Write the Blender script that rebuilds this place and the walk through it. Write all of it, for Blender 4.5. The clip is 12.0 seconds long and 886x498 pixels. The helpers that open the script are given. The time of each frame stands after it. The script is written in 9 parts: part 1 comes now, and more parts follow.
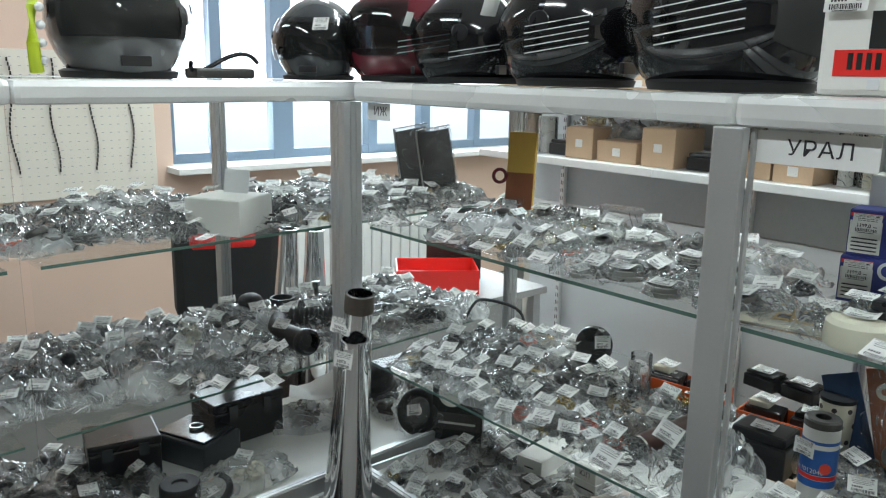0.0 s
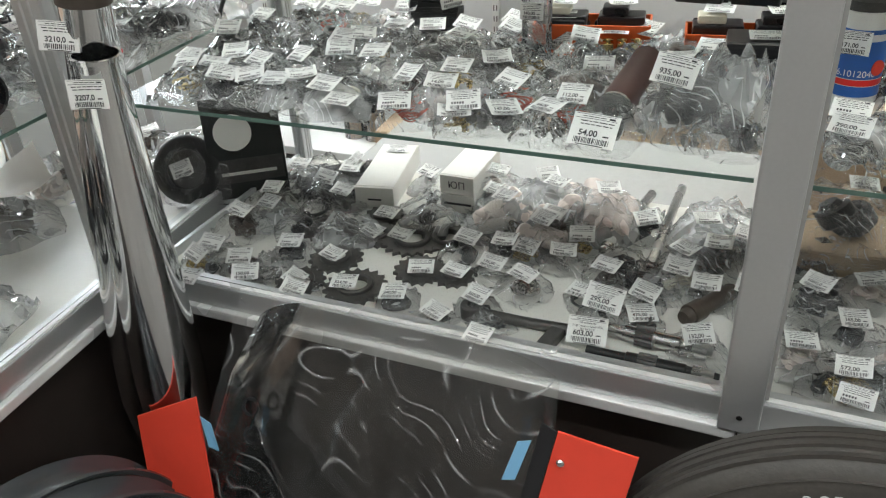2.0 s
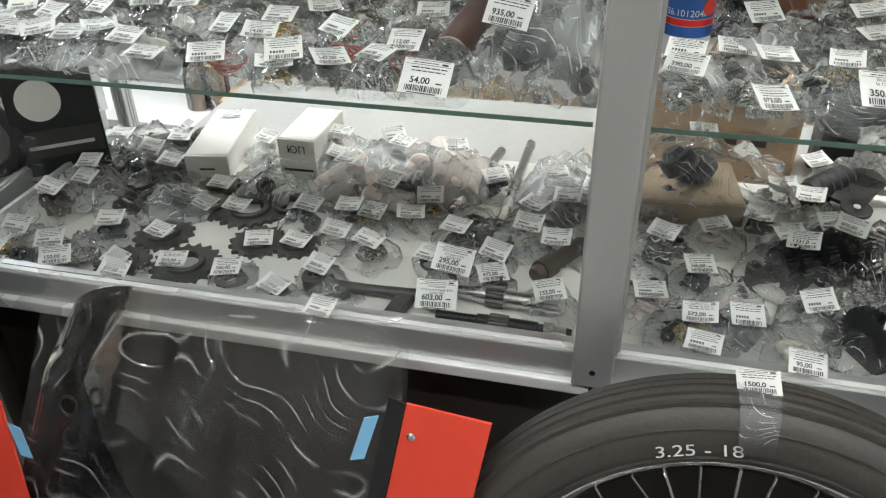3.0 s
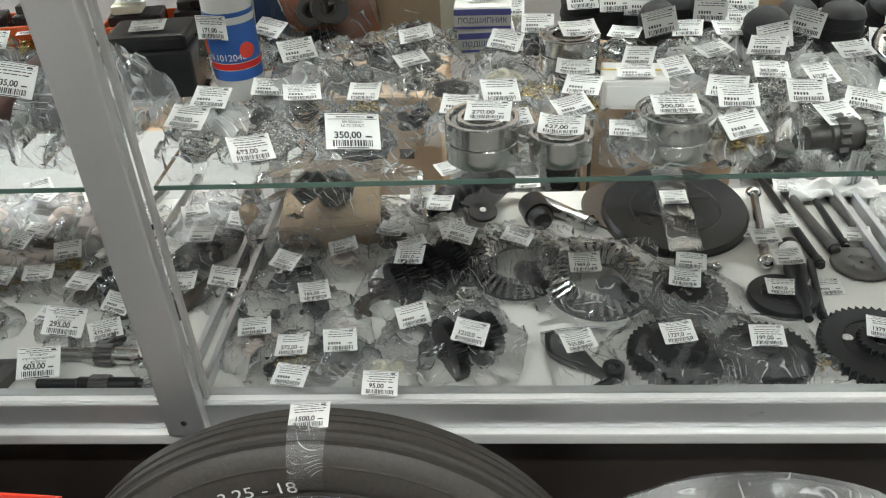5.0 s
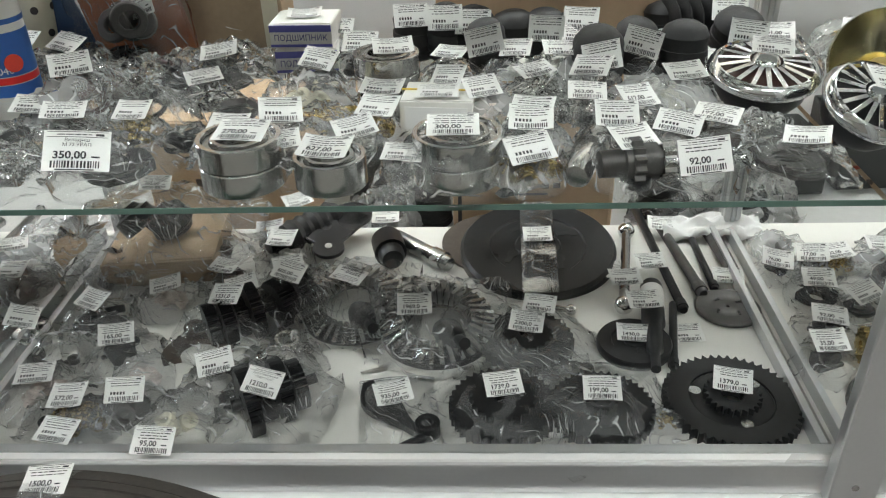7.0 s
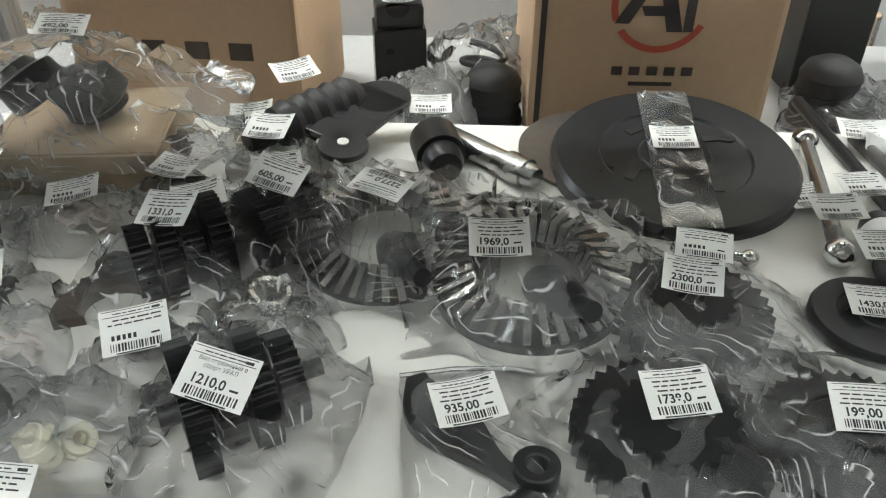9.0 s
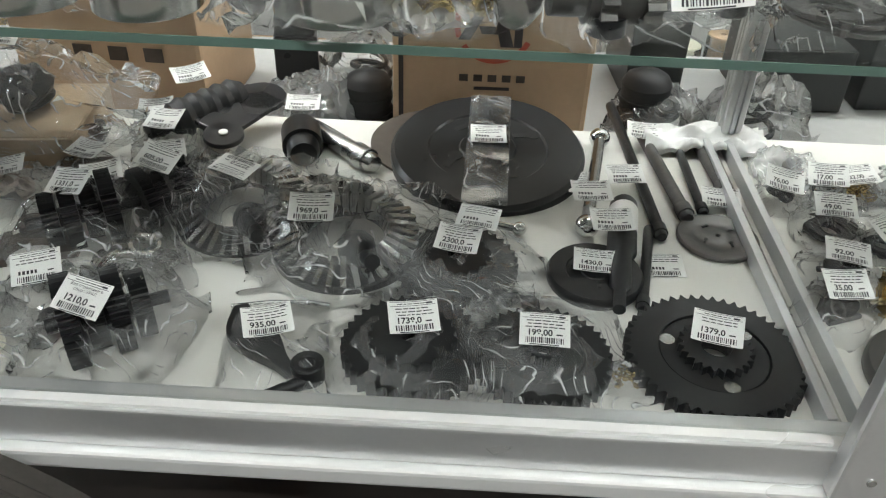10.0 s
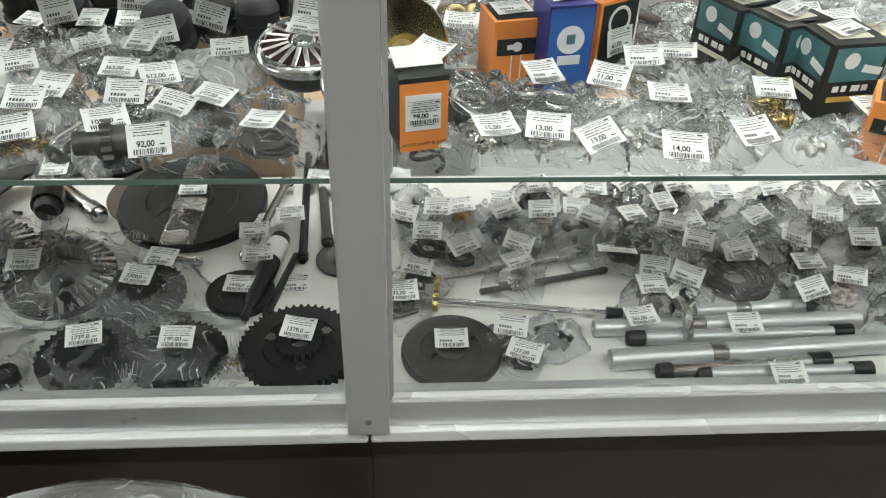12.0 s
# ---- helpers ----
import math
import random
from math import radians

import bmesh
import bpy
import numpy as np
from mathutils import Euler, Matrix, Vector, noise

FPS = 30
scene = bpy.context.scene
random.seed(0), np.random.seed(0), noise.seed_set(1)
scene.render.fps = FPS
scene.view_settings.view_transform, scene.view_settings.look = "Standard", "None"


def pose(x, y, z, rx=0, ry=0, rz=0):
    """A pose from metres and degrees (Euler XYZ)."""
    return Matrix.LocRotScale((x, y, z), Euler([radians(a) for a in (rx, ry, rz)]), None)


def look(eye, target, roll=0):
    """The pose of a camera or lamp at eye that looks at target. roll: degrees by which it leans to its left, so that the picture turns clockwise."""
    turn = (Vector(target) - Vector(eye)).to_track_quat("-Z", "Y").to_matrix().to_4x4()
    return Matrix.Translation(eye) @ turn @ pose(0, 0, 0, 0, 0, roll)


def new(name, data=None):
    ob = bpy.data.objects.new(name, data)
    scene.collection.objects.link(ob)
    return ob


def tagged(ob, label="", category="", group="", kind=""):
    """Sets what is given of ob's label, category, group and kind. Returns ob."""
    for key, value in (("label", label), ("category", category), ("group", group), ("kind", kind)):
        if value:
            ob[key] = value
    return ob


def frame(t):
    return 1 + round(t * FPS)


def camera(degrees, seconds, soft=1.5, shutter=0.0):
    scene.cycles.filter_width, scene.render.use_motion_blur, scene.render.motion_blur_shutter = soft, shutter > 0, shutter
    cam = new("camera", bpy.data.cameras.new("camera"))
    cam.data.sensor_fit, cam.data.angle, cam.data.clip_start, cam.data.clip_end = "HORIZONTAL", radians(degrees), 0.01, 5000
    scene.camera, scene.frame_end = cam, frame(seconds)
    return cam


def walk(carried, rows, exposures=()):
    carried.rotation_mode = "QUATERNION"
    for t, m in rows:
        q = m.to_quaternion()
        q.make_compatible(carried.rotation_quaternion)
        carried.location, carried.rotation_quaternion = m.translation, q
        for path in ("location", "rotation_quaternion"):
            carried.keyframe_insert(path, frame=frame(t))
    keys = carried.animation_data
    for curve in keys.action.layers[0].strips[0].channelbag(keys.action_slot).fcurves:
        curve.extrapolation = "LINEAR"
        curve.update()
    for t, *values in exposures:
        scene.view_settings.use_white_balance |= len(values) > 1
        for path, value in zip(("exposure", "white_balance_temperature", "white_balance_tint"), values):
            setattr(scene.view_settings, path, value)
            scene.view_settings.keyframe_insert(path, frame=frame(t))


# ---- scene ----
cam = camera(58.1, 12.0, 1.15)
PATH = [
    (0, (1.414, -0.974, 1.512), (-0.087, 0.276, 1.085), 1.0),
    (0.5, (1.307, -0.82, 1.426), (-0.011, 0.576, 0.866), 0.0),
    (1, (1.154, -0.762, 1.333), (-0.045, 0.644, 0.566), -1.0),
    (1.5, (0.937, -0.765, 1.282), (0.097, 0.793, 0.35), -2.6),
    (2, (0.826, -0.772, 1.233), (0.106, 0.786, 0.206), -3.5),
    (2.5, (0.809, -0.729, 1.196), (0.29, 0.879, 0.125), -2.1),
    (2.7, (0.816, -0.722, 1.182), (0.349, 0.895, 0.1), -1.4),
    (4.3, (1.073, -0.631, 1.215), (0.865, 1.013, 0.095), -3.7),
    (4.5, (1.106, -0.632, 1.222), (0.934, 1.015, 0.1), -3.6),
    (5, (1.189, -0.635, 1.229), (1.071, 1.014, 0.104), -3.2),
    (5.5, (1.288, -0.631, 1.277), (1.21, 1.065, 0.221), -3.7),
    (6, (1.372, -0.64, 1.319), (1.302, 1.128, 0.386), -4.1),
    (6.5, (1.435, -0.624, 1.255), (1.348, 1.13, 0.298), -2.4),
    (7, (1.382, -0.547, 1.166), (1.299, 1.158, 0.123), -2.0),
    (7.2, (1.364, -0.517, 1.129), (1.293, 1.157, 0.039), -1.7),
    (8.8, (1.275, -0.215, 0.926), (1.204, 1.405, -0.244), 0.2),
    (9, (1.292, -0.222, 0.924), (1.221, 1.408, -0.232), 0.3),
    (9.5, (1.367, -0.269, 0.939), (1.311, 1.359, -0.221), 1.5),
    (10, (1.443, -0.376, 1.023), (1.4, 1.232, -0.166), 2.0),
    (10.5, (1.495, -0.496, 1.156), (1.558, 1.127, -0.011), 1.6),
    (11, (1.535, -0.597, 1.267), (1.728, 1.01, 0.092), 1.4),
    (11.5, (1.679, -0.621, 1.275), (1.866, 0.985, 0.097), 1.6),
    (12, (1.772, -0.593, 1.243), (1.88, 1.001, 0.04), 1.7),
]
walk(cam, [(t, look(eye, target, roll)) for t, eye, target, roll in PATH],
     ((0, -0.4, 6050, 5), (0.5, -0.26, 6000, 3), (1, -0.28, 6200, 7), (1.5, -0.06, 6450, 10), (2, 0.14, 6500, 10), (4.5, 0.3, 6500, 10), (6, 0.06, 6500, 10), (7, 0.06, 6500, 10), (9, 0.36, 6500, 10), (10.2, 0.27, 6500, 10), (11, 0.15, 6500, 10), (12, 0.08, 6500, 10)))

# ---- world, sun, lamps ----
world = bpy.data.worlds.new("world")
scene.world = world
world.use_nodes = True
sky = world.node_tree.nodes.new("ShaderNodeTexSky")
sky.sky_type, sky.sun_disc = "NISHITA", False
sky.sun_elevation, sky.sun_rotation = radians(35), radians(120)
world.node_tree.links.new(sky.outputs[0], world.node_tree.nodes["Background"].inputs[0])
world.node_tree.nodes["Background"].inputs[1].default_value = 0.15
sun = new("sun", bpy.data.lights.new("sun", "SUN"))
sun.data.energy, sun.data.angle, sun.data.color = 1.0, radians(15), (1.0, 0.96, 0.9)
sun.matrix_world = look((6, 4, 8), (0, 0, 0))


def lamp(name, eye, target, sx, sy, watts, colour):
    ob = new(name, bpy.data.lights.new(name, "AREA"))
    ob.data.shape, ob.data.size, ob.data.size_y = "RECTANGLE", sx, sy
    ob.data.energy, ob.data.color = watts, colour
    ob.matrix_world = look(eye, target)
    return ob


scene.cycles.transparent_max_bounces = 64
CEILING = 2.95
TUBES = [(x, y) for y in (-1.25, 1.1, 3.0) for x in (-1.9, 0.1, 2.1, 4.1)]
for lx, ly in TUBES:
    lamp("ceiling_lamp", (lx, ly, CEILING - 0.075), (lx, ly, 0), 1.15, 0.12, 24.0 if ly < 0 else 30.0, (0.965, 1.0, 0.985))
# the daylight of the window front
lamp("window_daylight", (-2.93, 2.1, 1.75), (0, 1.6, 1.2), 2.6, 1.5, 85.0, (0.86, 0.93, 1.0))


# ---- materials ----
def material(name, colour, rough=0.5, metal=0.0, vary=0.12, grain=60.0, bump=0.05, stain=4.0, spec=0.5, coat=0.0):
    """A principled surface with variation at two scales, fine relief and a random shift for each object."""
    m = bpy.data.materials.new(name)
    m.use_nodes = True
    t = m.node_tree
    bs = t.nodes["Principled BSDF"]
    co = t.nodes.new("ShaderNodeTexCoord")
    info = t.nodes.new("ShaderNodeObjectInfo")
    fine = t.nodes.new("ShaderNodeTexNoise")
    fine.inputs["Scale"].default_value, fine.inputs["Detail"].default_value = grain, 4
    wide = t.nodes.new("ShaderNodeTexNoise")
    wide.inputs["Scale"].default_value, wide.inputs["Detail"].default_value = stain, 3
    for n in (fine, wide):
        t.links.new(co.outputs["Object"], n.inputs["Vector"])
    add = t.nodes.new("ShaderNodeMath")
    add.operation = "ADD"
    t.links.new(fine.outputs[0], add.inputs[0])
    t.links.new(wide.outputs[0], add.inputs[1])
    add2 = t.nodes.new("ShaderNodeMath")
    add2.operation = "MULTIPLY_ADD"
    add2.inputs[1].default_value = 0.5
    t.links.new(info.outputs["Random"], add2.inputs[0])
    t.links.new(add.outputs[0], add2.inputs[2])
    span = t.nodes.new("ShaderNodeMapRange")
    span.inputs[1].default_value, span.inputs[2].default_value = 0.6, 1.9
    span.inputs[3].default_value, span.inputs[4].default_value = 1 - vary, 1 + vary
    t.links.new(add2.outputs[0], span.inputs[0])
    mul = t.nodes.new("ShaderNodeVectorMath")
    mul.operation = "SCALE"
    mul.inputs[0].default_value = colour
    t.links.new(span.outputs[0], mul.inputs["Scale"])
    t.links.new(mul.outputs[0], bs.inputs["Base Color"])
    rr = t.nodes.new("ShaderNodeMapRange")
    rr.inputs[1].default_value, rr.inputs[2].default_value = 0.3, 0.7
    rr.inputs[3].default_value, rr.inputs[4].default_value = max(0.02, rough - 0.08), min(1, rough + 0.08)
    t.links.new(wide.outputs[0], rr.inputs[0])
    t.links.new(rr.outputs[0], bs.inputs["Roughness"])
    bs.inputs["Metallic"].default_value = metal
    bs.inputs["Specular IOR Level"].default_value = spec
    bs.inputs["Coat Weight"].default_value = coat
    if bump:
        b = t.nodes.new("ShaderNodeBump")
        b.inputs["Strength"].default_value, b.inputs["Distance"].default_value = bump, 0.002
        t.links.new(fine.outputs[0], b.inputs["Height"])
        t.links.new(b.outputs[0], bs.inputs["Normal"])
    return m


def clear(name, tint, gloss, rough, haze=0.0, bump=0.0, scale=30.0, crease=0.0):
    """Thin clear sheet: sees through, mirrors by Fresnel, with haze and fold lines painted white as glints."""
    m = bpy.data.materials.new(name)
    m.use_nodes = True
    t = m.node_tree
    t.nodes.clear()
    out = t.nodes.new("ShaderNodeOutputMaterial")
    see = t.nodes.new("ShaderNodeBsdfTransparent")
    see.inputs[0].default_value = (*tint, 1)
    shine = t.nodes.new("ShaderNodeBsdfGlossy")
    shine.inputs["Roughness"].default_value = rough
    fres = t.nodes.new("ShaderNodeFresnel")
    fres.inputs[0].default_value = gloss
    mix = t.nodes.new("ShaderNodeMixShader")
    t.links.new(fres.outputs[0], mix.inputs[0])
    last = see
    if bump:
        geo = t.nodes.new("ShaderNodeNewGeometry")
        warp = t.nodes.new("ShaderNodeTexNoise")
        warp.inputs["Scale"].default_value, warp.inputs["Detail"].default_value = scale * 0.3, 1
        add = t.nodes.new("ShaderNodeVectorMath")
        add.operation = "MULTIPLY_ADD"
        add.inputs[1].default_value = (7.0 / scale,) * 3
        t.links.new(geo.outputs["Position"], warp.inputs["Vector"])
        t.links.new(warp.outputs["Color"], add.inputs[0])
        longer = t.nodes.new("ShaderNodeVectorMath")
        longer.operation = "MULTIPLY"
        longer.inputs[1].default_value = (1.0, 0.5, 0.8)
        t.links.new(geo.outputs["Position"], longer.inputs[0])
        t.links.new(longer.outputs[0], add.inputs[2])
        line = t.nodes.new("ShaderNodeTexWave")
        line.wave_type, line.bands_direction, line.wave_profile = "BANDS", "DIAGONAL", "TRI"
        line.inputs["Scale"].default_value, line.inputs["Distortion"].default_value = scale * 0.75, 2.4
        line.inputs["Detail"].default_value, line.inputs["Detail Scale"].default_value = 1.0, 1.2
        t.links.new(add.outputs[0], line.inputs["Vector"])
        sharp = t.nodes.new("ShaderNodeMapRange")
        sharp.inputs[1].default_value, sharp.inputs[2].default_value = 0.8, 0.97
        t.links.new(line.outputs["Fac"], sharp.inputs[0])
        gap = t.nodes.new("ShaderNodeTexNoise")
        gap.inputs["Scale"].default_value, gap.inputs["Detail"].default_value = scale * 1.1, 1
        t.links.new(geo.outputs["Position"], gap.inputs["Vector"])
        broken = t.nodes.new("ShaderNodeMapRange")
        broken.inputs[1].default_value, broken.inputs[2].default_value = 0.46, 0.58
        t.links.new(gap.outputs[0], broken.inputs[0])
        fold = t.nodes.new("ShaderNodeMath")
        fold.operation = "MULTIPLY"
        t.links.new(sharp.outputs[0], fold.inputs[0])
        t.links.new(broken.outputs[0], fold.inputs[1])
        wave = t.nodes.new("ShaderNodeMath")
        wave.operation = "MULTIPLY_ADD"
        wave.inputs[1].default_value = 3.0
        t.links.new(warp.outputs[0], wave.inputs[0])
        t.links.new(fold.outputs[0], wave.inputs[2])
        b = t.nodes.new("ShaderNodeBump")
        b.inputs["Strength"].default_value, b.inputs["Distance"].default_value = bump, 0.0024
        t.links.new(wave.outputs[0], b.inputs["Height"])
        t.links.new(b.outputs[0], shine.inputs["Normal"])
        t.links.new(b.outputs[0], fres.inputs["Normal"])
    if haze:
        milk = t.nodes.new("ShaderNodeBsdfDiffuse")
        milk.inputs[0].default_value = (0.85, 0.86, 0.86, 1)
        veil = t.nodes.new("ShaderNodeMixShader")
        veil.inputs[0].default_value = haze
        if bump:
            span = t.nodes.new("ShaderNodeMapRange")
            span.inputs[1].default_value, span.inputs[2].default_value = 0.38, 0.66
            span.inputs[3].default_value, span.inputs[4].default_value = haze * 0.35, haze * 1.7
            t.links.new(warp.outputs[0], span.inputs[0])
            # diffuse white along the folds stands in for bright glints
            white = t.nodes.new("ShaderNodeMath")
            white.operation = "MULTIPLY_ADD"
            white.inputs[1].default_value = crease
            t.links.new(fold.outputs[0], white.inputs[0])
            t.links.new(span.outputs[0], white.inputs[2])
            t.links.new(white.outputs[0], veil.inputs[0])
        t.links.new(see.outputs[0], veil.inputs[1])
        t.links.new(milk.outputs[0], veil.inputs[2])
        last = veil
    t.links.new(last.outputs[0], mix.inputs[1])
    t.links.new(shine.outputs[0], mix.inputs[2])
    t.links.new(mix.outputs[0], out.inputs[0])
    return m


def glow(name, colour, strength):
    m = bpy.data.materials.new(name)
    m.use_nodes = True
    bs = m.node_tree.nodes["Principled BSDF"]
    bs.inputs["Base Color"].default_value = (*colour, 1)
    bs.inputs["Emission Color"].default_value = (*colour, 1)
    bs.inputs["Emission Strength"].default_value = strength
    return m


ALU = material("satin_aluminium", (0.63, 0.64, 0.645), 0.38, 0.75, 0.05, 220, 0.03, 2)
LIP = material("bright_trim", (0.82, 0.83, 0.82), 0.3, 0.3, 0.04, 200, 0.02, 3)
BOARD = material("white_laminate", (0.72, 0.71, 0.67), 0.45, 0, 0.05, 90, 0.02, 3)
PLINTH = material("dark_brown_laminate", (0.03, 0.023, 0.02), 0.42, 0, 0.25, 40, 0.05, 2)
WHITE = material("white_enamel", (0.78, 0.78, 0.77), 0.4, 0, 0.04, 60, 0.02, 2)
PANEL = material("grey_white_panel", (0.74, 0.75, 0.76), 0.5, 0, 0.05, 60, 0.02, 1.5)
LEDGE = material("grey_ledge_laminate", (0.4, 0.4, 0.39), 0.5, 0, 0.1, 80, 0.04, 2)
PEACH = material("peach_plaster", (0.7, 0.52, 0.42), 0.85, 0, 0.05, 120, 0.15, 2)
CREAM = material("cream_plaster", (0.72, 0.68, 0.6), 0.85, 0, 0.05, 120, 0.15, 2)
TAUPE = material("dark_taupe_plaster", (0.26, 0.24, 0.22), 0.85, 0, 0.08, 120, 0.15, 2)
CEIL = material("ceiling_white", (0.8, 0.8, 0.78), 0.9, 0, 0.04, 80, 0.1, 2)
FLOORTILE = material("grey_floor_tile", (0.2, 0.19, 0.18), 0.35, 0, 0.2, 50, 0.05, 3)
GROUT = material("dark_grout", (0.08, 0.08, 0.075), 0.9, 0, 0.1, 90, 0.1, 3)
SNOW = material("pale_yard_ground", (0.7, 0.71, 0.72), 0.9, 0, 0.08, 5, 0.1, 0.2)
# darker blue-grey copy of the rack panel, with the shelf's shade in its colour
SHADEPANEL = material("panel_in_shelf_shade", (0.5, 0.53, 0.54), 0.45, 0, 0.1, 60, 0.02, 3)
MULLION = material("blue_grey_window_profile", (0.16, 0.22, 0.3), 0.45, 0, 0.06, 80, 0.02, 3)
STEEL = material("machined_steel", (0.55, 0.55, 0.54), 0.24, 1, 0.18, 160, 0.05, 20)
DARK = material("oiled_dark_steel", (0.014, 0.015, 0.016), 0.34, 0.15, 0.35, 120, 0.08, 18)
IRON = material("grey_cast_iron", (0.11, 0.107, 0.103), 0.42, 0.6, 0.3, 140, 0.15, 22)
RUST = material("brownish_steel", (0.1, 0.083, 0.07), 0.5, 0.5, 0.3, 120, 0.1, 20)
CHROME = material("chrome", (0.82, 0.83, 0.84), 0.06, 1, 0.03, 60, 0.01, 6)
BRASS = material("brass", (0.62, 0.47, 0.2), 0.25, 1, 0.15, 120, 0.03, 14)
GOLDM = material("gold_lacquered_reflector", (0.62, 0.58, 0.4), 0.2, 1, 0.06, 60, 0.02, 5)
RUBBER = material("black_rubber", (0.018, 0.018, 0.019), 0.55, 0, 0.25, 90, 0.1, 8)
TYREM = material("tyre_rubber", (0.055, 0.05, 0.045), 0.5, 0, 0.35, 170, 0.25, 12)
PALEBLUE = material("pale_blue_sticker", (0.2, 0.45, 0.68), 0.5, 0, 0.05, 60, 0.02, 6)
PLASTIC = material("black_plastic", (0.015, 0.015, 0.017), 0.3, 0, 0.15, 60, 0.02, 6)
BLACKGLOSS = material("black_gloss_paint", (0.008, 0.008, 0.01), 0.08, 0, 0.1, 20, 0.0, 4, 0.5, 0.6)
GREYGLOSS = material("dark_grey_paint", (0.05, 0.055, 0.06), 0.2, 0, 0.1, 20, 0.0, 4, 0.5, 0.4)
PALEGREY = material("mid_grey_paint", (0.16, 0.165, 0.17), 0.2, 0, 0.1, 20, 0.0, 4, 0.5, 0.4)
MAROON = material("maroon_paint", (0.14, 0.02, 0.03), 0.12, 0, 0.1, 20, 0.0, 4, 0.5, 0.6)
LIME = material("lime_paint", (0.5, 0.62, 0.03), 0.3, 0, 0.08, 30, 0.0, 4)
PAPER = material("tag_paper", (0.82, 0.82, 0.8), 0.75, 0, 0.03, 150, 0.02, 20)
INK = material("black_ink", (0.03, 0.03, 0.035), 0.7, 0, 0.1, 100, 0, 10)
CARD = material("brown_cardboard", (0.56, 0.395, 0.26), 0.85, 0, 0.1, 120, 0.15, 6)
KRAFT = material("dull_kraft_paper", (0.36, 0.27, 0.18), 0.85, 0, 0.2, 120, 0.2, 9)
CARDRED = material("red_card_print", (0.5, 0.09, 0.05), 0.7, 0, 0.1, 60, 0.02, 8)
CARDDARK = material("dark_card_print", (0.06, 0.05, 0.05), 0.7, 0, 0.1, 60, 0.02, 8)
WBOX = material("white_carton", (0.78, 0.77, 0.73), 0.7, 0, 0.04, 90, 0.04, 5)
ORANGE = material("orange_plastic", (0.75, 0.12, 0.02), 0.4, 0, 0.08, 60, 0.02, 6)
ORANGEBOX = material("orange_carton", (0.82, 0.28, 0.06), 0.45, 0, 0.05, 60, 0.02, 6)
BLUE = material("blue_print", (0.03, 0.12, 0.4), 0.4, 0, 0.08, 60, 0.02, 6)
DARKBLUE = material("dark_blue_card", (0.02, 0.05, 0.12), 0.35, 0, 0.3, 40, 0.02, 12)
NAVY = material("navy_carton", (0.03, 0.04, 0.2), 0.45, 0, 0.08, 60, 0.02, 6)
VIOLET = material("violet_blue_print", (0.12, 0.12, 0.42), 0.5, 0, 0.08, 60, 0.02, 6)
BLACKCARD = material("black_carton", (0.02, 0.022, 0.022), 0.35, 0, 0.1, 60, 0.02, 6)
TEAL = material("teal_print", (0.06, 0.17, 0.18), 0.35, 0, 0.6, 40, 0.02, 30)
YELLOW = material("yellow_print", (0.6, 0.38, 0.07), 0.5, 0, 0.1, 60, 0.02, 8)
BROWNPRINT = material("brown_print", (0.3, 0.1, 0.04), 0.5, 0, 0.3, 20, 0.02, 14)
RED = material("red_plastic", (0.75, 0.03, 0.025), 0.35, 0, 0.06, 60, 0.02, 4)
CORAL = material("coral_red_card", (0.8, 0.07, 0.04), 0.35, 0, 0.05, 60, 0.02, 4)
PINKRAG = material("pinkish_wrapped_plastic", (0.66, 0.58, 0.53), 0.5, 0, 0.12, 60, 0.1, 16)
MAGENTA = material("magenta_plastic", (0.6, 0.03, 0.16), 0.35, 0, 0.1, 60, 0.02, 6)
YPLAST = material("yellow_plastic", (0.75, 0.52, 0.03), 0.4, 0, 0.1, 60, 0.02, 6)
IVORY = material("ivory_plastic", (0.68, 0.65, 0.52), 0.5, 0, 0.06, 60, 0.02, 6)
COPPER = material("bulb_nickel_cap", (0.72, 0.7, 0.64), 0.25, 1, 0.1, 60, 0.02, 6)
BROWNHOSE = material("dark_brown_tube", (0.06, 0.025, 0.02), 0.35, 0, 0.15, 60, 0.02, 8)
BEARING = material("polished_bearing_steel", (0.68, 0.68, 0.67), 0.16, 1, 0.08, 160, 0.02, 12)
GREENEDGE = material("green_glass_edge", (0.1, 0.165, 0.14), 0.15, 0, 0.1, 60, 0.0, 4)
GLASS = clear("case_glass", (0.955, 0.975, 0.965), 1.18, 0.02)
WINGLASS = clear("window_glass", (0.96, 0.97, 0.97), 1.2, 0.01)
# the films' last value sets how white the painted fold glints are
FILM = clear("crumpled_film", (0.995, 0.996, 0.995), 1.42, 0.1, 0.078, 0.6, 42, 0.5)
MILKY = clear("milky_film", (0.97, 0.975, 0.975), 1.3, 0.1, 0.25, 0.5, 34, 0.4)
SCREEN = clear("clear_screen", (0.95, 0.95, 0.94), 1.45, 0.012, 0.008)
VISOR = clear("smoked_visor", (0.3, 0.31, 0.33), 1.5, 0.03, 0.01)
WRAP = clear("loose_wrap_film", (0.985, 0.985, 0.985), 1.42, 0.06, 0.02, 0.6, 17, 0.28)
SKYGLOW = glow("overcast_sky_glow", (0.95, 0.98, 1.0), 5.5)
TUBE = glow("lamp_diffuser", (1.0, 0.98, 0.95), 3.0)


# ---- mesh tools ----
def bm_box(bm, cx, cy, cz, sx, sy, sz, m=None):
    """A box about its centre."""
    mm = Matrix.Translation((cx, cy, cz)) @ Matrix.Diagonal((sx, sy, sz, 1))
    return bmesh.ops.create_cube(bm, size=1, matrix=(m @ mm) if m else mm)["verts"]


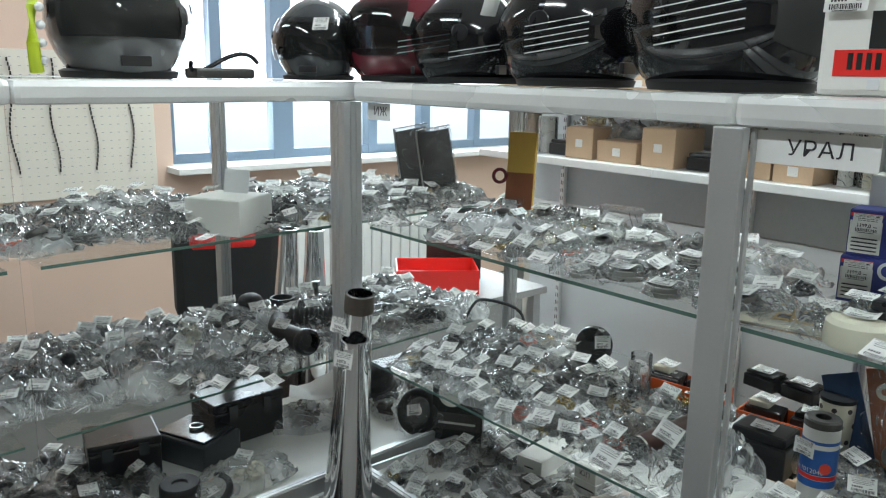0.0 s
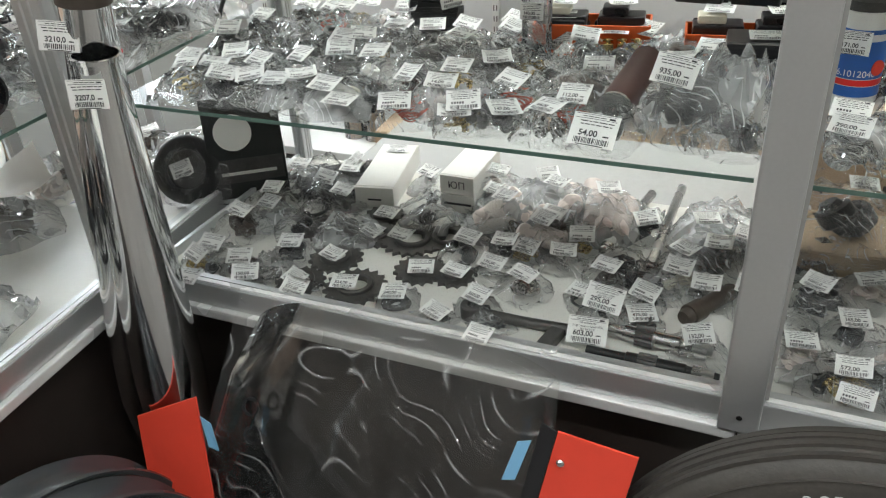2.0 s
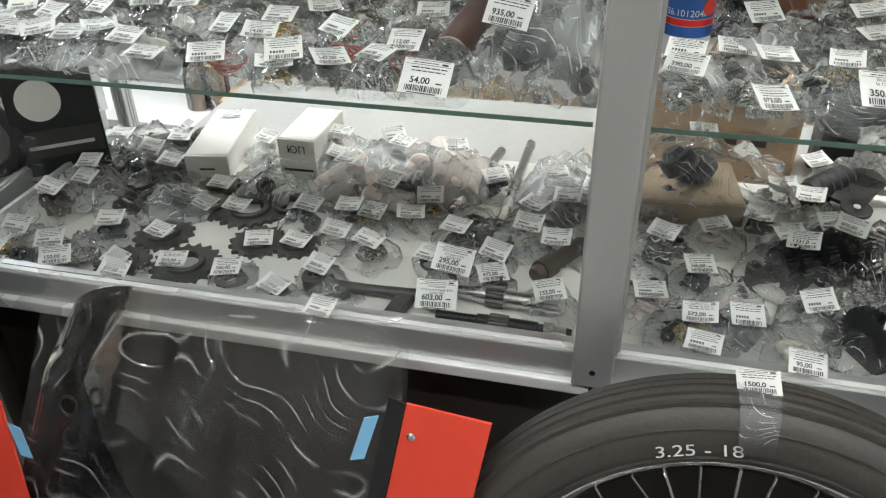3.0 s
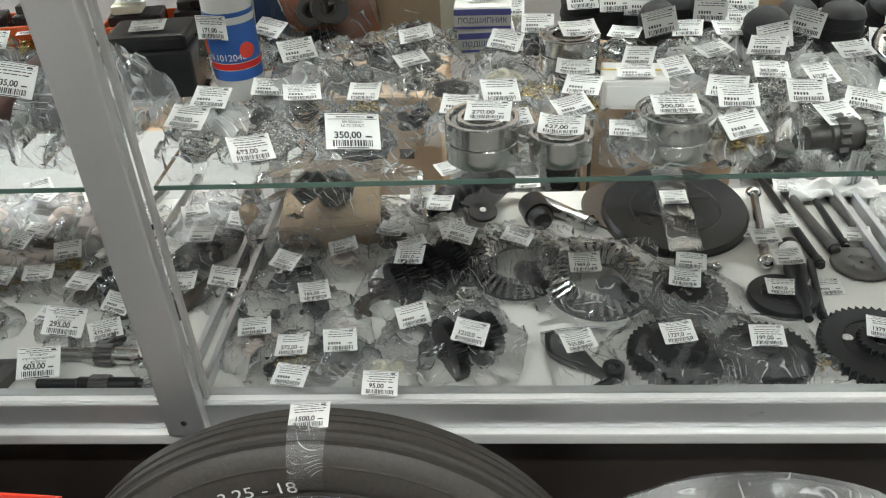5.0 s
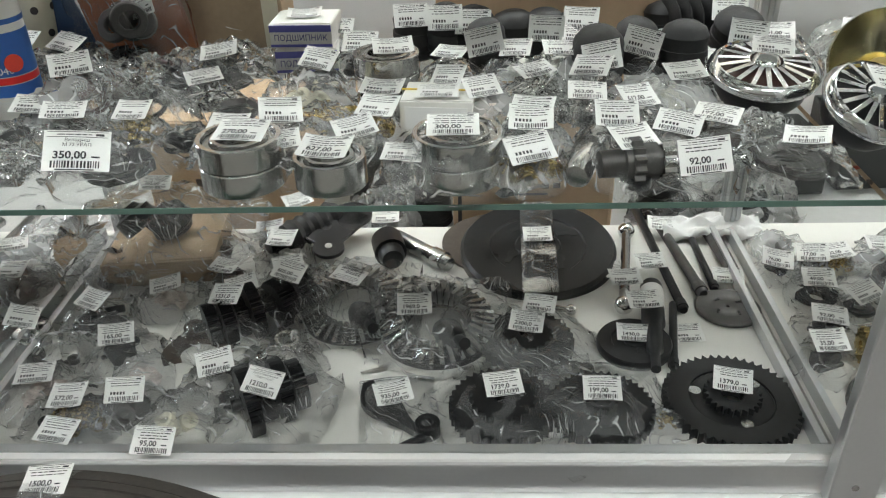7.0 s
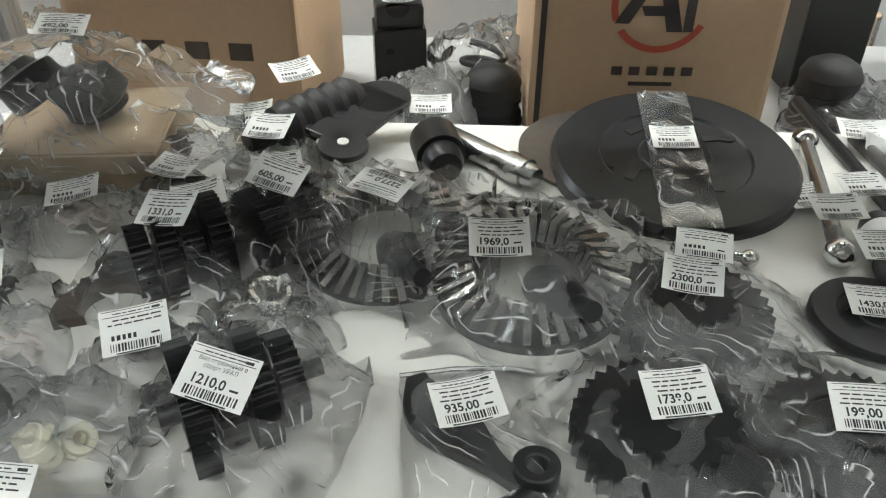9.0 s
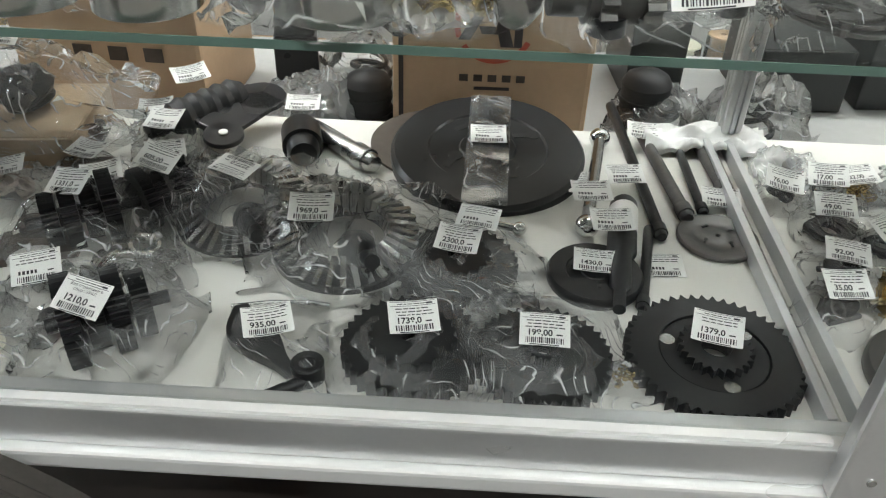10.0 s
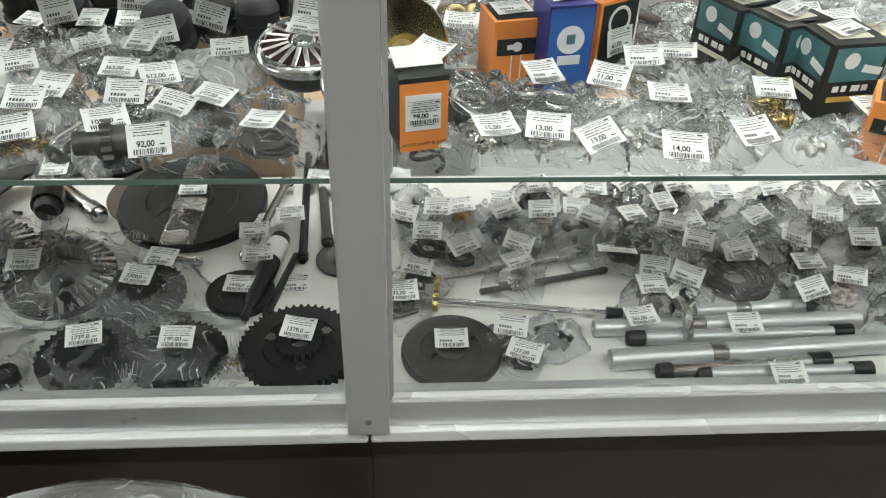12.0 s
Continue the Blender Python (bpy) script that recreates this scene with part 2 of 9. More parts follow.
def bm_cyl(bm, r1, r2, depth, m=None, seg=20, caps=True):
    """A cylinder or cone about its centre along z."""
    return bmesh.ops.create_cone(bm, cap_ends=caps, segments=seg, radius1=r1, radius2=r2, depth=depth, matrix=m or Matrix())["verts"]


def bm_lathe(bm, profile, seg=32, m=None, close=False):
    """A profile of (radius, height) turned about z."""
    m = m or Matrix()
    rings = []
    for r, z in profile:
        rings.append([bm.verts.new(m @ Vector((r * math.cos(2 * math.pi * k / seg), r * math.sin(2 * math.pi * k / seg), z))) for k in range(seg)])
    pairs = list(zip(rings, rings[1:])) + ([(rings[-1], rings[0])] if close else [])
    for a, b in pairs:
        for k in range(seg):
            bm.faces.new((a[k], a[(k + 1) % seg], b[(k + 1) % seg], b[k]))
    if not close:
        for ring, flip in ((rings[0], True), (rings[-1], False)):
            if (ring[0].co - ring[seg // 2].co).length > 1e-5:
                bm.faces.new(ring[::-1] if flip else ring)


def bm_tube(bm, points, radius, seg=8, taper=None):
    """A round tube along points."""
    rings = []
    n = len(points)
    up = Vector((0.13, 0.21, 0.97))
    for i, p in enumerate(points):
        d = (Vector(points[min(i + 1, n - 1)]) - Vector(points[max(i - 1, 0)])).normalized()
        a = d.cross(up)
        if a.length < 1e-3:
            a = d.cross(Vector((1, 0, 0)))
        a.normalize()
        b = d.cross(a)
        r = radius if taper is None else radius + (taper - radius) * i / (n - 1)
        rings.append([bm.verts.new(Vector(p) + r * (a * math.cos(2 * math.pi * k / seg) + b * math.sin(2 * math.pi * k / seg))) for k in range(seg)])
    for a, b in zip(rings, rings[1:]):
        for k in range(seg):
            bm.faces.new((a[k], a[(k + 1) % seg], b[(k + 1) % seg], b[k]))
    bm.faces.new(rings[0][::-1])
    bm.faces.new(rings[-1])


def finish(bm, name, mat, smooth=None, bevel=0.0):
    """A mesh from a bmesh. smooth: the angle in degrees below which edges are shaded round."""
    if bevel:
        bmesh.ops.bevel(bm, geom=[e for e in bm.edges if len(e.link_faces) == 2 and e.calc_face_angle(0) > 0.7], offset=bevel, segments=2, affect="EDGES", profile=0.6)
    bmesh.ops.recalc_face_normals(bm, faces=bm.faces)
    if smooth:
        for f in bm.faces:
            f.smooth = True
        for e in bm.edges:
            if len(e.link_faces) == 2 and e.calc_face_angle(0) > radians(smooth):
                e.smooth = False
    me = bpy.data.meshes.new(name)
    bm.to_mesh(me)
    bm.free()
    me.materials.append(mat)
    return me


def part(name, bm, mat, parent=None, label="", smooth=None, bevel=0.0, m=None):
    """Links a bmesh, or a mesh that is ready, as one object under a thing or part."""
    me = bm if isinstance(bm, bpy.types.Mesh) else finish(bm, name, mat, smooth, bevel)
    ob = new(name, me)
    ob.parent = parent
    if m:
        ob.matrix_basis = m
    return tagged(ob, label)


def root(name, m, label, category, group="", kind=""):
    ob = new(name)
    ob.empty_display_size = 0.02
    ob.matrix_basis = m
    return tagged(ob, label, category, group, kind)


def block(name, x0, x1, y0, y1, z0, z1, mat, label="", category="", kind="structure", parent=None, bevel=0.0, m=None):
    bm = bmesh.new()
    bm_box(bm, (x0 + x1) / 2, (y0 + y1) / 2, (z0 + z1) / 2, x1 - x0, y1 - y0, z1 - z0)
    ob = part(name, bm, mat, parent, label, None, bevel, m)
    return tagged(ob, "", category, "", kind if not parent else "")


LETTERS = {}


def letters(text, size, mat, squeeze=1.0, bold=0.0):
    """Flat lettering as a mesh, centred."""
    key = (text, size, mat.name, squeeze, bold)
    if key not in LETTERS:
        cu = bpy.data.curves.new("lettering", "FONT")
        cu.body, cu.size, cu.align_x, cu.align_y = text, size, "CENTER", "CENTER"
        cu.offset = bold
        ob = bpy.data.objects.new("lettering", cu)
        me = bpy.data.meshes.new_from_object(ob)
        me.transform(Matrix.Diagonal((squeeze, 1, 1, 1)))
        me.materials.clear()
        me.materials.append(mat)
        bpy.data.objects.remove(ob)
        LETTERS[key] = me
    return LETTERS[key]


# ---- the room ----
X0, X1, Y0, Y1 = -3.0, 5.6, -3.6, 4.2
block("floor", X0 - 0.2, X1 + 0.2, Y0 - 0.2, Y1 + 0.2, -0.12, -0.004, GROUT, "dark grout bed under grey floor tiles", "floor")
block("ceiling", X0 - 0.2, X1 + 0.2, Y0 - 0.2, Y1 + 0.2, CEILING, CEILING + 0.1, CEIL, "plain white painted shop ceiling", "ceiling")
block("wall_east", X1, X1 + 0.2, Y0, Y1, 0, CEILING, CREAM, "plain cream plaster wall", "wall")
# added wall out of view, kept dark so glass and chrome mirror less
block("wall_south", X0, X1, Y0 - 0.2, Y0, 0, CEILING, TAUPE, "unseen closing wall, dark taupe to dim reflections", "wall")
block("wall_north", X0, X1, Y1, Y1 + 0.2, 0, CEILING, CREAM, "plain cream plaster wall", "wall")
# window wall, with the opening cut through
WY0, WY1, WZ0, WZ1 = 0.72, 3.7, 0.98, 2.45
west = root("wall_west", Matrix(), "peach plaster wall with a wide window front", "wall", "", "structure")
block("wall_below", X0 - 0.25, X0, Y0, Y1, 0, WZ0, PEACH, parent=west)
block("wall_above", X0 - 0.25, X0, Y0, Y1, WZ1, CEILING, PEACH, parent=west)
block("wall_beside", X0 - 0.25, X0, Y0, WY0, WZ0, WZ1, PEACH, parent=west)
block("wall_beside", X0 - 0.25, X0, WY1, Y1, WZ0, WZ1, PEACH, parent=west)
win = root("window_1", Matrix(), "wide window with blue-grey frame and bright daylight", "window", "", "structure")
block("window_sill", X0 - 0.2, X0 + 0.18, WY0 - 0.04, WY1 + 0.04, WZ0 - 0.03, WZ0 + 0.004, WHITE, parent=win, bevel=0.004)
for i, (a, b) in enumerate(((WY0, WY0 + 0.05), (1.0, 1.07), (1.39, 1.53), (2.1, 2.17), (2.55, 2.63), (3.05, 3.11), (WY1 - 0.05, WY1))):
    block("mullion", X0 - 0.16, X0 - 0.08, a, b, WZ0 + 0.004, WZ1, MULLION, parent=win, bevel=0.004)
for a, b in ((WZ0 + 0.004, WZ0 + 0.06), (WZ1 - 0.06, WZ1)):
    block("window_frame", X0 - 0.155, X0 - 0.085, WY0 + 0.05, WY1 - 0.05, a, b, MULLION, parent=win)
pane = block("pane", X0 - 0.124, X0 - 0.116, WY0 + 0.02, WY1 - 0.02, WZ0 + 0.03, WZ1 - 0.03, WINGLASS, parent=win)
pane.visible_shadow = False
block("ground", -400, X0 - 0.25, -300, 300, -0.4, -0.3, SNOW, "pale snowy yard outside the window", "ground")

block("backdrop", -60.2, -60, -120, 130, -0.3, 60, SKYGLOW, "plain bright overcast sky beyond the yard", "backdrop")

for i, (lx, ly) in enumerate(TUBES):
    light = root("ceiling_light", pose(lx, ly, CEILING), "white ceiling light with glowing diffuser", "ceiling light", "ceiling lights")
    block("housing", -0.62, 0.62, -0.14, 0.14, -0.045, 0, WHITE, parent=light, bevel=0.006)
    block("diffuser", -0.6, 0.6, -0.12, 0.12, -0.062, -0.046, TUBE, parent=light, bevel=0.006)

# ---- the right-hand show cases ----
BASE, MID, UPPER, RAIL0, RAIL1, DEPTH = 0.567, 0.860, 1.178, 1.452, 1.494, 0.50
def put_post(x, y, z):
    return pose(x, y, z, 90)


POSTS = (-0.065, 0.84, 1.736, 2.636, 3.536)


def profile_post(name, parent, w, d, z0, z1, m):
    """An aluminium post with rounded corners and a shallow groove down each side."""
    bm = bmesh.new()
    g = 0.0025
    pts = []
    for sx, sy in ((1, 1), (-1, 1), (-1, -1), (1, -1)):
        pts.append((sx * w / 2, sy * d / 2))
    loop = []
    for (ax, ay), (bx, by) in zip(pts, pts[1:] + pts[:1]):
        nx, ny = (ay - by), (bx - ax)
        ln = math.hypot(nx, ny)
        nx, ny = nx / ln, ny / ln
        for f, k in ((0.06, 0), (0.3, 0), (0.33, 1), (0.4, 1), (0.43, 0), (0.57, 0), (0.6, 1), (0.67, 1), (0.7, 0), (0.94, 0)):
            loop.append((ax + (bx - ax) * f + nx * g * k, ay + (by - ay) * f + ny * g * k))
    lo = [bm.verts.new((x, y, z0)) for x, y in loop]
    hi = [bm.verts.new((x, y, z1)) for x, y in loop]
    n = len(loop)
    for k in range(n):
        bm.faces.new((lo[k], lo[(k + 1) % n], hi[(k + 1) % n], hi[k]))
    bm.faces.new(lo[::-1])
    bm.faces.new(hi)
    return part(name, bm, ALU, parent, m=m)


def glass_sheet(name, parent, x0, x1, y0, y1, z0, z1, edge=None):
    bm = bmesh.new()
    bm_box(bm, (x0 + x1) / 2, (y0 + y1) / 2, (z0 + z1) / 2, x1 - x0, y1 - y0, z1 - z0)
    far = max(bm.faces, key=lambda f: f.calc_area() * 1000 + (f.calc_center_median().y - f.calc_center_median().z))
    bmesh.ops.delete(bm, geom=[far], context="FACES_ONLY")
    ob = part(name, bm, GLASS, parent)
    ob.visible_shadow = False
    if edge == "front":
        block("edge", x0, x1, y0 - 0.0012, y0 - 0.0002, z0, z1, GREENEDGE, parent=ob)
    return ob


def show_case(x0, x1, wide0, wide1, m, label, glass_end=9.0):
    """A glazed counter case on a dark plinth between two posts, front along y = 0."""
    case = root("display_case", m, label, "display case", "glass display cases")
    a, b = x0, x1
    block("plinth", a, b, 0.03, DEPTH, 0, 0.528, PLINTH, parent=case)
    block("base_board", a + 0.002, b - 0.002, 0.03, DEPTH - 0.004, 0.53, BASE, BOARD, parent=case)
    block("sill", a, b, 0.0, 0.029, 0.5485, 0.587, ALU, parent=case, bevel=0.002)
    block("sill_trim", a + 0.001, b - 0.001, -0.009, 0.029, 0.531, 0.548, LIP, parent=case, bevel=0.003)
    block("sill_bead", a + wide0, b - wide1, 0.004, 0.012, 0.5872, 0.5905, LIP, parent=case)
    block("top_rail", a, b, -0.006, 0.04, RAIL0, RAIL1, LIP, parent=case, bevel=0.012)
    block("back_rail", a, b, DEPTH - 0.035, DEPTH, RAIL0, RAIL1, LIP, parent=case, bevel=0.01)
    for sx in (a + 0.012, b - 0.012):
        block("side_rail", sx - 0.0115, sx + 0.0115, 0.042, DEPTH - 0.04, RAIL0 + 0.005, RAIL1 - 0.004, LIP, parent=case, bevel=0.005)
        block("side_sill", sx - 0.006, sx + 0.002, 0.032, DEPTH - 0.03, BASE + 0.0005, BASE + 0.018, ALU, parent=case, bevel=0.001)
    profile_post("back_post", case, 0.024, 0.03, BASE + 0.001, RAIL0, pose(a + 0.014, DEPTH - 0.02, 0))
    glass_sheet("front_pane", case, a + wide0 - 0.018, min(b - wide1 + 0.018, glass_end), 0.0135, 0.0175, 0.5875, RAIL0)
    glass_sheet("shelf", case, a + 0.026, b - 0.026, 0.022, DEPTH - 0.06, MID - 0.005, MID, "front")
    glass_sheet("shelf", case, a + 0.026, b - 0.026, 0.022, DEPTH - 0.06, UPPER - 0.006, UPPER, "front")
    glass_sheet("top_pane", case, a + 0.024, b - 0.024, 0.042, DEPTH - 0.037, RAIL1 - 0.007, RAIL1 - 0.001)
    return case


show_case(POSTS[0] + 0.001, POSTS[1] - 0.0005, 0.03, 0.025, Matrix(), "aluminium and glass counter case crowded with bagged motorcycle parts")
show_case(POSTS[1] + 0.0005, POSTS[2] - 0.0005, 0.025, 0.025, Matrix(), "aluminium and glass counter case with gears and bearings")
show_case(POSTS[2] + 0.0005, POSTS[3] - 0.0005, 0.025, 0.025, Matrix(), "aluminium and glass counter case with bulbs and fork tubes")
show_case(POSTS[3] + 0.0005, POSTS[4], 0.025, 0.025, Matrix(), "aluminium and glass counter case at the counter's end")
for i, px in enumerate(POSTS[1:4]):
    post = root("case_post", pose(px, 0.0, 0), "satin aluminium post joining two glass cases", "post", "case posts")
    bm = bmesh.new()
    bm_box(bm, 0, -0.0055, (0.5495 + RAIL0) / 2, 0.046, 0.016, RAIL0 - 0.5495)
    part("front_profile", bm, ALU, post, bevel=0.003)
    block("glazing_bead", 0.0232, 0.028, 0.0045, 0.0125, 0.592, RAIL0 - 0.002, LEDGE, "grey glazing strip", parent=post)
    bm = bmesh.new()
    bm_cyl(bm, 0.0035, 0.0035, 0.0016, put_post(0.0, -0.0138, 0.572), 14)
    part("screw", bm, STEEL, post, smooth=30)

# ---- the left-hand show cases, round the corner ----
turn = pose(-0.078, -0.02, 0, 0, 0, 94.5)
left_a = show_case(-0.66, 0.535, 0.025, 0.003, turn, "aluminium and glass counter case full of small bagged parts", -0.02)
left_b = show_case(-1.566, -0.661, 0.025, 0.025, turn, "aluminium and glass counter case by the shop floor")
profile_post("back_post", left_a, 0.03, 0.03, BASE + 0.001, RAIL0, pose(-0.04, DEPTH - 0.02, 0))
block("corner_panel", -0.0955, -0.0645, -0.02, 0.03, 0.0, 0.529, PLINTH, "dark brown laminate corner panel under the counters", "panel")
corner = root("corner_post", pose(-0.066, -0.022, 0), "fluted aluminium post at the counters' inner corner", "post", "case posts")
profile_post("post_profile", corner, 0.054, 0.05, 0.55, 1.4515, Matrix())

# ---- goods: price tags ----
rng = random.Random(7)
TAGS, PRINTS = [], {}
CURL = (0.0, 2.5, -2.0, 4.0, 6.0)
for c in CURL:
    bm = bmesh.new()
    top = [[bm.verts.new((x, y, c * x * x + 1.2 * y * y)) for x in np.linspace(-0.02, 0.02, 7)] for y in (-0.0145, -0.005, 0.005, 0.0145)]
    for a, b in zip(top, top[1:]):
        for k in range(6):
            bm.faces.new((a[k], a[k + 1], b[k + 1], b[k]))
    low = bmesh.ops.extrude_face_region(bm, geom=list(bm.faces))
    bmesh.ops.translate(bm, vec=(0, 0, -0.0003), verts=[v for v in low["geom"] if isinstance(v, bmesh.types.BMVert)])
    TAGS.append(finish(bm, "price_tag", PAPER, 40))


def print_mesh(price, lines, curl, style):
    """The printing of a price tag: rows of small type, the price and a bar code."""
    key = (price, lines, curl, style)
    if key in PRINTS:
        return PRINTS[key]
    r = random.Random(style * 31 + len(price))
    bm = bmesh.new()

    def bar(x0, x1, y0, y1):
        n = max(1, int((x1 - x0) / 0.006))
        for k in range(n):
            a, b = x0 + (x1 - x0) * k / n, x0 + (x1 - x0) * (k + 1) / n
            bm.faces.new([bm.verts.new((x, y, 0)) for x, y in ((a, y0), (b, y0), (b, y1), (a, y1))])

    bar(-0.018, 0.018, 0.0095, 0.0099)
    bar(-0.018, 0.018, 0.0132, 0.0136)
    x = -0.012
    while x < 0.008:
        w = r.uniform(0.002, 0.005)
        bar(x, x + w, 0.0111, 0.0118)
        x += w + 0.0009
    bar(0.011, 0.016, 0.0106, 0.0122)
    if not lines:
        for row in range(3 if style % 2 else 2):
            x = -0.016 + r.uniform(0, 0.004)
            while x < 0.013:
                w = r.uniform(0.002, 0.007)
                bar(x, min(x + w, 0.016), 0.0068 - row * 0.0028, 0.0077 - row * 0.0028)
                x += w + 0.0011
    x = -0.015
    while x < 0.015:
        w = r.choice((0.0005, 0.0008, 0.0012))
        bar(x, x + w, -0.0125, -0.0075)
        x += w + r.choice((0.0005, 0.0008, 0.001))
    bar(-0.012, 0.011, -0.0142, -0.0134)
    bar(0.009, 0.014, -0.0052, -0.004)
    if not price:
        x = -0.014
        for w in (0.003, 0.0034, 0.003, 0.0032, 0.003):
            bar(x, x + w - 0.0012, -0.0054, -0.0022)
            x += w
    me = finish(bm, "print", INK)
    bm = bmesh.new()
    bm.from_mesh(me)
    if price:
        t = letters(price, 0.0074, INK, 1.0, 0.00018).copy()
        t.transform(Matrix.Translation((-0.004, -0.0035, 0)))
        bm.from_mesh(t)
    for k, line in enumerate(lines):
        t = letters(line, 0.0034, INK).copy()
        t.transform(Matrix.Translation((0, 0.0075 - k * 0.0034, 0)))
        bm.from_mesh(t)
    for v in bm.verts:
        v.co.z = curl * v.co.x ** 2 + 1.2 * v.co.y ** 2 + 0.0004
    bm.to_mesh(me)
    bm.free()
    PRINTS[key] = me
    return me


def add_tag(parent, m, price="", lines=(), size=1.0):
    """A printed paper tag on a thing, at the pose m in the thing's own space."""
    i = rng.randrange(len(TAGS))
    style = rng.randrange(4)
    tag = part("price_tag", TAGS[i], PAPER, parent, "white printed paper price tag", m=m @ Matrix.Scale(size, 4))
    part("print", print_mesh(price, lines, CURL[i], style), INK, tag)
    return tag


# ---- goods: film bags ----
BAGS = []
for v in range(9):
    r = random.Random(100 + v)
    bm = bmesh.new()
    nx, ny = 22, 18
    off = Vector((r.uniform(0, 50), r.uniform(0, 50), 0))
    ways = [(math.cos(a), math.sin(a), r.uniform(0.6, 1.3), r.uniform(0, 9)) for a in (r.uniform(0, 3.14) for k in range(4))]
    px, py = r.uniform(-0.2, 0.2), r.uniform(-0.2, 0.2)
    rows = []
    for j in range(ny):
        row = []
        for i in range(nx):
            u, w = 2 * i / (nx - 1) - 1, 2 * j / (ny - 1) - 1
            p = Vector((u * 1.8, w * 1.8, 0)) + off
            far = math.hypot(u - px, w - py)
            dome = max(0.0, 1 - (far / 1.12) ** 2.4)
            sway = noise.noise(p * 1.1)
            folds = 0.0
            for cx, cy, freq, ph in ways:
                q = (u * cx + w * cy) * freq + ph + 1.1 * sway
                folds += abs((q % 1.0) - 0.5) * 2
            folds = folds / 4 - 0.5
            spoke = abs((math.atan2(w - py, u - px) * 2.1 + 1.6 * sway) % 1.0 - 0.5) * 2
            z = 0.1 + 0.72 * dome + 0.5 * folds * (0.35 + dome) + 0.26 * (spoke - 0.4) * min(1.0, far) + 0.06 * noise.noise(p * 2.2)
            reach = 0.53 - 0.06 * (w * w if abs(u) > abs(w) else u * u)
            lean = 1 + 0.16 * noise.noise(p * 0.9 + Vector((9, 9, 9)))
            row.append(bm.verts.new((u * reach * lean + 0.02 * sway, w * reach * lean + 0.03 * noise.noise(p * 1.7), max(0.015, z))))
        rows.append(row)
    for a, b in zip(rows, rows[1:]):
        for k in range(nx - 1):
            if (k + len(rows)) % 2:
                bm.faces.new((a[k], a[k + 1], b[k + 1], b[k]))
            else:
                bm.faces.new((a[k], a[k + 1], b[k + 1]))
                bm.faces.new((a[k], b[k + 1], b[k]))
    rim = rows[0] + [q[-1] for q in rows[1:]] + rows[-1][-2::-1] + [q[0] for q in rows[-2:0:-1]]
    foot = [bm.verts.new((q.co.x * 0.96, q.co.y * 0.96, 0.0)) for q in rim]
    for k in range(len(rim)):
        bm.faces.new((rim[k], rim[(k + 1) % len(rim)], foot[(k + 1) % len(rim)], foot[k]))
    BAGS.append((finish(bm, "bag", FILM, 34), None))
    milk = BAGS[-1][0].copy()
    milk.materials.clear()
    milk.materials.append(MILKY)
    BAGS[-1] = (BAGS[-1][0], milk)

# ---- goods: what lies in the bags; each mesh is about 1 wide and stands on z = 0 ----
INSIDE = {}


def rot(rx=0, ry=0, rz=0):
    return pose(0, 0, 0, rx, ry, rz)


def put(x, y, z, rx=0, ry=0, rz=0):
    return pose(x, y, z, rx, ry, rz)


def washer(bm, ro, ri, h, m, seg=20):
    c = min(h, ro - ri) * 0.15
    bm_lathe(bm, [(ri, c), (ri + c, 0), (ro - c, 0), (ro, c), (ro, h - c), (ro - c, h), (ri + c, h), (ri, h - c)], seg, m, True)


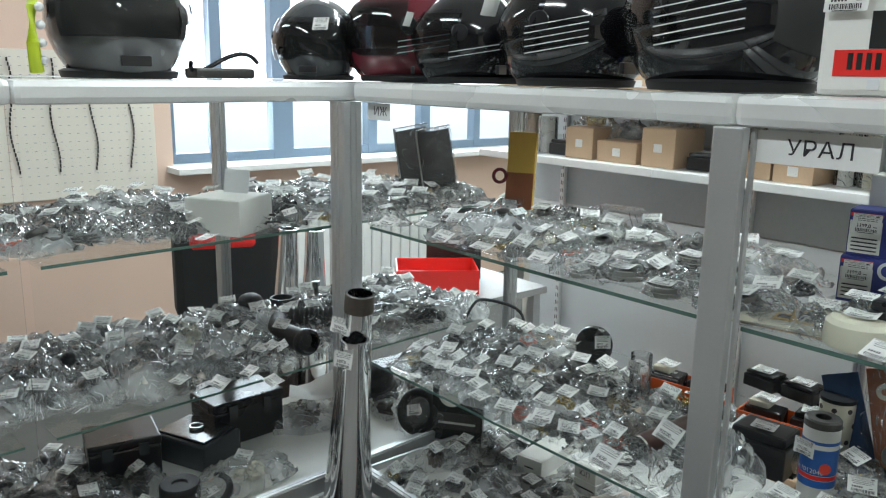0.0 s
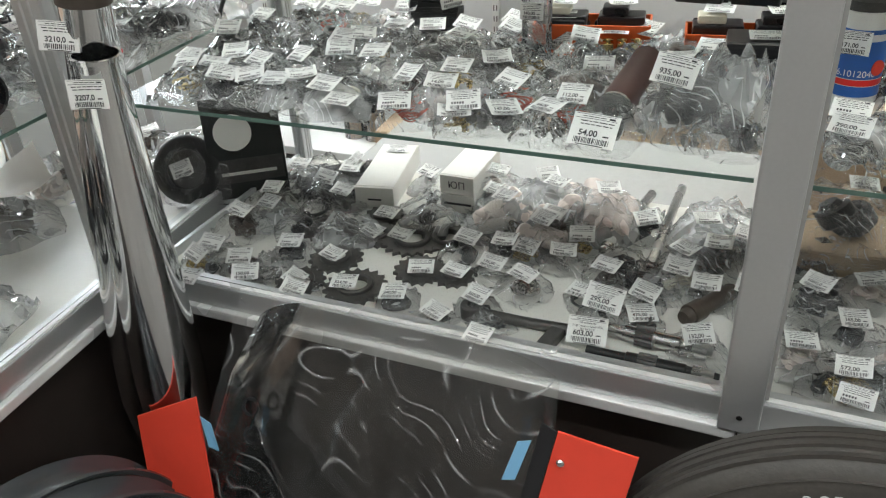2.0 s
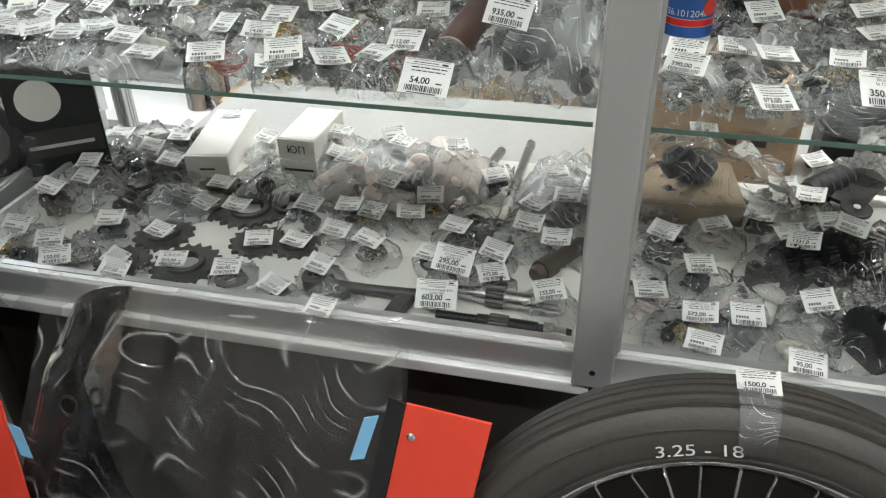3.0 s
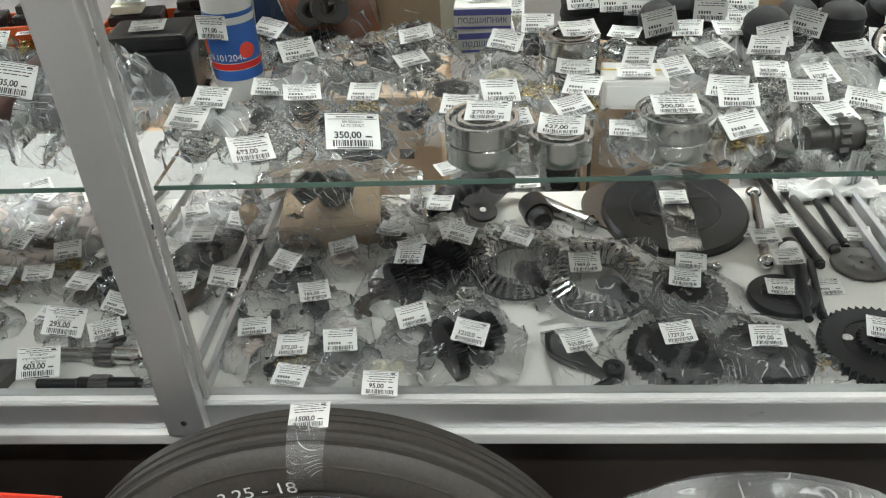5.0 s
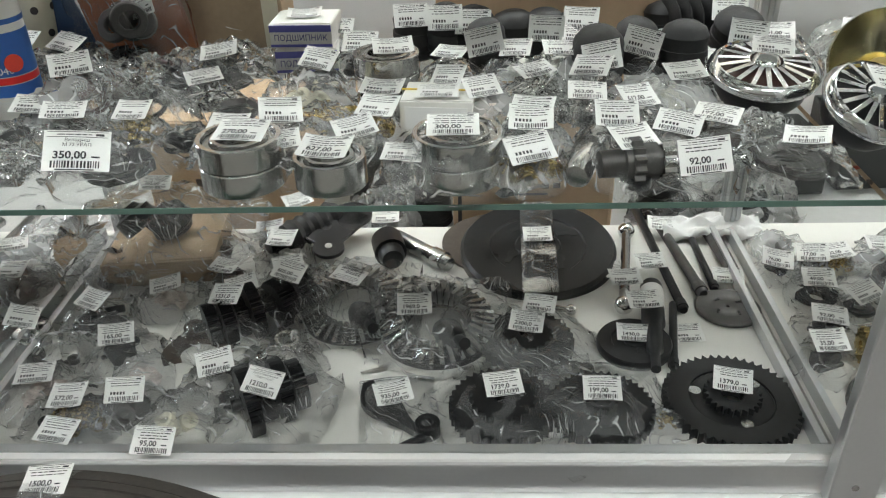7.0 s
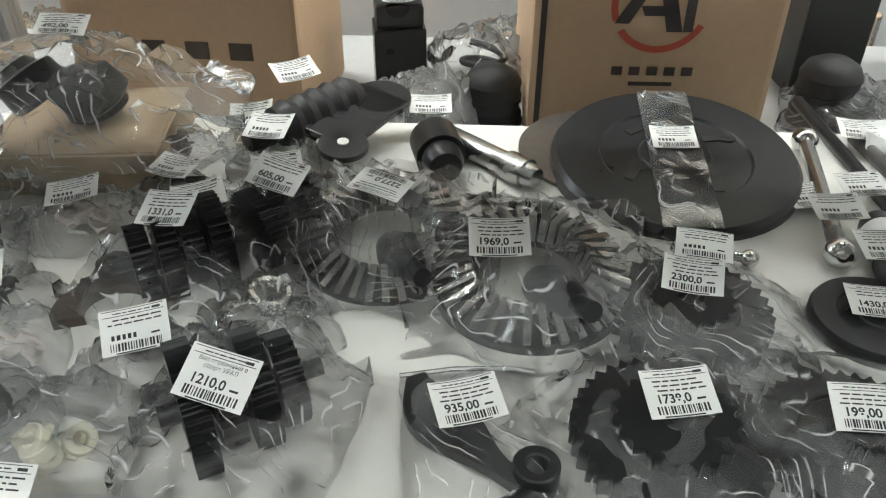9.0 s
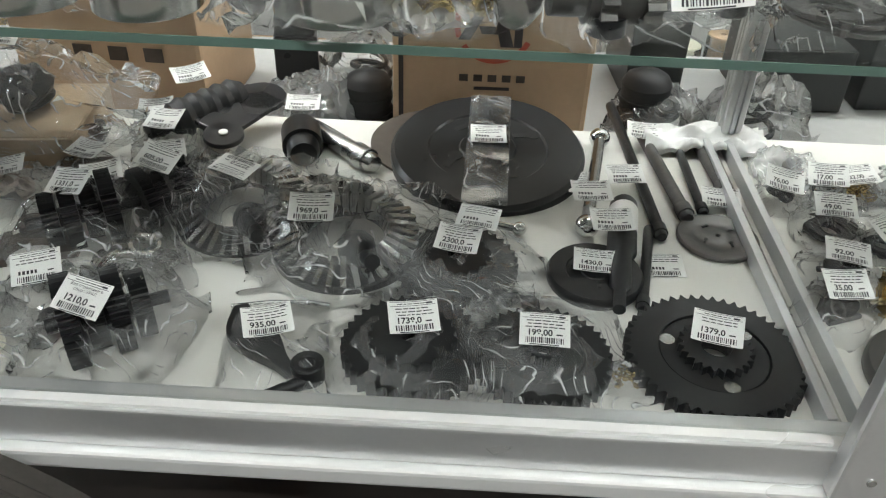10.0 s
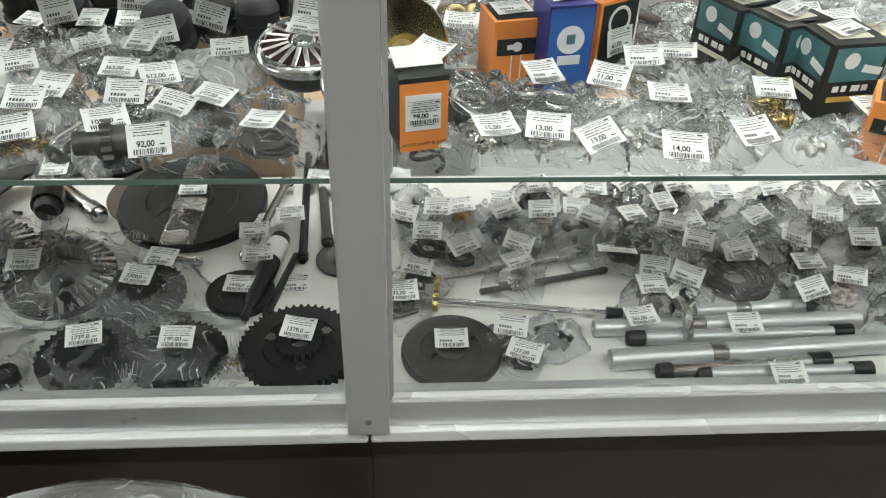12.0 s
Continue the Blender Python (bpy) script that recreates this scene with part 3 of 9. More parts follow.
def inside(kind, style):
    """The shared mesh of one sort of small part."""
    key = (kind, style)
    if key in INSIDE:
        return INSIDE[key]
    r = random.Random(hash(kind) % 1 + style * 17 + len(kind))
    bm = bmesh.new()
    mat, angle = STEEL, 35
    if kind == "rings":
        for k in range(3 + style):
            washer(bm, r.uniform(0.22, 0.34), r.uniform(0.12, 0.18), r.uniform(0.1, 0.2), put(r.uniform(-0.22, 0.22), r.uniform(-0.2, 0.2), 0.02 + 0.1 * k, r.uniform(-20, 20), r.uniform(-20, 20)))
        mat = (BEARING, STEEL, IRON)[style % 3]
    elif kind == "bolts":
        for k in range(6):
            m = put(r.uniform(-0.3, 0.3), r.uniform(-0.3, 0.3), 0.1 + 0.03 * k, 90 + r.uniform(-15, 15), 0, r.uniform(0, 360))
            bm_cyl(bm, 0.05, 0.05, 0.5, m, 10)
            bm_cyl(bm, 0.1, 0.1, 0.08, m @ put(0, 0, 0.26), 6)
            bm_cyl(bm, 0.08, 0.08, 0.06, m @ put(0, 0, -0.12), 6)
        mat = (STEEL, BRASS, IRON)[style % 3]
    elif kind == "shaft":
        m = put(0, 0, 0.14, 0, 90, r.uniform(-20, 20))
        bm_lathe(bm, [(0.0, -0.5), (0.07, -0.5), (0.08, -0.48), (0.08, -0.3), (0.13, -0.29), (0.13, -0.1), (0.09, -0.09), (0.09, 0.15), (0.14, 0.16), (0.14, 0.3), (0.07, 0.31), (0.06, 0.5), (0.0, 0.5)], 18, m)
        mat = (IRON, STEEL, DARK)[style % 3]
    elif kind == "spring":
        for k in range(2):
            pts = [(0.62 * i / 90 - 0.31, -0.16 + 0.32 * k + 0.12 * math.cos(i * 0.62), 0.14 + 0.12 * math.sin(i * 0.62)) for i in range(91)]
            bm_tube(bm, pts, 0.026, 6)
    elif kind == "casting":
        bm_box(bm, 0, 0, 0.16, 0.5, 0.36, 0.3)
        bm_cyl(bm, 0.2, 0.16, 0.5, put(0.15, 0.08, 0.26, 80, 20), 18)
        bm_cyl(bm, 0.12, 0.12, 0.62, put(-0.18, 0, 0.25, 0, 70, 40), 14)
        bm_box(bm, 0.0, -0.22, 0.1, 0.7, 0.1, 0.1, rot(0, 0, 10))
        washer(bm, 0.18, 0.1, 0.14, put(-0.22, -0.18, 0.3, 30, 20))
        mat = (IRON, DARK, RUST)[style % 3]
        bmesh.ops.bevel(bm, geom=[e for e in bm.edges if e.calc_face_angle(0) > 0.9], offset=0.015, segments=1, affect="EDGES")
    elif kind == "hose":
        pts = [(0.36 * math.cos(a) * (1 - 0.02 * i), 0.3 * math.sin(a), 0.08 + 0.012 * i) for i, a in ((i, i * 0.3) for i in range(36))]
        bm_tube(bm, pts, 0.045, 8)
        mat = (RUBBER, BROWNHOSE, RUBBER)[style % 3]
    elif kind == "cups":
        for k in range(4):
            m = put(r.uniform(-0.25, 0.25), r.uniform(-0.22, 0.22), 0.03 + 0.08 * k, r.uniform(-50, 50), r.uniform(-50, 50))
            bm_lathe(bm, [(0.0, 0.26), (0.1, 0.26), (0.13, 0.2), (0.19, 0.18), (0.2, 0.02), (0.18, 0.0), (0.15, 0.02), (0.13, 0.16), (0.0, 0.17)], 16, m)
        mat = (RUBBER, DARK, PLASTIC)[style % 3]
    elif kind == "nylon":
        for k in range(5):
            m = put(r.uniform(-0.28, 0.28), r.uniform(-0.25, 0.25), 0.06 + 0.05 * k, r.uniform(-40, 40), r.uniform(-40, 40), r.uniform(0, 90))
            washer(bm, 0.17, 0.08, 0.16, m, 16)
            bm_cyl(bm, 0.07, 0.07, 0.4, m @ rot(90), 10)
        mat = (IVORY, WBOX, PINKRAG)[style % 3]
    elif kind == "wires":
        for k in range(7):
            ph = r.uniform(0, 6)
            pts = [((0.24 + 0.02 * k) * math.cos(ph + i * 0.35) * (0.7 + 0.05 * k), 0.3 * math.sin(ph + i * 0.35), 0.06 + 0.035 * k + 0.02 * math.sin(i)) for i in range(16)]
            bm_tube(bm, pts, 0.02, 5)
        mat = (BRASS, RUBBER, CARDRED)[style % 3]
    elif kind == "plate":
        for k in range(3):
            m = put(0.03 * k, -0.03 * k, 0.02 + 0.06 * k, r.uniform(-8, 8), r.uniform(-8, 8), r.uniform(0, 90))
            washer(bm, 0.42, 0.2, 0.05, m, 26)
            for a in range(4):
                bm_cyl(bm, 0.07, 0.07, 0.07, m @ put(0.38 * math.cos(a * 1.57), 0.38 * math.sin(a * 1.57), 0.03), 10)
        mat = (DARK, IRON, STEEL)[style % 3]
    elif kind == "bush":
        for k in range(4):
            bm_lathe(bm, [(0.1, -0.25), (0.16, -0.25), (0.17, -0.2), (0.17, 0.12), (0.2, 0.13), (0.2, 0.25), (0.1, 0.25)], 16, put(-0.3 + 0.2 * k, r.uniform(-0.15, 0.15), 0.2, 90 + r.uniform(-20, 20), 0, r.uniform(-50, 50)), True)
        mat = (STEEL, BEARING, BRASS)[style % 3]
    elif kind == "lever":
        pts = [(0.5 * math.cos(a), 0.42 * math.sin(a) - 0.1, 0.12) for a in np.linspace(0.2, 2.7, 14)]
        bm_tube(bm, pts, 0.09, 8, 0.05)
        washer(bm, 0.17, 0.08, 0.2, put(0.48, 0.02, 0.02))
        washer(bm, 0.12, 0.06, 0.16, put(-0.45, 0.1, 0.04))
        mat = (DARK, IRON, STEEL)[style % 3]
    elif kind == "cluster":
        m = put(0, 0, 0.3, 90, 0, 8)
        bm_lathe(bm, [(0, -0.5), (0.07, -0.5), (0.07, -0.3), (0.11, -0.3), (0.11, 0.34), (0.06, 0.34), (0.06, 0.5), (0, 0.5)], 16, m)
        for z, rad, n in ((-0.38, 0.42, 38), (-0.19, 0.3, 28), (0.0, 0.38, 34), (0.19, 0.3, 28)):
            toothed(bm, rad, n, 0.05, 0.15, 0.1, m @ put(0, 0, z))
        mat = IRON if style == 2 else DARK
    elif kind == "grips":
        for k in range(3):
            m = put(-0.26 + 0.26 * k, r.uniform(-0.08, 0.08), 0.2 + 0.06 * k, 84 + r.uniform(-10, 10), 0, r.uniform(-25, 25))
            bm_lathe(bm, [(0, -0.5), (0.12, -0.5), (0.15, -0.46), (0.13, -0.3), (0.15, -0.1), (0.13, 0.1), (0.15, 0.25), (0.19, 0.32), (0.2, 0.42), (0.15, 0.48), (0, 0.5)], 16, m)
        for q in bm.verts:
            q.co += 0.03 * noise.noise_vector(q.co * 5 + Vector((style, 0, 0)))
        mat = PINKRAG
    elif kind == "bulbs":
        for k in range(4):
            m = put(r.uniform(-0.26, 0.26), r.uniform(-0.24, 0.24), 0.12, 90 + r.uniform(-20, 20), 0, r.uniform(0, 360))
            bm_lathe(bm, [(0, -0.22), (0.05, -0.22), (0.05, -0.2), (0.085, -0.19), (0.085, 0.0), (0.07, 0.02)], 14, m)
            bm_lathe(bm, [(0.07, 0.025), (0.11, 0.09), (0.12, 0.15), (0.08, 0.22), (0, 0.24)], 14, m)
        mat = COPPER
    INSIDE[key] = finish(bm, kind, mat, angle)
    return INSIDE[key]


WORDS = {"rings": "steel rings", "bolts": "bolts and nuts", "shaft": "turned shaft", "spring": "coil springs", "casting": "dark cast part", "hose": "coiled black hose",
         "cups": "black rubber caps", "nylon": "pale plastic bushings", "wires": "bundled wires", "plate": "ring plates", "bush": "steel bushings", "lever": "forged lever", "bulbs": "small lamp bulbs", "cluster": "dark gear cluster", "grips": "pink rubber grips"}


def bagged(x, y, z, w, turn, kind, price="", tilt=None, face=0.0, d=None, h=None, lines=(), milky=False, m=None, tag=1.0, lift=None, shift=(0.0, 0.0)):
    """A small part in a crumpled film bag with a price tag; tag at x, y."""
    d, h = d or w * rng.uniform(0.72, 0.95), h or min(0.06, w * rng.uniform(0.32, 0.45))
    style = rng.randrange(3)
    name = "parts_bag"
    thing = root(name, (m or Matrix()) @ pose(x, y, z + 0.0005, 0, 0, turn), "crumpled clear bag of " + WORDS[kind] + (" with a paper price tag" if tag else ""), "bagged part", "bagged parts on the shelves")
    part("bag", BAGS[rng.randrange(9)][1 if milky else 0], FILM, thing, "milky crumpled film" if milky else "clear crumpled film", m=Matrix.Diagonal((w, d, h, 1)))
    s = min(w, d) * 0.78
    part(kind, inside(kind, style), STEEL, thing, m=pose(0, 0, 0.001, 0, 0, rng.uniform(0, 360)) @ Matrix.Diagonal((s, s, min(s, h * 1.55), 1)))
    if tag:
        tilt = rng.uniform(8, 34) if tilt is None else tilt
        add_tag(thing, pose(0, 0, 0, 0, 0, -turn) @ pose(*shift, h * 1.06 + 0.004 if lift is None else lift) @ pose(0, 0, 0, tilt, rng.uniform(-9, 9), face or rng.uniform(-28, 28)), price, lines, tag)
    return thing


# ---- goods: larger shapes ----
def toothed(bm, r, teeth, depth, th, bore, m=None, round_tooth=0.35):
    m = m or Matrix()
    n = teeth * 4
    low, high, il, ih = [], [], [], []
    for k in range(n):
        a = 2 * math.pi * k / n
        rr = r if k % 4 in (1, 2) else r - depth
        aa = a + (round_tooth * 2 * math.pi / n) * (1 if k % 4 == 1 else -1 if k % 4 == 2 else 0)
        for lst, rad, z, ang in ((low, rr, 0, aa), (high, rr, th, aa), (il, bore, 0, a), (ih, bore, th, a)):
            lst.append(bm.verts.new(m @ Vector((rad * math.cos(ang), rad * math.sin(ang), z))))
    for k in range(n):
        j = (k + 1) % n
        bm.faces.new((low[k], low[j], high[j], high[k]))
        bm.faces.new((il[j], il[k], ih[k], ih[j]))
        bm.faces.new((high[k], high[j], ih[j], ih[k]))
        bm.faces.new((low[j], low[k], il[k], il[j]))


def gear(x, y, z, r, teeth, th, price, hub=0.45, mat=None, film=True, lean=0.0, face=0.0, lines=(), slots=0):
    """A spur gear lying flat, often in film, with a tag on it."""
    mat = mat or DARK
    g = root("gear", pose(x, y, z + 0.0005, lean, 0, rng.uniform(0, 60)), "dark oiled spur gear " + ("in clear film with price tag" if film else "lying flat with price tag"), "gear", "gears on the white base board")
    bm = bmesh.new()
    toothed(bm, r, teeth, r * 0.075, th, r * 0.62)
    part("toothed_rim", bm, mat, g)
    bm = bmesh.new()
    washer(bm, r * 0.618, r * 0.2, th * 0.8, put(0, 0, th * 0.1), 36)
    part("web", bm, mat, g, smooth=30)
    bm = bmesh.new()
    toothed(bm, r * hub, max(12, int(teeth * 0.5)), r * 0.06, th * 0.75, r * 0.17, put(0, 0, th * 0.76))
    part("small_gear", bm, mat, g)
    if slots:
        bm = bmesh.new()
        for k in range(slots):
            a = 6.283 * k / slots
            bm_lathe(bm, [(0, 0), (r * 0.09, 0), (r * 0.09, 0.002), (0, 0.002)], 14, put(r * 0.53 * math.cos(a), r * 0.53 * math.sin(a), th * 0.751))
        part("bright_boss", bm, STEEL, g, "bare steel boss", 30)
    if film:
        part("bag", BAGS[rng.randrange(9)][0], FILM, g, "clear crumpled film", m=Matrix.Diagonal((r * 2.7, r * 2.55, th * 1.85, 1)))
    back = g.matrix_basis.to_euler().z
    add_tag(g, pose(0, 0, 0, -lean, 0, -math.degrees(back)) @ pose(0, r * 0.1, th * 1.95 + 0.006, 20, 0, face or rng.uniform(-12, 12)), price, lines)
    return g


def sprocket(x, y, z, r, teeth, price=None, face=0.0, mat=None):
    s = root("sprocket", pose(x, y, z + 0.0005, rng.uniform(0, 3), 0, rng.uniform(0, 40)), "dark steel chain sprocket lying on the white board", "sprocket", "sprockets on the white base board")
    bm = bmesh.new()
    toothed(bm, r, teeth, r * 0.17, 0.006, r * 0.48, None, 0.55)
    part("toothed_plate", bm, mat or IRON, s)
    bm = bmesh.new()
    washer(bm, r * 0.56, r * 0.4, 0.011, put(0, 0, 0.0005), 28)
    part("hub", bm, mat or IRON, s, smooth=30)
    if price is not None:
        add_tag(s, pose(0, 0, 0, 0, 0, -math.degrees(s.matrix_basis.to_euler().z)) @ pose(rng.uniform(-0.3, 0.3) * r, -r * 0.2, 0.018, rng.uniform(8, 22), 0, face or rng.uniform(-25, 20)), price)
    return s


def bevel_gear(x, y, z, r, price, face=0.0, lean=8.0, tx=0.0, ty=0.0):
    g = root("crown_gear", pose(x, y, z + 0.004, lean, 0, 0), "dark crown gear in crumpled clear film with tag", "gear", "gears on the white base board")
    bm = bmesh.new()
    washer(bm, r, r * 0.55, 0.014, Matrix(), 48)
    part("ring", bm, DARK, g, smooth=30)
    bm = bmesh.new()
    for k in range(34):
        a = 6.2832 * k / 34
        bm_box(bm, r * 0.8, 0, 0, r * 0.42, r * 0.075, 0.018, rot(0, 0, math.degrees(a)) @ put(0, 0, 0.031, 0, 18, 12))
    part("teeth", bm, STEEL, g)
    bm = bmesh.new()
    bm_lathe(bm, [(0.0, 0), (r * 0.2, 0), (r * 0.26, 0.02), (r * 0.16, 0.05), (r * 0.1, 0.055), (r * 0.1, 0.075), (0, 0.075)], 20, put(0.1 * r, -0.1 * r, 0.008, 60, 0, 25))
    part("pinion", bm, DARK, g, smooth=30)
    part("bag", BAGS[rng.randrange(9)][0], FILM, g, "clear crumpled film", m=Matrix.Diagonal((r * 2.6, r * 2.3, 0.06, 1)))
    add_tag(g, pose(tx, ty + r * 0.1, 0.062, 25 - lean, 0, face or rng.uniform(-6, 6)), price)
    return g


def disc(x, y, z, r, th, name, label, mat, holes=4, lean=0.0, price=None, hole_r=0.05, tilt_z=0.0, bore=0.06):
    d = root(name, pose(x, y, z + 0.0005, lean, 0, tilt_z), label, "disc")
    bm = bmesh.new()
    bm_lathe(bm, [(r * bore, th), (r * bore, 0.0), (r * 0.97, 0), (r, th * 0.2), (r, th * 0.75), (r * 0.96, th), (r * 0.62, th), (r * 0.6, th * 0.9), (r * 0.3, th * 0.9), (r * 0.28, th)], 56, None, True)
    part("plate", bm, mat, d, smooth=35)
    for k in range(holes):
        a = 6.283 * k / holes + 0.6
        bm = bmesh.new()
        bm_box(bm, 0, 0, 0, r * hole_r * 3, r * hole_r, 0.001)
        bm_cyl(bm, r * hole_r, r * hole_r, 0.001, put(r * hole_r * 1.4, 0, 0), 14)
        part("slot", bm, BLACKCARD, d, m=pose(r * 0.45 * math.cos(a), r * 0.45 * math.sin(a), th * 0.9 + 0.0008, 0, 0, math.degrees(a) * 0.3))
    if price is not None:
        add_tag(d, pose(0, r * 0.15, th + 0.006, 8, 0, rng.uniform(-8, 8)), price)
        if r > 0.1:
            bm = bmesh.new()
            rows = []
            for j in range(25):
                v = -1 + j / 12
                rows.append([bm.verts.new((r * (0.22 * u + 0.03 * v), r * 0.96 * v, th + 0.0015 + 0.0022 * abs(noise.noise(Vector((u * 2.5, v * 7, 1)))))) for u in np.linspace(-1, 1, 9)])
            for p, q in zip(rows, rows[1:]):
                for k in range(8):
                    bm.faces.new((p[k], p[k + 1], q[k + 1], q[k]))
            ex = bmesh.ops.extrude_face_region(bm, geom=list(bm.faces))
            bmesh.ops.translate(bm, vec=(0, 0, -0.0006), verts=[v for v in ex["geom"] if isinstance(v, bmesh.types.BMVert)])
            part("tape", bm, FILM, d, "clear crinkled tape", 60)
    return d


def bearing(x, y, z, ro, ri, h, price="", film=True, face=0.0, stack=1):
    b = root("ball_bearing", pose(x, y, z + 0.0005), "polished steel ball bearing" + (" in clear film with price tag" if film else " with a paper price tag"), "bearing", "bearings on the glass shelf")
    for k in range(stack):
        z1 = k * (h + 0.001)
        bm = bmesh.new()
        washer(bm, ro, ro - (ro - ri) * 0.3, h, put(0, 0, z1), 44)
        part("outer_ring", bm, BEARING, b, smooth=35)
        bm = bmesh.new()
        washer(bm, ri + (ro - ri) * 0.3, ri, h, put(0, 0, z1), 36)
        part("inner_ring", bm, BEARING, b, smooth=35)
        bm = bmesh.new()
        washer(bm, ro - (ro - ri) * 0.31, ri + (ro - ri) * 0.31, h * 0.7, put(0, 0, z1 + h * 0.12), 30)
        part("cage", bm, STEEL, b, smooth=35)
    top = stack * (h + 0.001)
    if film:
        part("bag", BAGS[rng.randrange(9)][0], FILM, b, "clear crumpled film", m=Matrix.Diagonal((ro * 3.0, ro * 2.7, top * 1.12, 1)))
    add_tag(b, pose(rng.uniform(-0.1, 0.25) * ro, rng.uniform(-0.3, -0.05) * ro, top + 0.008, rng.uniform(8, 20), 0, face or rng.uniform(-14, 14)), price, (), 1.08)
    return b


def carton(name, x, y, z, w, d, h, turn, mat, label, tilt=0.0, group="", rx=0.0):
    """A closed carton with its flap seam; returns it so that print can be laid on it."""
    c = root(name, pose(x, y, z + 0.0005, rx, tilt, turn), label, "box", group)
    bm = bmesh.new()
    bm_box(bm, 0, 0, h / 2, w, d, h)
    part("body", bm, mat, c, bevel=min(w, d, h) * 0.03)
    bm = bmesh.new()
    bm_box(bm, 0, -d * 0.02, h + 0.0006, w * 0.97, d * 0.9, 0.0008)
    part("flap", bm, mat, c)
    return c


def face_mark(box, name, mat, cx, cz, w, h, d, label=""):
    """A printed field on the front of a box of depth d."""
    bm = bmesh.new()
    bm_box(bm, cx, -d / 2 - 0.0006, cz, w, 0.0008, h)
    return part(name, bm, mat, box, label)


def face_text(box, text, size, mat, cx, cz, d, squeeze=1.0, off=0.0012):
    return part("lettering", letters(text, size, mat, squeeze), mat, box, m=pose(cx, -d / 2 - off, cz, 90))


def top_tag(box, x, y, h, price="", face=0.0, tilt=6):
    return add_tag(box, pose(x, y, h + 0.004, tilt, 0, face), price)


PILE = []


def pile_bag(x, y, z, w, turn_, kind, milky, tag):
    """Adds a bag with its part and tag to the heap that is joined at the end."""
    d, h, style = w * 0.85, min(0.06, w * 0.4), rng.randrange(3)
    m = pose(x, y, z + 0.0005, 0, 0, turn_)
    PILE.append((BAGS[rng.randrange(9)][1 if milky else 0], m @ Matrix.Diagonal((w, d, h, 1))))
    s = d * 0.8
    PILE.append((inside(kind, style), m @ pose(0, 0, 0.001, 0, 0, rng.uniform(0, 360)) @ Matrix.Diagonal((s, s, min(s, h * 1.55), 1))))
    if tag:
        i = rng.randrange(len(TAGS))
        tm = m @ pose(0, 0, h * 1.06 + 0.004, 0, 0, -turn_) @ pose(0, 0, 0, rng.uniform(8, 34), rng.uniform(-9, 9), rng.uniform(-40, 40) + (60 if x < -0.06 else 0))
        PILE.append((TAGS[i], tm))
        PILE.append((print_mesh("", (), CURL[i], rng.randrange(4)), tm))


def join_pile(name, label, category):
    """All heaped bags as one object of uncountable stuff."""
    slots, verts, faces, index, flags, total = {}, [], [], [], [], 0
    for me, m in PILE:
        k = slots.setdefault(me.materials[0].name, len(slots))
        co = np.empty(len(me.vertices) * 3)
        me.vertices.foreach_get("co", co)
        mm = np.array(m)
        verts.append(co.reshape(-1, 3) @ mm[:3, :3].T + mm[:3, 3])
        for p in me.polygons:
            faces.append([v + total for v in p.vertices])
            index.append(k)
            flags.append(p.use_smooth)
        total += len(me.vertices)
    me = bpy.data.meshes.new(name)
    me.from_pydata(np.concatenate(verts).tolist(), [], faces)
    me.polygons.foreach_set("material_index", index)
    me.polygons.foreach_set("use_smooth", flags)
    for n in slots:
        me.materials.append(bpy.data.materials[n])
    return tagged(new(name, me), label, category, "", "stuff")


def spread(x0, x1, y0, y1, z, count, kinds, seed, size=(0.06, 0.1), m=None, tags=0.75, avoid=(), milky=0.12, gap=0.045, heap=False):
    """Loose bags filling a stretch of shelf, clear of the places in avoid."""
    r = random.Random(seed)
    taken = list(avoid)
    made = 0
    for k in range(count * 12):
        if made >= count:
            break
        x, y = r.uniform(x0, x1), r.uniform(y0, y1)
        if any((x - a) ** 2 + (y - b) ** 2 < gap ** 2 for a, b in taken):
            continue
        taken.append((x, y))
        w = r.uniform(*size)
        (pile_bag if heap else bagged)(x, y, z, w, r.uniform(0, 360), r.choice(kinds), milky=r.random() < milky, tag=1.0 if r.random() < tags else 0)
        made += 1


# ---- goods: one function for each kind ----
def loose_tag(x, y, z, tilt, face, price, lines=(), size=1.0):
    t = root("price_tag_card", pose(x, y, z, 0, 0, 0), "white paper price tag resting on a part", "price tag", "loose price tags")
    add_tag(t, pose(0, 0, 0, tilt, 0, face), price, lines, size)
    return t


def lying(name, a, b, z, r, label, category, lift=0.0):
    """A thing along the line from a to b, lying on z; its own x runs along the line."""
    dx, dy = b[0] - a[0], b[1] - a[1]
    ln = math.hypot(dx, dy)
    return root(name, pose((a[0] + b[0]) / 2, (a[1] + b[1]) / 2, z + r + 0.0005 + lift, 0, 0, math.degrees(math.atan2(dy, dx))), label, category), ln


def turned(parent, name, profile, mat, x=0.0, label="", seg=22):
    bm = bmesh.new()
    bm_lathe(bm, profile, seg, put(x, 0, 0, 0, 90))
    return part(name, bm, mat, parent, label, 35)


def pin_rod(a, b, z, r, mat):
    t, ln = lying("steel_rod", a, b, z, r, "plain round metal rod lying on the board", "rod")
    turned(t, "shank", [(0, -ln / 2), (r * 0.8, -ln / 2), (r, -ln / 2 + r * 0.4), (r, ln / 2 - r * 0.4), (r * 0.8, ln / 2), (0, ln / 2)], mat)
    turned(t, "end_collar", [(r * 0.9, -r), (r * 1.25, -r), (r * 1.25, r), (r * 0.9, r)], mat, ln / 2 - r * 2)


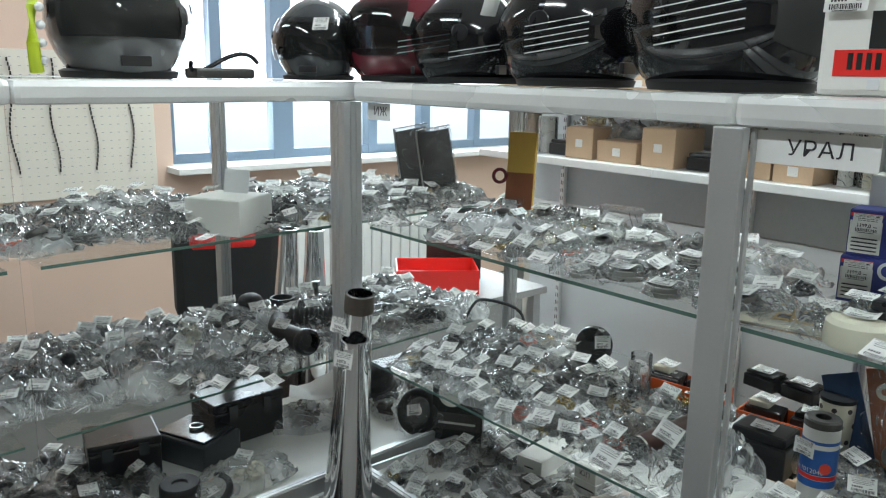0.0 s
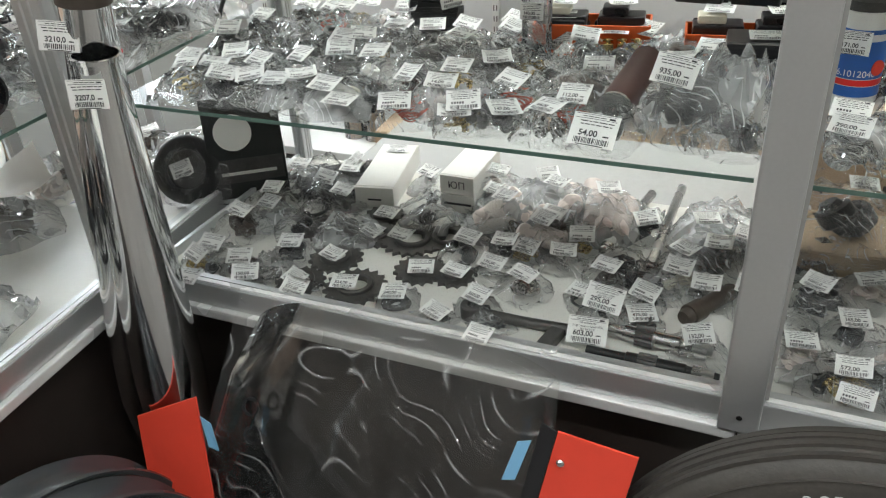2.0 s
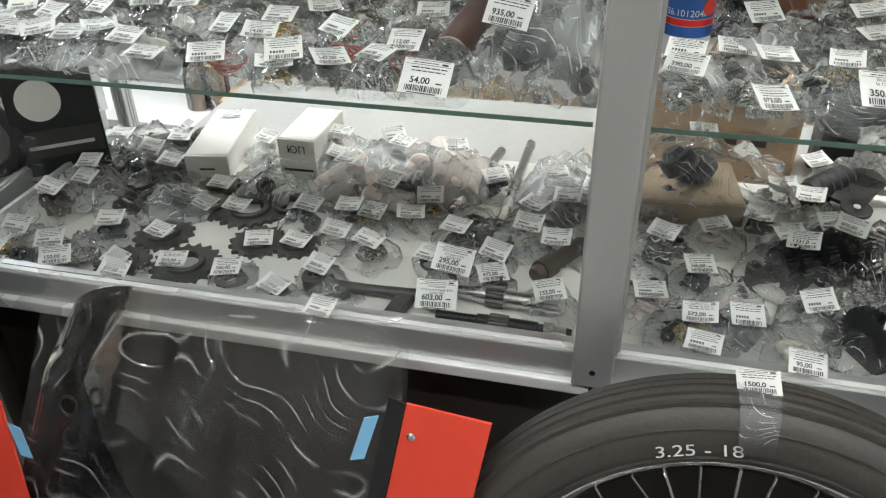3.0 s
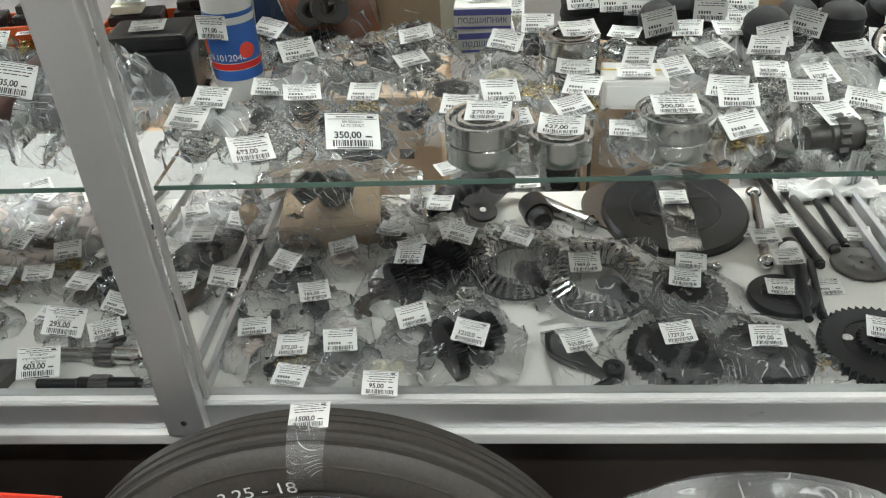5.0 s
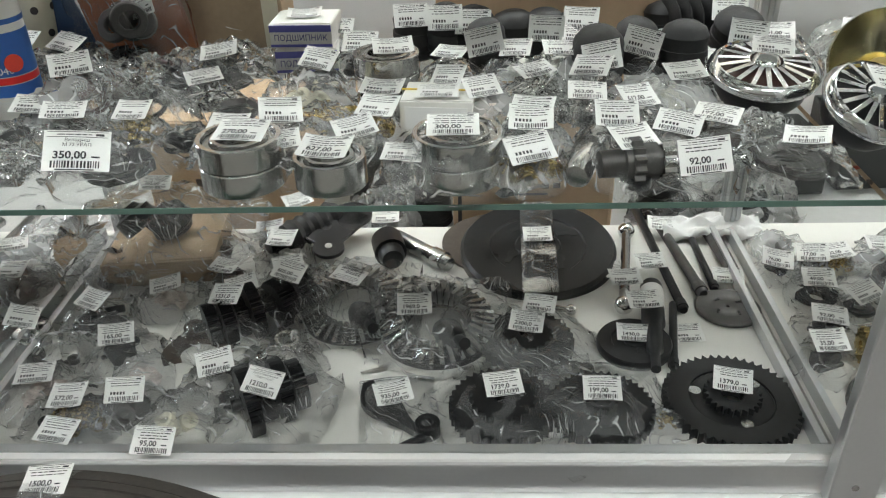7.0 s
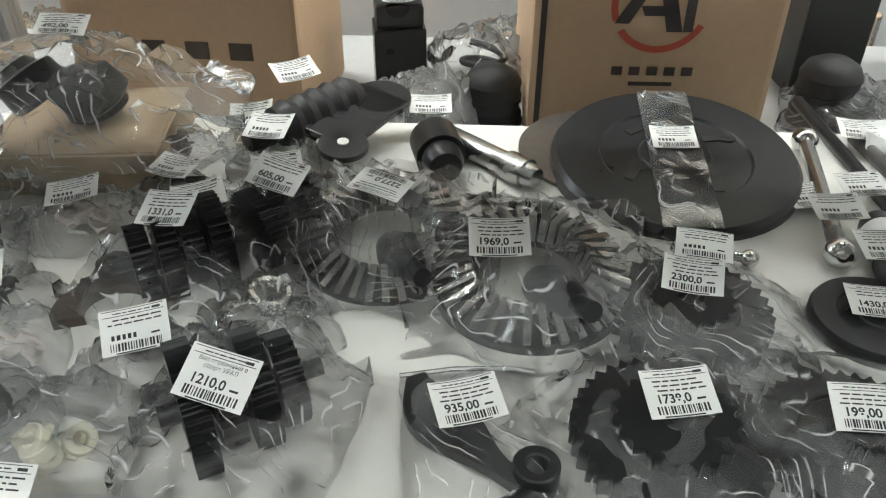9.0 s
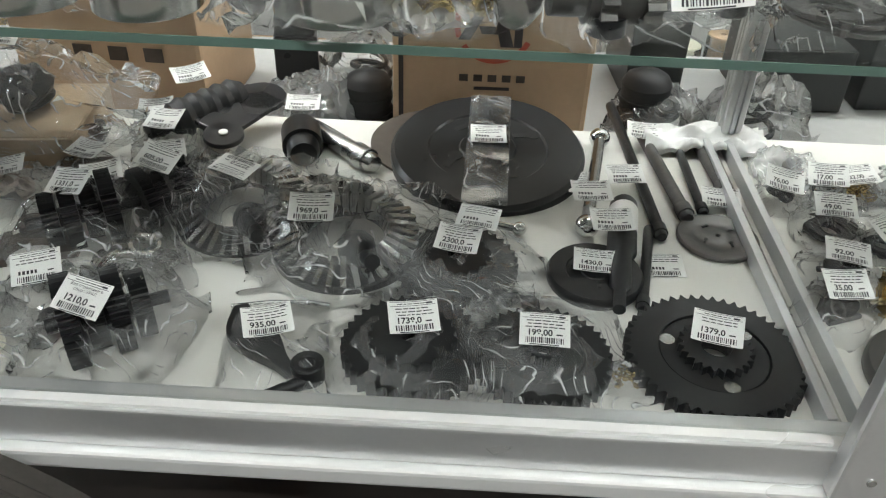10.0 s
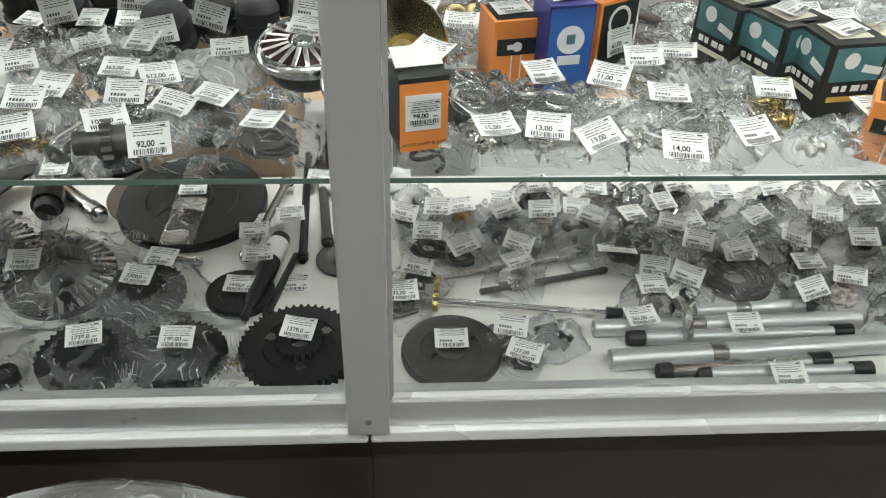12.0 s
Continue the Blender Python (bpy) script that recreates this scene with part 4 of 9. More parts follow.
def ball_rod(a, b, z, r, mat):
    t, ln = lying("ball_end_rod", a, b, z, r, "steel push rod with rounded ball end", "rod")
    turned(t, "shank", [(0, -ln / 2), (r * 0.55, -ln / 2), (r * 0.55, ln / 2 - r), (0, ln / 2 - r)], mat)
    turned(t, "ball", [(0.001, -r)] + [(r * math.cos(k), r * math.sin(k)) for k in np.linspace(-1.4, 1.4, 10)] + [(0.001, r)], BEARING, ln / 2 - r)
    turned(t, "ball", [(0.001, -r)] + [(r * math.cos(k), r * math.sin(k)) for k in np.linspace(-1.4, 1.4, 10)] + [(0.001, r)], BEARING, -ln / 2 + r)


def splined_shaft(a, b, z, r, mat):
    t, ln = lying("splined_shaft", a, b, z, r * 1.3, "dark machined splined gearbox shaft", "shaft")
    turned(t, "shank", [(0, -ln / 2), (r * 0.7, -ln / 2), (r * 0.75, -ln * 0.2), (r, -ln * 0.19), (r, ln * 0.25), (r * 0.8, ln * 0.26), (r * 0.8, ln / 2 - 0.01), (r * 0.6, ln / 2), (0, ln / 2)], mat)
    bm = bmesh.new()
    toothed(bm, r * 1.3, 14, r * 0.22, ln * 0.14, r * 0.9, put(-ln * 0.1, 0, 0, 0, 90))
    part("pinion_teeth", bm, IRON, t)
    bm = bmesh.new()
    toothed(bm, r * 1.1, 12, r * 0.16, ln * 0.16, r * 0.7, put(ln * 0.3, 0, 0, 0, 90))
    part("spline", bm, STEEL, t)


def shift_fork(a, b, z, r, mat):
    t, ln = lying("kick_lever", a, b, z, r, "dark forged lever with a round pivot boss", "lever")
    turned(t, "arm", [(0, -ln / 2), (r, -ln / 2), (r * 0.8, 0), (r, ln / 2), (0, ln / 2)], mat)
    bm = bmesh.new()
    washer(bm, r * 1.8, r * 0.7, r * 2.4, put(-ln / 2, 0, -r * 0.9), 20)
    part("boss", bm, mat, t, smooth=30)
    bm = bmesh.new()
    bm_box(bm, ln * 0.36, -0.02, 0, 0.02, 0.05, 0.014, rot(0, 0, -12))
    bm_box(bm, ln * 0.36, -0.045, -0.001, 0.045, 0.012, 0.012, rot(0, 0, -12))
    part("fork", bm, mat, t, bevel=0.002)


def shock_rod(a, b, z, r, mat):
    t, ln = lying("damper_insert", a, b, z, r, "dark oily damper insert with wrapped paper tag", "damper")
    turned(t, "body", [(0, -ln / 2), (r * 0.9, -ln / 2), (r, -ln / 2 + 0.004), (r, 0), (r * 0.7, 0.006), (r * 0.7, ln * 0.3), (r * 0.4, ln * 0.34), (r * 0.4, ln / 2), (0, ln / 2)], mat)
    turned(t, "paper_band", [(r * 1.02, -0.02), (r * 1.05, -0.02), (r * 1.05, 0.02), (r * 1.02, 0.02)], PAPER, -ln * 0.3, "white paper band")


def fork_tube(a, b, z, r, mat):
    t, ln = lying("fork_tube", a, b, z, r, "bright steel fork tube lying among others", "tube")
    tag = tagged(t, group="fork tubes on the white board")
    turned(t, "tube", [(r * 0.8, -ln / 2 + 0.004), (r * 0.8, -ln / 2), (r * 0.96, -ln / 2), (r, -ln / 2 + 0.002), (r, ln / 2 - 0.002), (r * 0.96, ln / 2), (0, ln / 2)], mat)
    turned(t, "stepped_end", [(r * 1.01, -0.01), (r * 1.08, -0.008), (r * 1.08, 0.008), (r * 1.01, 0.01)], STEEL, -ln * 0.12)


def damper_tube(a, b, z, r, mat):
    t, ln = lying("damper_tube", a, b, z, r, "steel damper tube with a dark end plug", "tube")
    tagged(t, group="fork tubes on the white board")
    turned(t, "tube", [(0, -ln * 0.42), (r * 0.9, -ln * 0.42), (r * 0.9, 0), (r * 0.75, 0.001), (r * 0.75, ln / 2), (0, ln / 2)], mat)
    turned(t, "end_plug", [(0, -ln / 2), (r * 0.9, -ln / 2), (r, -ln / 2 + 0.006), (r, -ln * 0.425), (0, -ln * 0.425)], RUBBER, 0, "black rubber end plug")
    turned(t, "end_plug", [(0, -0.012), (r, -0.012), (r, 0.012), (0, 0.012)], DARK, ln / 2, "dark steel end plug")


def fuel_tap(a, b, z, r, mat):
    t, ln = lying("petrol_tap_rod", a, b, z, 0.012, "long thin double rod with a brass toothed knob", "rod")
    for k in (-1, 1):
        bm = bmesh.new()
        bm_lathe(bm, [(0, -ln / 2), (r * 0.7, -ln / 2), (r * 0.7, ln / 2), (0, ln / 2)], 10, put(0, k * r, 0, 0, 90))
        part("wire", bm, mat, t, smooth=40)
    bm = bmesh.new()
    toothed(bm, 0.022, 14, 0.003, 0.006, 0.006, put(-ln / 2 + 0.01, 0, 0.01, 0, 90))
    part("knob", bm, BRASS, t)
    turned(t, "nut", [(0, -0.01), (0.009, -0.01), (0.009, 0.01), (0, 0.01)], DARK, ln / 2, seg=6)


def grip_tube(a, b, z, r, mat):
    t, ln = lying("brown_tube", a, b, z, r, "dark brown hollow tube with bright rim", "tube")
    turned(t, "tube", [(r * 0.8, -ln / 2 + 0.01), (r * 0.8, -ln / 2), (r, -ln / 2), (r, ln / 2), (r * 0.8, ln / 2), (r * 0.8, ln / 2 - 0.01)], mat)
    turned(t, "rim", [(r * 0.85, -0.002), (r * 1.05, -0.002), (r * 1.05, 0.003), (r * 0.85, 0.003)], BEARING, ln / 2)
    turned(t, "rim", [(r * 0.85, -0.002), (r * 1.05, -0.002), (r * 1.05, 0.003), (r * 0.85, 0.003)], BEARING, -ln / 2)


def clear_jar(x, y, z):
    t = root("clear_jar", pose(x, y, z + 0.0005), "clear plastic tube jar with a paper label", "jar")
    bm = bmesh.new()
    bm_lathe(bm, [(0, 0), (0.021, 0), (0.022, 0.002), (0.022, 0.1), (0.0205, 0.1), (0.0205, 0.003), (0, 0.003)], 28)
    part("jar", bm, FILM, t, "clear plastic", 40)
    bm = bmesh.new()
    bm_lathe(bm, [(0, 0.004), (0.019, 0.004), (0.019, 0.02), (0, 0.024)], 20)
    part("contents", bm, STEEL, t, smooth=40)
    add_tag(t, pose(0, -0.026, 0.078, 86, 0, 0), "140,00", (), 0.85)


def cable_loop(x, y, z):
    t = root("brake_cable", pose(x, y, z + 0.006, 0, 0, 20), "black sheathed control cable standing in a loop", "cable")
    bm = bmesh.new()
    bm_tube(bm, [(0.085 * math.cos(a), 0.02 * math.sin(3 * a), 0.075 * math.sin(a)) for a in np.linspace(0, 3.14, 20)], 0.0042, 8)
    part("sheath", bm, RUBBER, t, smooth=60)
    for k in (-1, 1):
        bm = bmesh.new()
        bm_cyl(bm, 0.0055, 0.0055, 0.022, put(k * 0.085, 0, 0.006), 12)
        part("ferrule", bm, STEEL, t, smooth=40)


def long_white_box(x, y, z, w, d, h, turn):
    c = carton("white_box", x, y, z, w, d, h, turn, WBOX, "long plain white carton lying on the board")
    face_mark(c, "small_print", INK, 0, h * 0.45, w * 0.35, 0.003, d)
    top_tag(c, 0, d * 0.35, h, "", 5)


def stacked_white_boxes(x, y, z, w, d, h):
    for k in range(2):
        c = carton("white_box", x + 0.003 * k, y, z + k * (h + 0.0015), w, d, h, 2 - 3 * k, WBOX, "small white carton with handwritten word on its end")
        if k:
            face_text(c, "ЮП", h * 0.55, INK, 0, h * 0.5, d)
        else:
            face_mark(c, "scribble", INK, 0, h * 0.5, w * 0.8, 0.004, d)


def ring_plate(x, y, z, r):
    t = root("brake_drum_ring", pose(x, y, z + 0.0005), "flat black ring in clear film with tags", "ring")
    bm = bmesh.new()
    washer(bm, r, r * 0.72, 0.016, Matrix(), 44)
    part("ring", bm, RUBBER, t, smooth=30)
    bm = bmesh.new()
    washer(bm, r * 0.7, r * 0.3, 0.006, put(0, 0, 0.001), 36)
    part("inner_plate", bm, IRON, t, smooth=30)
    part("bag", BAGS[3][0], FILM, t, "clear crumpled film", m=Matrix.Diagonal((r * 2.2, r * 2.1, 0.026, 1)))
    add_tag(t, pose(r * 0.1, r * 0.4, 0.032, 18, 0, 3))


def wrapped_ring(x, y, z):
    t = root("wrapped_ring", pose(x, y, z + 0.062, 62, 0, 18), "black toothed ring standing in crumpled clear film", "ring")
    bm = bmesh.new()
    bm_lathe(bm, [(0.05 + 0.014 * math.cos(k), 0.016 * math.sin(k)) for k in np.linspace(0, 2 * math.pi, 13)[:-1]], 40, None, True)
    part("ring", bm, RUBBER, t, smooth=60)
    bm = bmesh.new()
    washer(bm, 0.036, 0.012, 0.008, put(0, 0, -0.004), 30)
    part("disc", bm, IRON, t, smooth=30)
    part("bag", BAGS[5][0], FILM, t, "clear crumpled film", m=pose(0, 0, -0.018) @ Matrix.Diagonal((0.15, 0.14, 0.045, 1)))
    add_tag(t, pose(0.0, 0.0, 0.026, 0, 0, 20))


def black_flat_box(x, y, z):
    t = root("black_parts_box", pose(x, y, z + 0.0005, -6, 0, 36), "flat black carton standing upright with pale oval print", "box")
    block("body", -0.068, 0.068, -0.012, 0.012, 0, 0.19, BLACKCARD, parent=t, bevel=0.001)
    bm = bmesh.new()
    bm_lathe(bm, [(0, 0), (0.034, 0), (0.034, 0.0006), (0, 0.0006)], 30, put(-0.018, -0.0124, 0.125, 90))
    part("oval_print", bm, WBOX, t)
    block("stripe", -0.064, 0.064, -0.0132, -0.0124, 0.03, 0.075, IRON, parent=t)
    block("small_print", -0.05, 0.05, -0.0138, -0.0133, 0.045, 0.051, WBOX, parent=t)


def round_pad(x, y, z, r):
    t = root("round_reflector", pose(x, y, z + r + 0.001, 72, 0, 8), "black round knurled cap standing on edge", "cap")
    bm = bmesh.new()
    bm_lathe(bm, [(0, 0.006), (r * 0.9, 0.01), (r, 0.004), (r, -0.012), (0, -0.012)], 40)
    part("cap", bm, PLASTIC, t, smooth=40)
    for k in range(9):
        bm = bmesh.new()
        bm_box(bm, 0, (k - 4) * r * 0.19, 0.0095, 1.7 * math.sqrt(max(0.05, 1 - (abs(k - 4) * 0.19) ** 2)) * r, 0.0016, 0.003)
        part("rib", bm, PLASTIC, t)
    add_tag(t, pose(r * 0.7, r * 0.3, 0.016, 0, 0, 14), "")


def relay_box(x, y, z, w, d, h, turn_, price):
    t = root("regulator_box", pose(x, y, z + 0.0005, 0, 0, turn_), "black ribbed electrical regulator box with price tag", "regulator")
    block("body", -w / 2, w / 2, -d / 2, d / 2, 0, h * 0.75, PLASTIC, parent=t, bevel=0.003)
    block("cover", -w * 0.46, w * 0.46, -d * 0.46, d * 0.46, h * 0.752, h, PLASTIC, parent=t, bevel=0.006)
    for k in (-1, 1):
        block("foot", k * w * 0.5 - 0.006, k * w * 0.5 + 0.006, -0.008, 0.008, 0.0, 0.004, DARK, parent=t)
    add_tag(t, pose(0, -0.1 * d, h + 0.004, 6, 0, 4), "")
    if price:
        add_tag(t, pose(0, -d / 2 - 0.006, h * 0.45, 62, 0, -20), price)


def contact_block(x, y, z):
    t = root("ignition_block", pose(x, y, z + 0.0005, 0, 0, 14), "brass and brown terminal block with a price tag", "terminal block")
    block("base", -0.042, 0.042, -0.028, 0.028, 0, 0.012, CARDDARK, parent=t, bevel=0.002)
    for i in range(4):
        for j in range(2):
            bm = bmesh.new()
            bm_box(bm, -0.03 + i * 0.02, -0.013 + j * 0.026, 0.02, 0.015, 0.017, 0.015)
            bm_cyl(bm, 0.004, 0.004, 0.006, put(-0.03 + i * 0.02, -0.013 + j * 0.026, 0.03), 10)
            part("terminal", bm, BRASS, t, "brass terminal", bevel=0.0015)
    add_tag(t, pose(0, 0.012, 0.04, 12, 0, -8), "")


def orange_case(x, y, z):
    t = root("orange_tray", pose(x, y, z + 0.0005, 0, 0, 8), "orange plastic tray holding black parts", "tray")
    block("bottom", -0.085, 0.085, -0.03, 0.03, 0, 0.004, ORANGE, parent=t, bevel=0.001)
    block("front", -0.085, 0.085, -0.034, -0.0305, 0, 0.045, ORANGE, parent=t, bevel=0.001)
    block("back", -0.085, 0.085, 0.0305, 0.034, 0, 0.045, ORANGE, parent=t, bevel=0.001)
    for k in (-1, 1):
        block("side", k * 0.0835 - 0.0015, k * 0.0835 + 0.0015, -0.03, 0.03, 0.0045, 0.045, ORANGE, parent=t)
    for k in (-1, 1):
        p = root("coil_part", pose(x + k * 0.042 * 0.99, y + k * 0.006, z + 0.005, 0, 0, 8), "black moulded ignition part in an orange tray", "ignition part")
        block("body", -0.034, 0.034, -0.022, 0.022, 0, 0.05, PLASTIC, parent=p, bevel=0.004)
        block("cap", -0.028, 0.01, -0.017, 0.017, 0.0505, 0.062, PLASTIC if k > 0 else IVORY, parent=p, bevel=0.003)
        add_tag(p, pose(0, 0, 0.068, 8, 0, 10 * k), "")


def banded_white_box(x, y, z):
    c = carton("banded_box", x, y, z, 0.07, 0.055, 0.032, -6, WBOX, "white carton with a rubber band and printed label")
    block("rubber_band", -0.0365, 0.0365, -0.002, 0.0, 0.0345, 0.0355, YPLAST, parent=c)
    top_tag(c, 0, -0.012, 0.034, "", 2, 4)
    face_mark(c, "end_label", PAPER, 0, 0.016, 0.06, 0.022, 0.055)


def bearing_boxes(x, y, z):
    for k in range(2):
        c = carton("bearing_box", x - 0.002 * k, y + 0.004 * k, z + k * 0.0285, 0.072, 0.065, 0.027, 3 - 5 * k, WBOX, "violet and white bearing carton with printed word")
        face_mark(c, "violet_band", VIOLET, 0, 0.0225, 0.0715, 0.0075, 0.065)
        face_mark(c, "violet_line", VIOLET, 0, 0.003, 0.0715, 0.003, 0.065)
        face_text(c, "ПОДШИПНИК", 0.0095, NAVY, 0, 0.012, 0.065, 0.95, 0.0015)
        if k:
            top_tag(c, 0, 0, 0.027, "", 8)


def filter_can(x, y, z):
    r, h = 0.0275, 0.122
    t = root("oil_filter_can", pose(x, y, z + 0.0005, 0, 0, 0), "blue and white printed oil filter can with grey lid", "can")
    bm = bmesh.new()
    bm_lathe(bm, [(0, 0), (r * 0.94, 0), (r, 0.003), (r, h), (0, h)], 36)
    part("body", bm, WBOX, t, smooth=40)
    for a, b, mat, nm in ((0.026, 0.038, BLUE, "blue_band"), (0.039, 0.046, RED, "red_band"), (0.047, 0.09, BLUE, "blue_band"), (0.098, 0.103, BLUE, "blue_line")):
        bm = bmesh.new()
        bm_lathe(bm, [(r + 0.0002, a), (r + 0.0006, a), (r + 0.0006, b), (r + 0.0002, b)], 36, None, True)
        part(nm, bm, mat, t, smooth=40)
    bm = bmesh.new()
    bm_lathe(bm, [(0.01, h + 0.0005), (r * 1.01, h + 0.0005), (r * 1.01, h + 0.011), (r * 0.9, h + 0.014), (0.012, h + 0.014), (0.01, h + 0.003)], 36, None, True)
    part("lid", bm, IRON, t, "grey felt lid", 40)
    bm = bmesh.new()
    bm_lathe(bm, [(0, 0), (0.009, 0), (0.009, 0.0008), (0, 0.0008)], 20, put(0.0199, -0.0201, 0.06, 90, 0, 45))
    part("round_mark", bm, CORAL, t)
    curl_text(t, "36.1012040", 0.0105, PAPER, r + 0.0009, 0.053, -8)
    add_tag(t, pose(-0.01, -r - 0.004, 0.09, 86, 0, -12), "171,00", (), 0.9)


def curl_text(parent, text, size, mat, r, z, degrees):
    """Lettering wrapped round an upright cylinder."""
    me = letters(text, size, mat).copy()
    for v in me.vertices:
        a = v.co.x / r + radians(degrees) - math.pi / 2
        v.co = Vector((r * math.cos(a), r * math.sin(a), z + v.co.y))
    return part("lettering", me, mat, parent)


def spotted_can(x, y, z):
    r, h = 0.029, 0.115
    t = root("grey_filter_can", pose(x, y, z + 0.0005), "pale grey perforated filter can with dark lid", "can")
    bm = bmesh.new()
    bm_lathe(bm, [(0, 0), (r, 0), (r, h), (0, h)], 32)
    part("body", bm, IVORY, t, smooth=40)
    for k in range(28):
        a, zz = (k % 7) * 0.9 + 0.45 * (k // 7 % 2), 0.02 + 0.028 * (k // 7)
        bm = bmesh.new()
        bm_cyl(bm, 0.0045, 0.0045, 0.001, Matrix(), 10)
        part("hole", bm, CARDDARK, t, m=rot(0, 0, math.degrees(a)) @ put(r, 0, zz, 0, 90))
    bm = bmesh.new()
    bm_lathe(bm, [(0, h + 0.0005), (r * 1.03, h + 0.0005), (r * 1.03, h + 0.007), (0, h + 0.008)], 32)
    part("lid", bm, DARK, t, "dark metal lid", 40)


CAPS = {}


def rubber_cap(x, y, z, r, h, tag, lean, turn_):
    t = root("rubber_boot", pose(x, y, z + 0.001 + r * abs(math.sin(radians(lean))), lean, 0, turn_), "black rubber boot among other boots on the shelf", "rubber boot", "black rubber boots")
    if "cap" not in CAPS:
        bm = bmesh.new()
        bm_lathe(bm, [(0.78, 0.02), (0.8, 0), (1, 0), (1.02, 0.05), (0.9, 0.12), (0.98, 0.2), (0.88, 0.28), (0.9, 0.7), (0.93, 0.8), (0.78, 0.95), (0.45, 1.05), (0, 1.08)], 28)
        CAPS["cap"] = finish(bm, "boot", RUBBER, 50)
        bm = bmesh.new()
        bm_lathe(bm, [(0.9, 0.45), (0.95, 0.45), (0.95, 0.55), (0.9, 0.55)], 28, None, True)
        CAPS["band"] = finish(bm, "rib", RUBBER, 50)
    part("boot", CAPS["cap"], RUBBER, t, m=Matrix.Diagonal((r, r, h, 1)))
    part("rib", CAPS["band"], RUBBER, t, m=Matrix.Diagonal((r, r, h, 1)))
    if tag:
        add_tag(t, pose(0, 0, 0, 0, 0, -turn_) @ pose(0, -r * 0.98, h * 1.0, 46, 0, rng.uniform(-15, 15)), "")


def knotted_bag(x, y, z):
    t = root("knotted_bag", pose(x, y, z + 0.02) @ Matrix.Scale(0.8, 4), "milky plastic bag tied in a knot on top", "plastic bag")
    bm = bmesh.new()
    prof = [(0.0, 0.0), (0.05, 0.002), (0.07, 0.02), (0.066, 0.045), (0.042, 0.075), (0.022, 0.1), (0.01, 0.125), (0.007, 0.14), (0.016, 0.152), (0.034, 0.166), (0.045, 0.172)]
    bm_lathe(bm, prof, 36)
    for v in bm.verts:
        a = math.atan2(v.co.y, v.co.x)
        k = 1 + 0.22 * abs(math.sin(a * 5.5 + v.co.z * 14)) * min(1, v.co.z * 14) + 0.2 * noise.noise(v.co * 25)
        v.co.x *= 1.25 * k
        v.co.y *= 0.8 * k
    bmesh.ops.delete(bm, geom=[f for f in bm.faces if all(v.co.z > 0.17 for v in f.verts) and len(f.verts) > 5], context="FACES")
    part("sack", bm, MILKY, t, "milky pleated film", 40)
    part("tubes", inside("nylon", 1), IVORY, t, m=Matrix.Diagonal((0.14, 0.09, 0.09, 1)))


def bellows(x, y, z):
    t = root("fork_bellows", pose(x, y, z + 0.034, 0, 90, 12), "black ribbed rubber bellows lying on its side", "bellows")
    for k in range(7):
        bm = bmesh.new()
        bm_lathe(bm, [(0.022, 0), (0.032, 0.007), (0.022, 0.014), (0.019, 0.014), (0.028, 0.007), (0.019, 0)], 28, put(0, 0, -0.05 + k * 0.0142), True)
        part("fold", bm, RUBBER, t, smooth=60)


def vented_rim(x, y, z, r, lean, style):
    t = root("horn_grille", pose(x, y, z + 0.03, lean, 0, 20 * style), "chrome domed horn grille with radial slots", "grille")
    bm = bmesh.new()
    bm_lathe(bm, [(r, 0.0), (r * 1.02, 0.003), (r, 0.007), (r * 0.9, 0.012), (r * 0.86, 0.013), (r * 0.84, 0.011), (r * 0.95, 0.004)], 44, None, True)
    part("rim", bm, CHROME, t, smooth=50)
    bm = bmesh.new()
    bm_lathe(bm, [(0, 0.013), (r * 0.84, 0.006), (r * 0.84, 0.004), (0, 0.009)], 36)
    part("backing", bm, BROWNHOSE if not style else DARK, t, smooth=50)
    for k in range(18):
        bm = bmesh.new()
        bm_box(bm, r * 0.56, 0, 0.0165, r * 0.62, r * 0.095, 0.002, rot(0, 0, 20 * k) @ put(0, 0, 0, 0, 8))
        part("slat", bm, CHROME, t, bevel=0.0006)
    bm = bmesh.new()
    bm_lathe(bm, [(0, 0.021), (r * 0.2, 0.019), (r * 0.26, 0.014), (0, 0.012)], 24)
    part("boss", bm, CHROME, t, smooth=50)
    bm = bmesh.new()
    bm_lathe(bm, [(0, -0.028), (r * 0.7, -0.028), (r * 0.82, -0.018), (r * 0.86, -0.001), (0, -0.001)], 32)
    part("horn_body", bm, PLASTIC, t, "black horn body", 40)
    add_tag(t, pose(0.005, 0.005, 0.028, 10 - lean * 0.5, 0, -15), "")


def reflector(x, y, z, r):
    t = root("headlamp_reflector", pose(x, y, z + r * 0.98, 55, 0, -14), "gold lacquered headlamp reflector bowl", "reflector")
    bm = bmesh.new()
    bm_lathe(bm, [(r, 0.004), (r * 1.03, 0), (r, -0.004), (r * 0.9, -0.01), (r * 0.6, -0.026), (r * 0.22, -0.036), (r * 0.2, -0.034), (r * 0.58, -0.022), (r * 0.88, -0.006)], 48, None, True)
    part("bowl", bm, GOLDM, t, smooth=60)
    bm = bmesh.new()
    bm_lathe(bm, [(0.006, -0.034), (0.012, -0.032), (0.013, -0.024), (0.006, -0.022)], 24, None, True)
    part("bulb_seat", bm, BRASS, t, smooth=40)


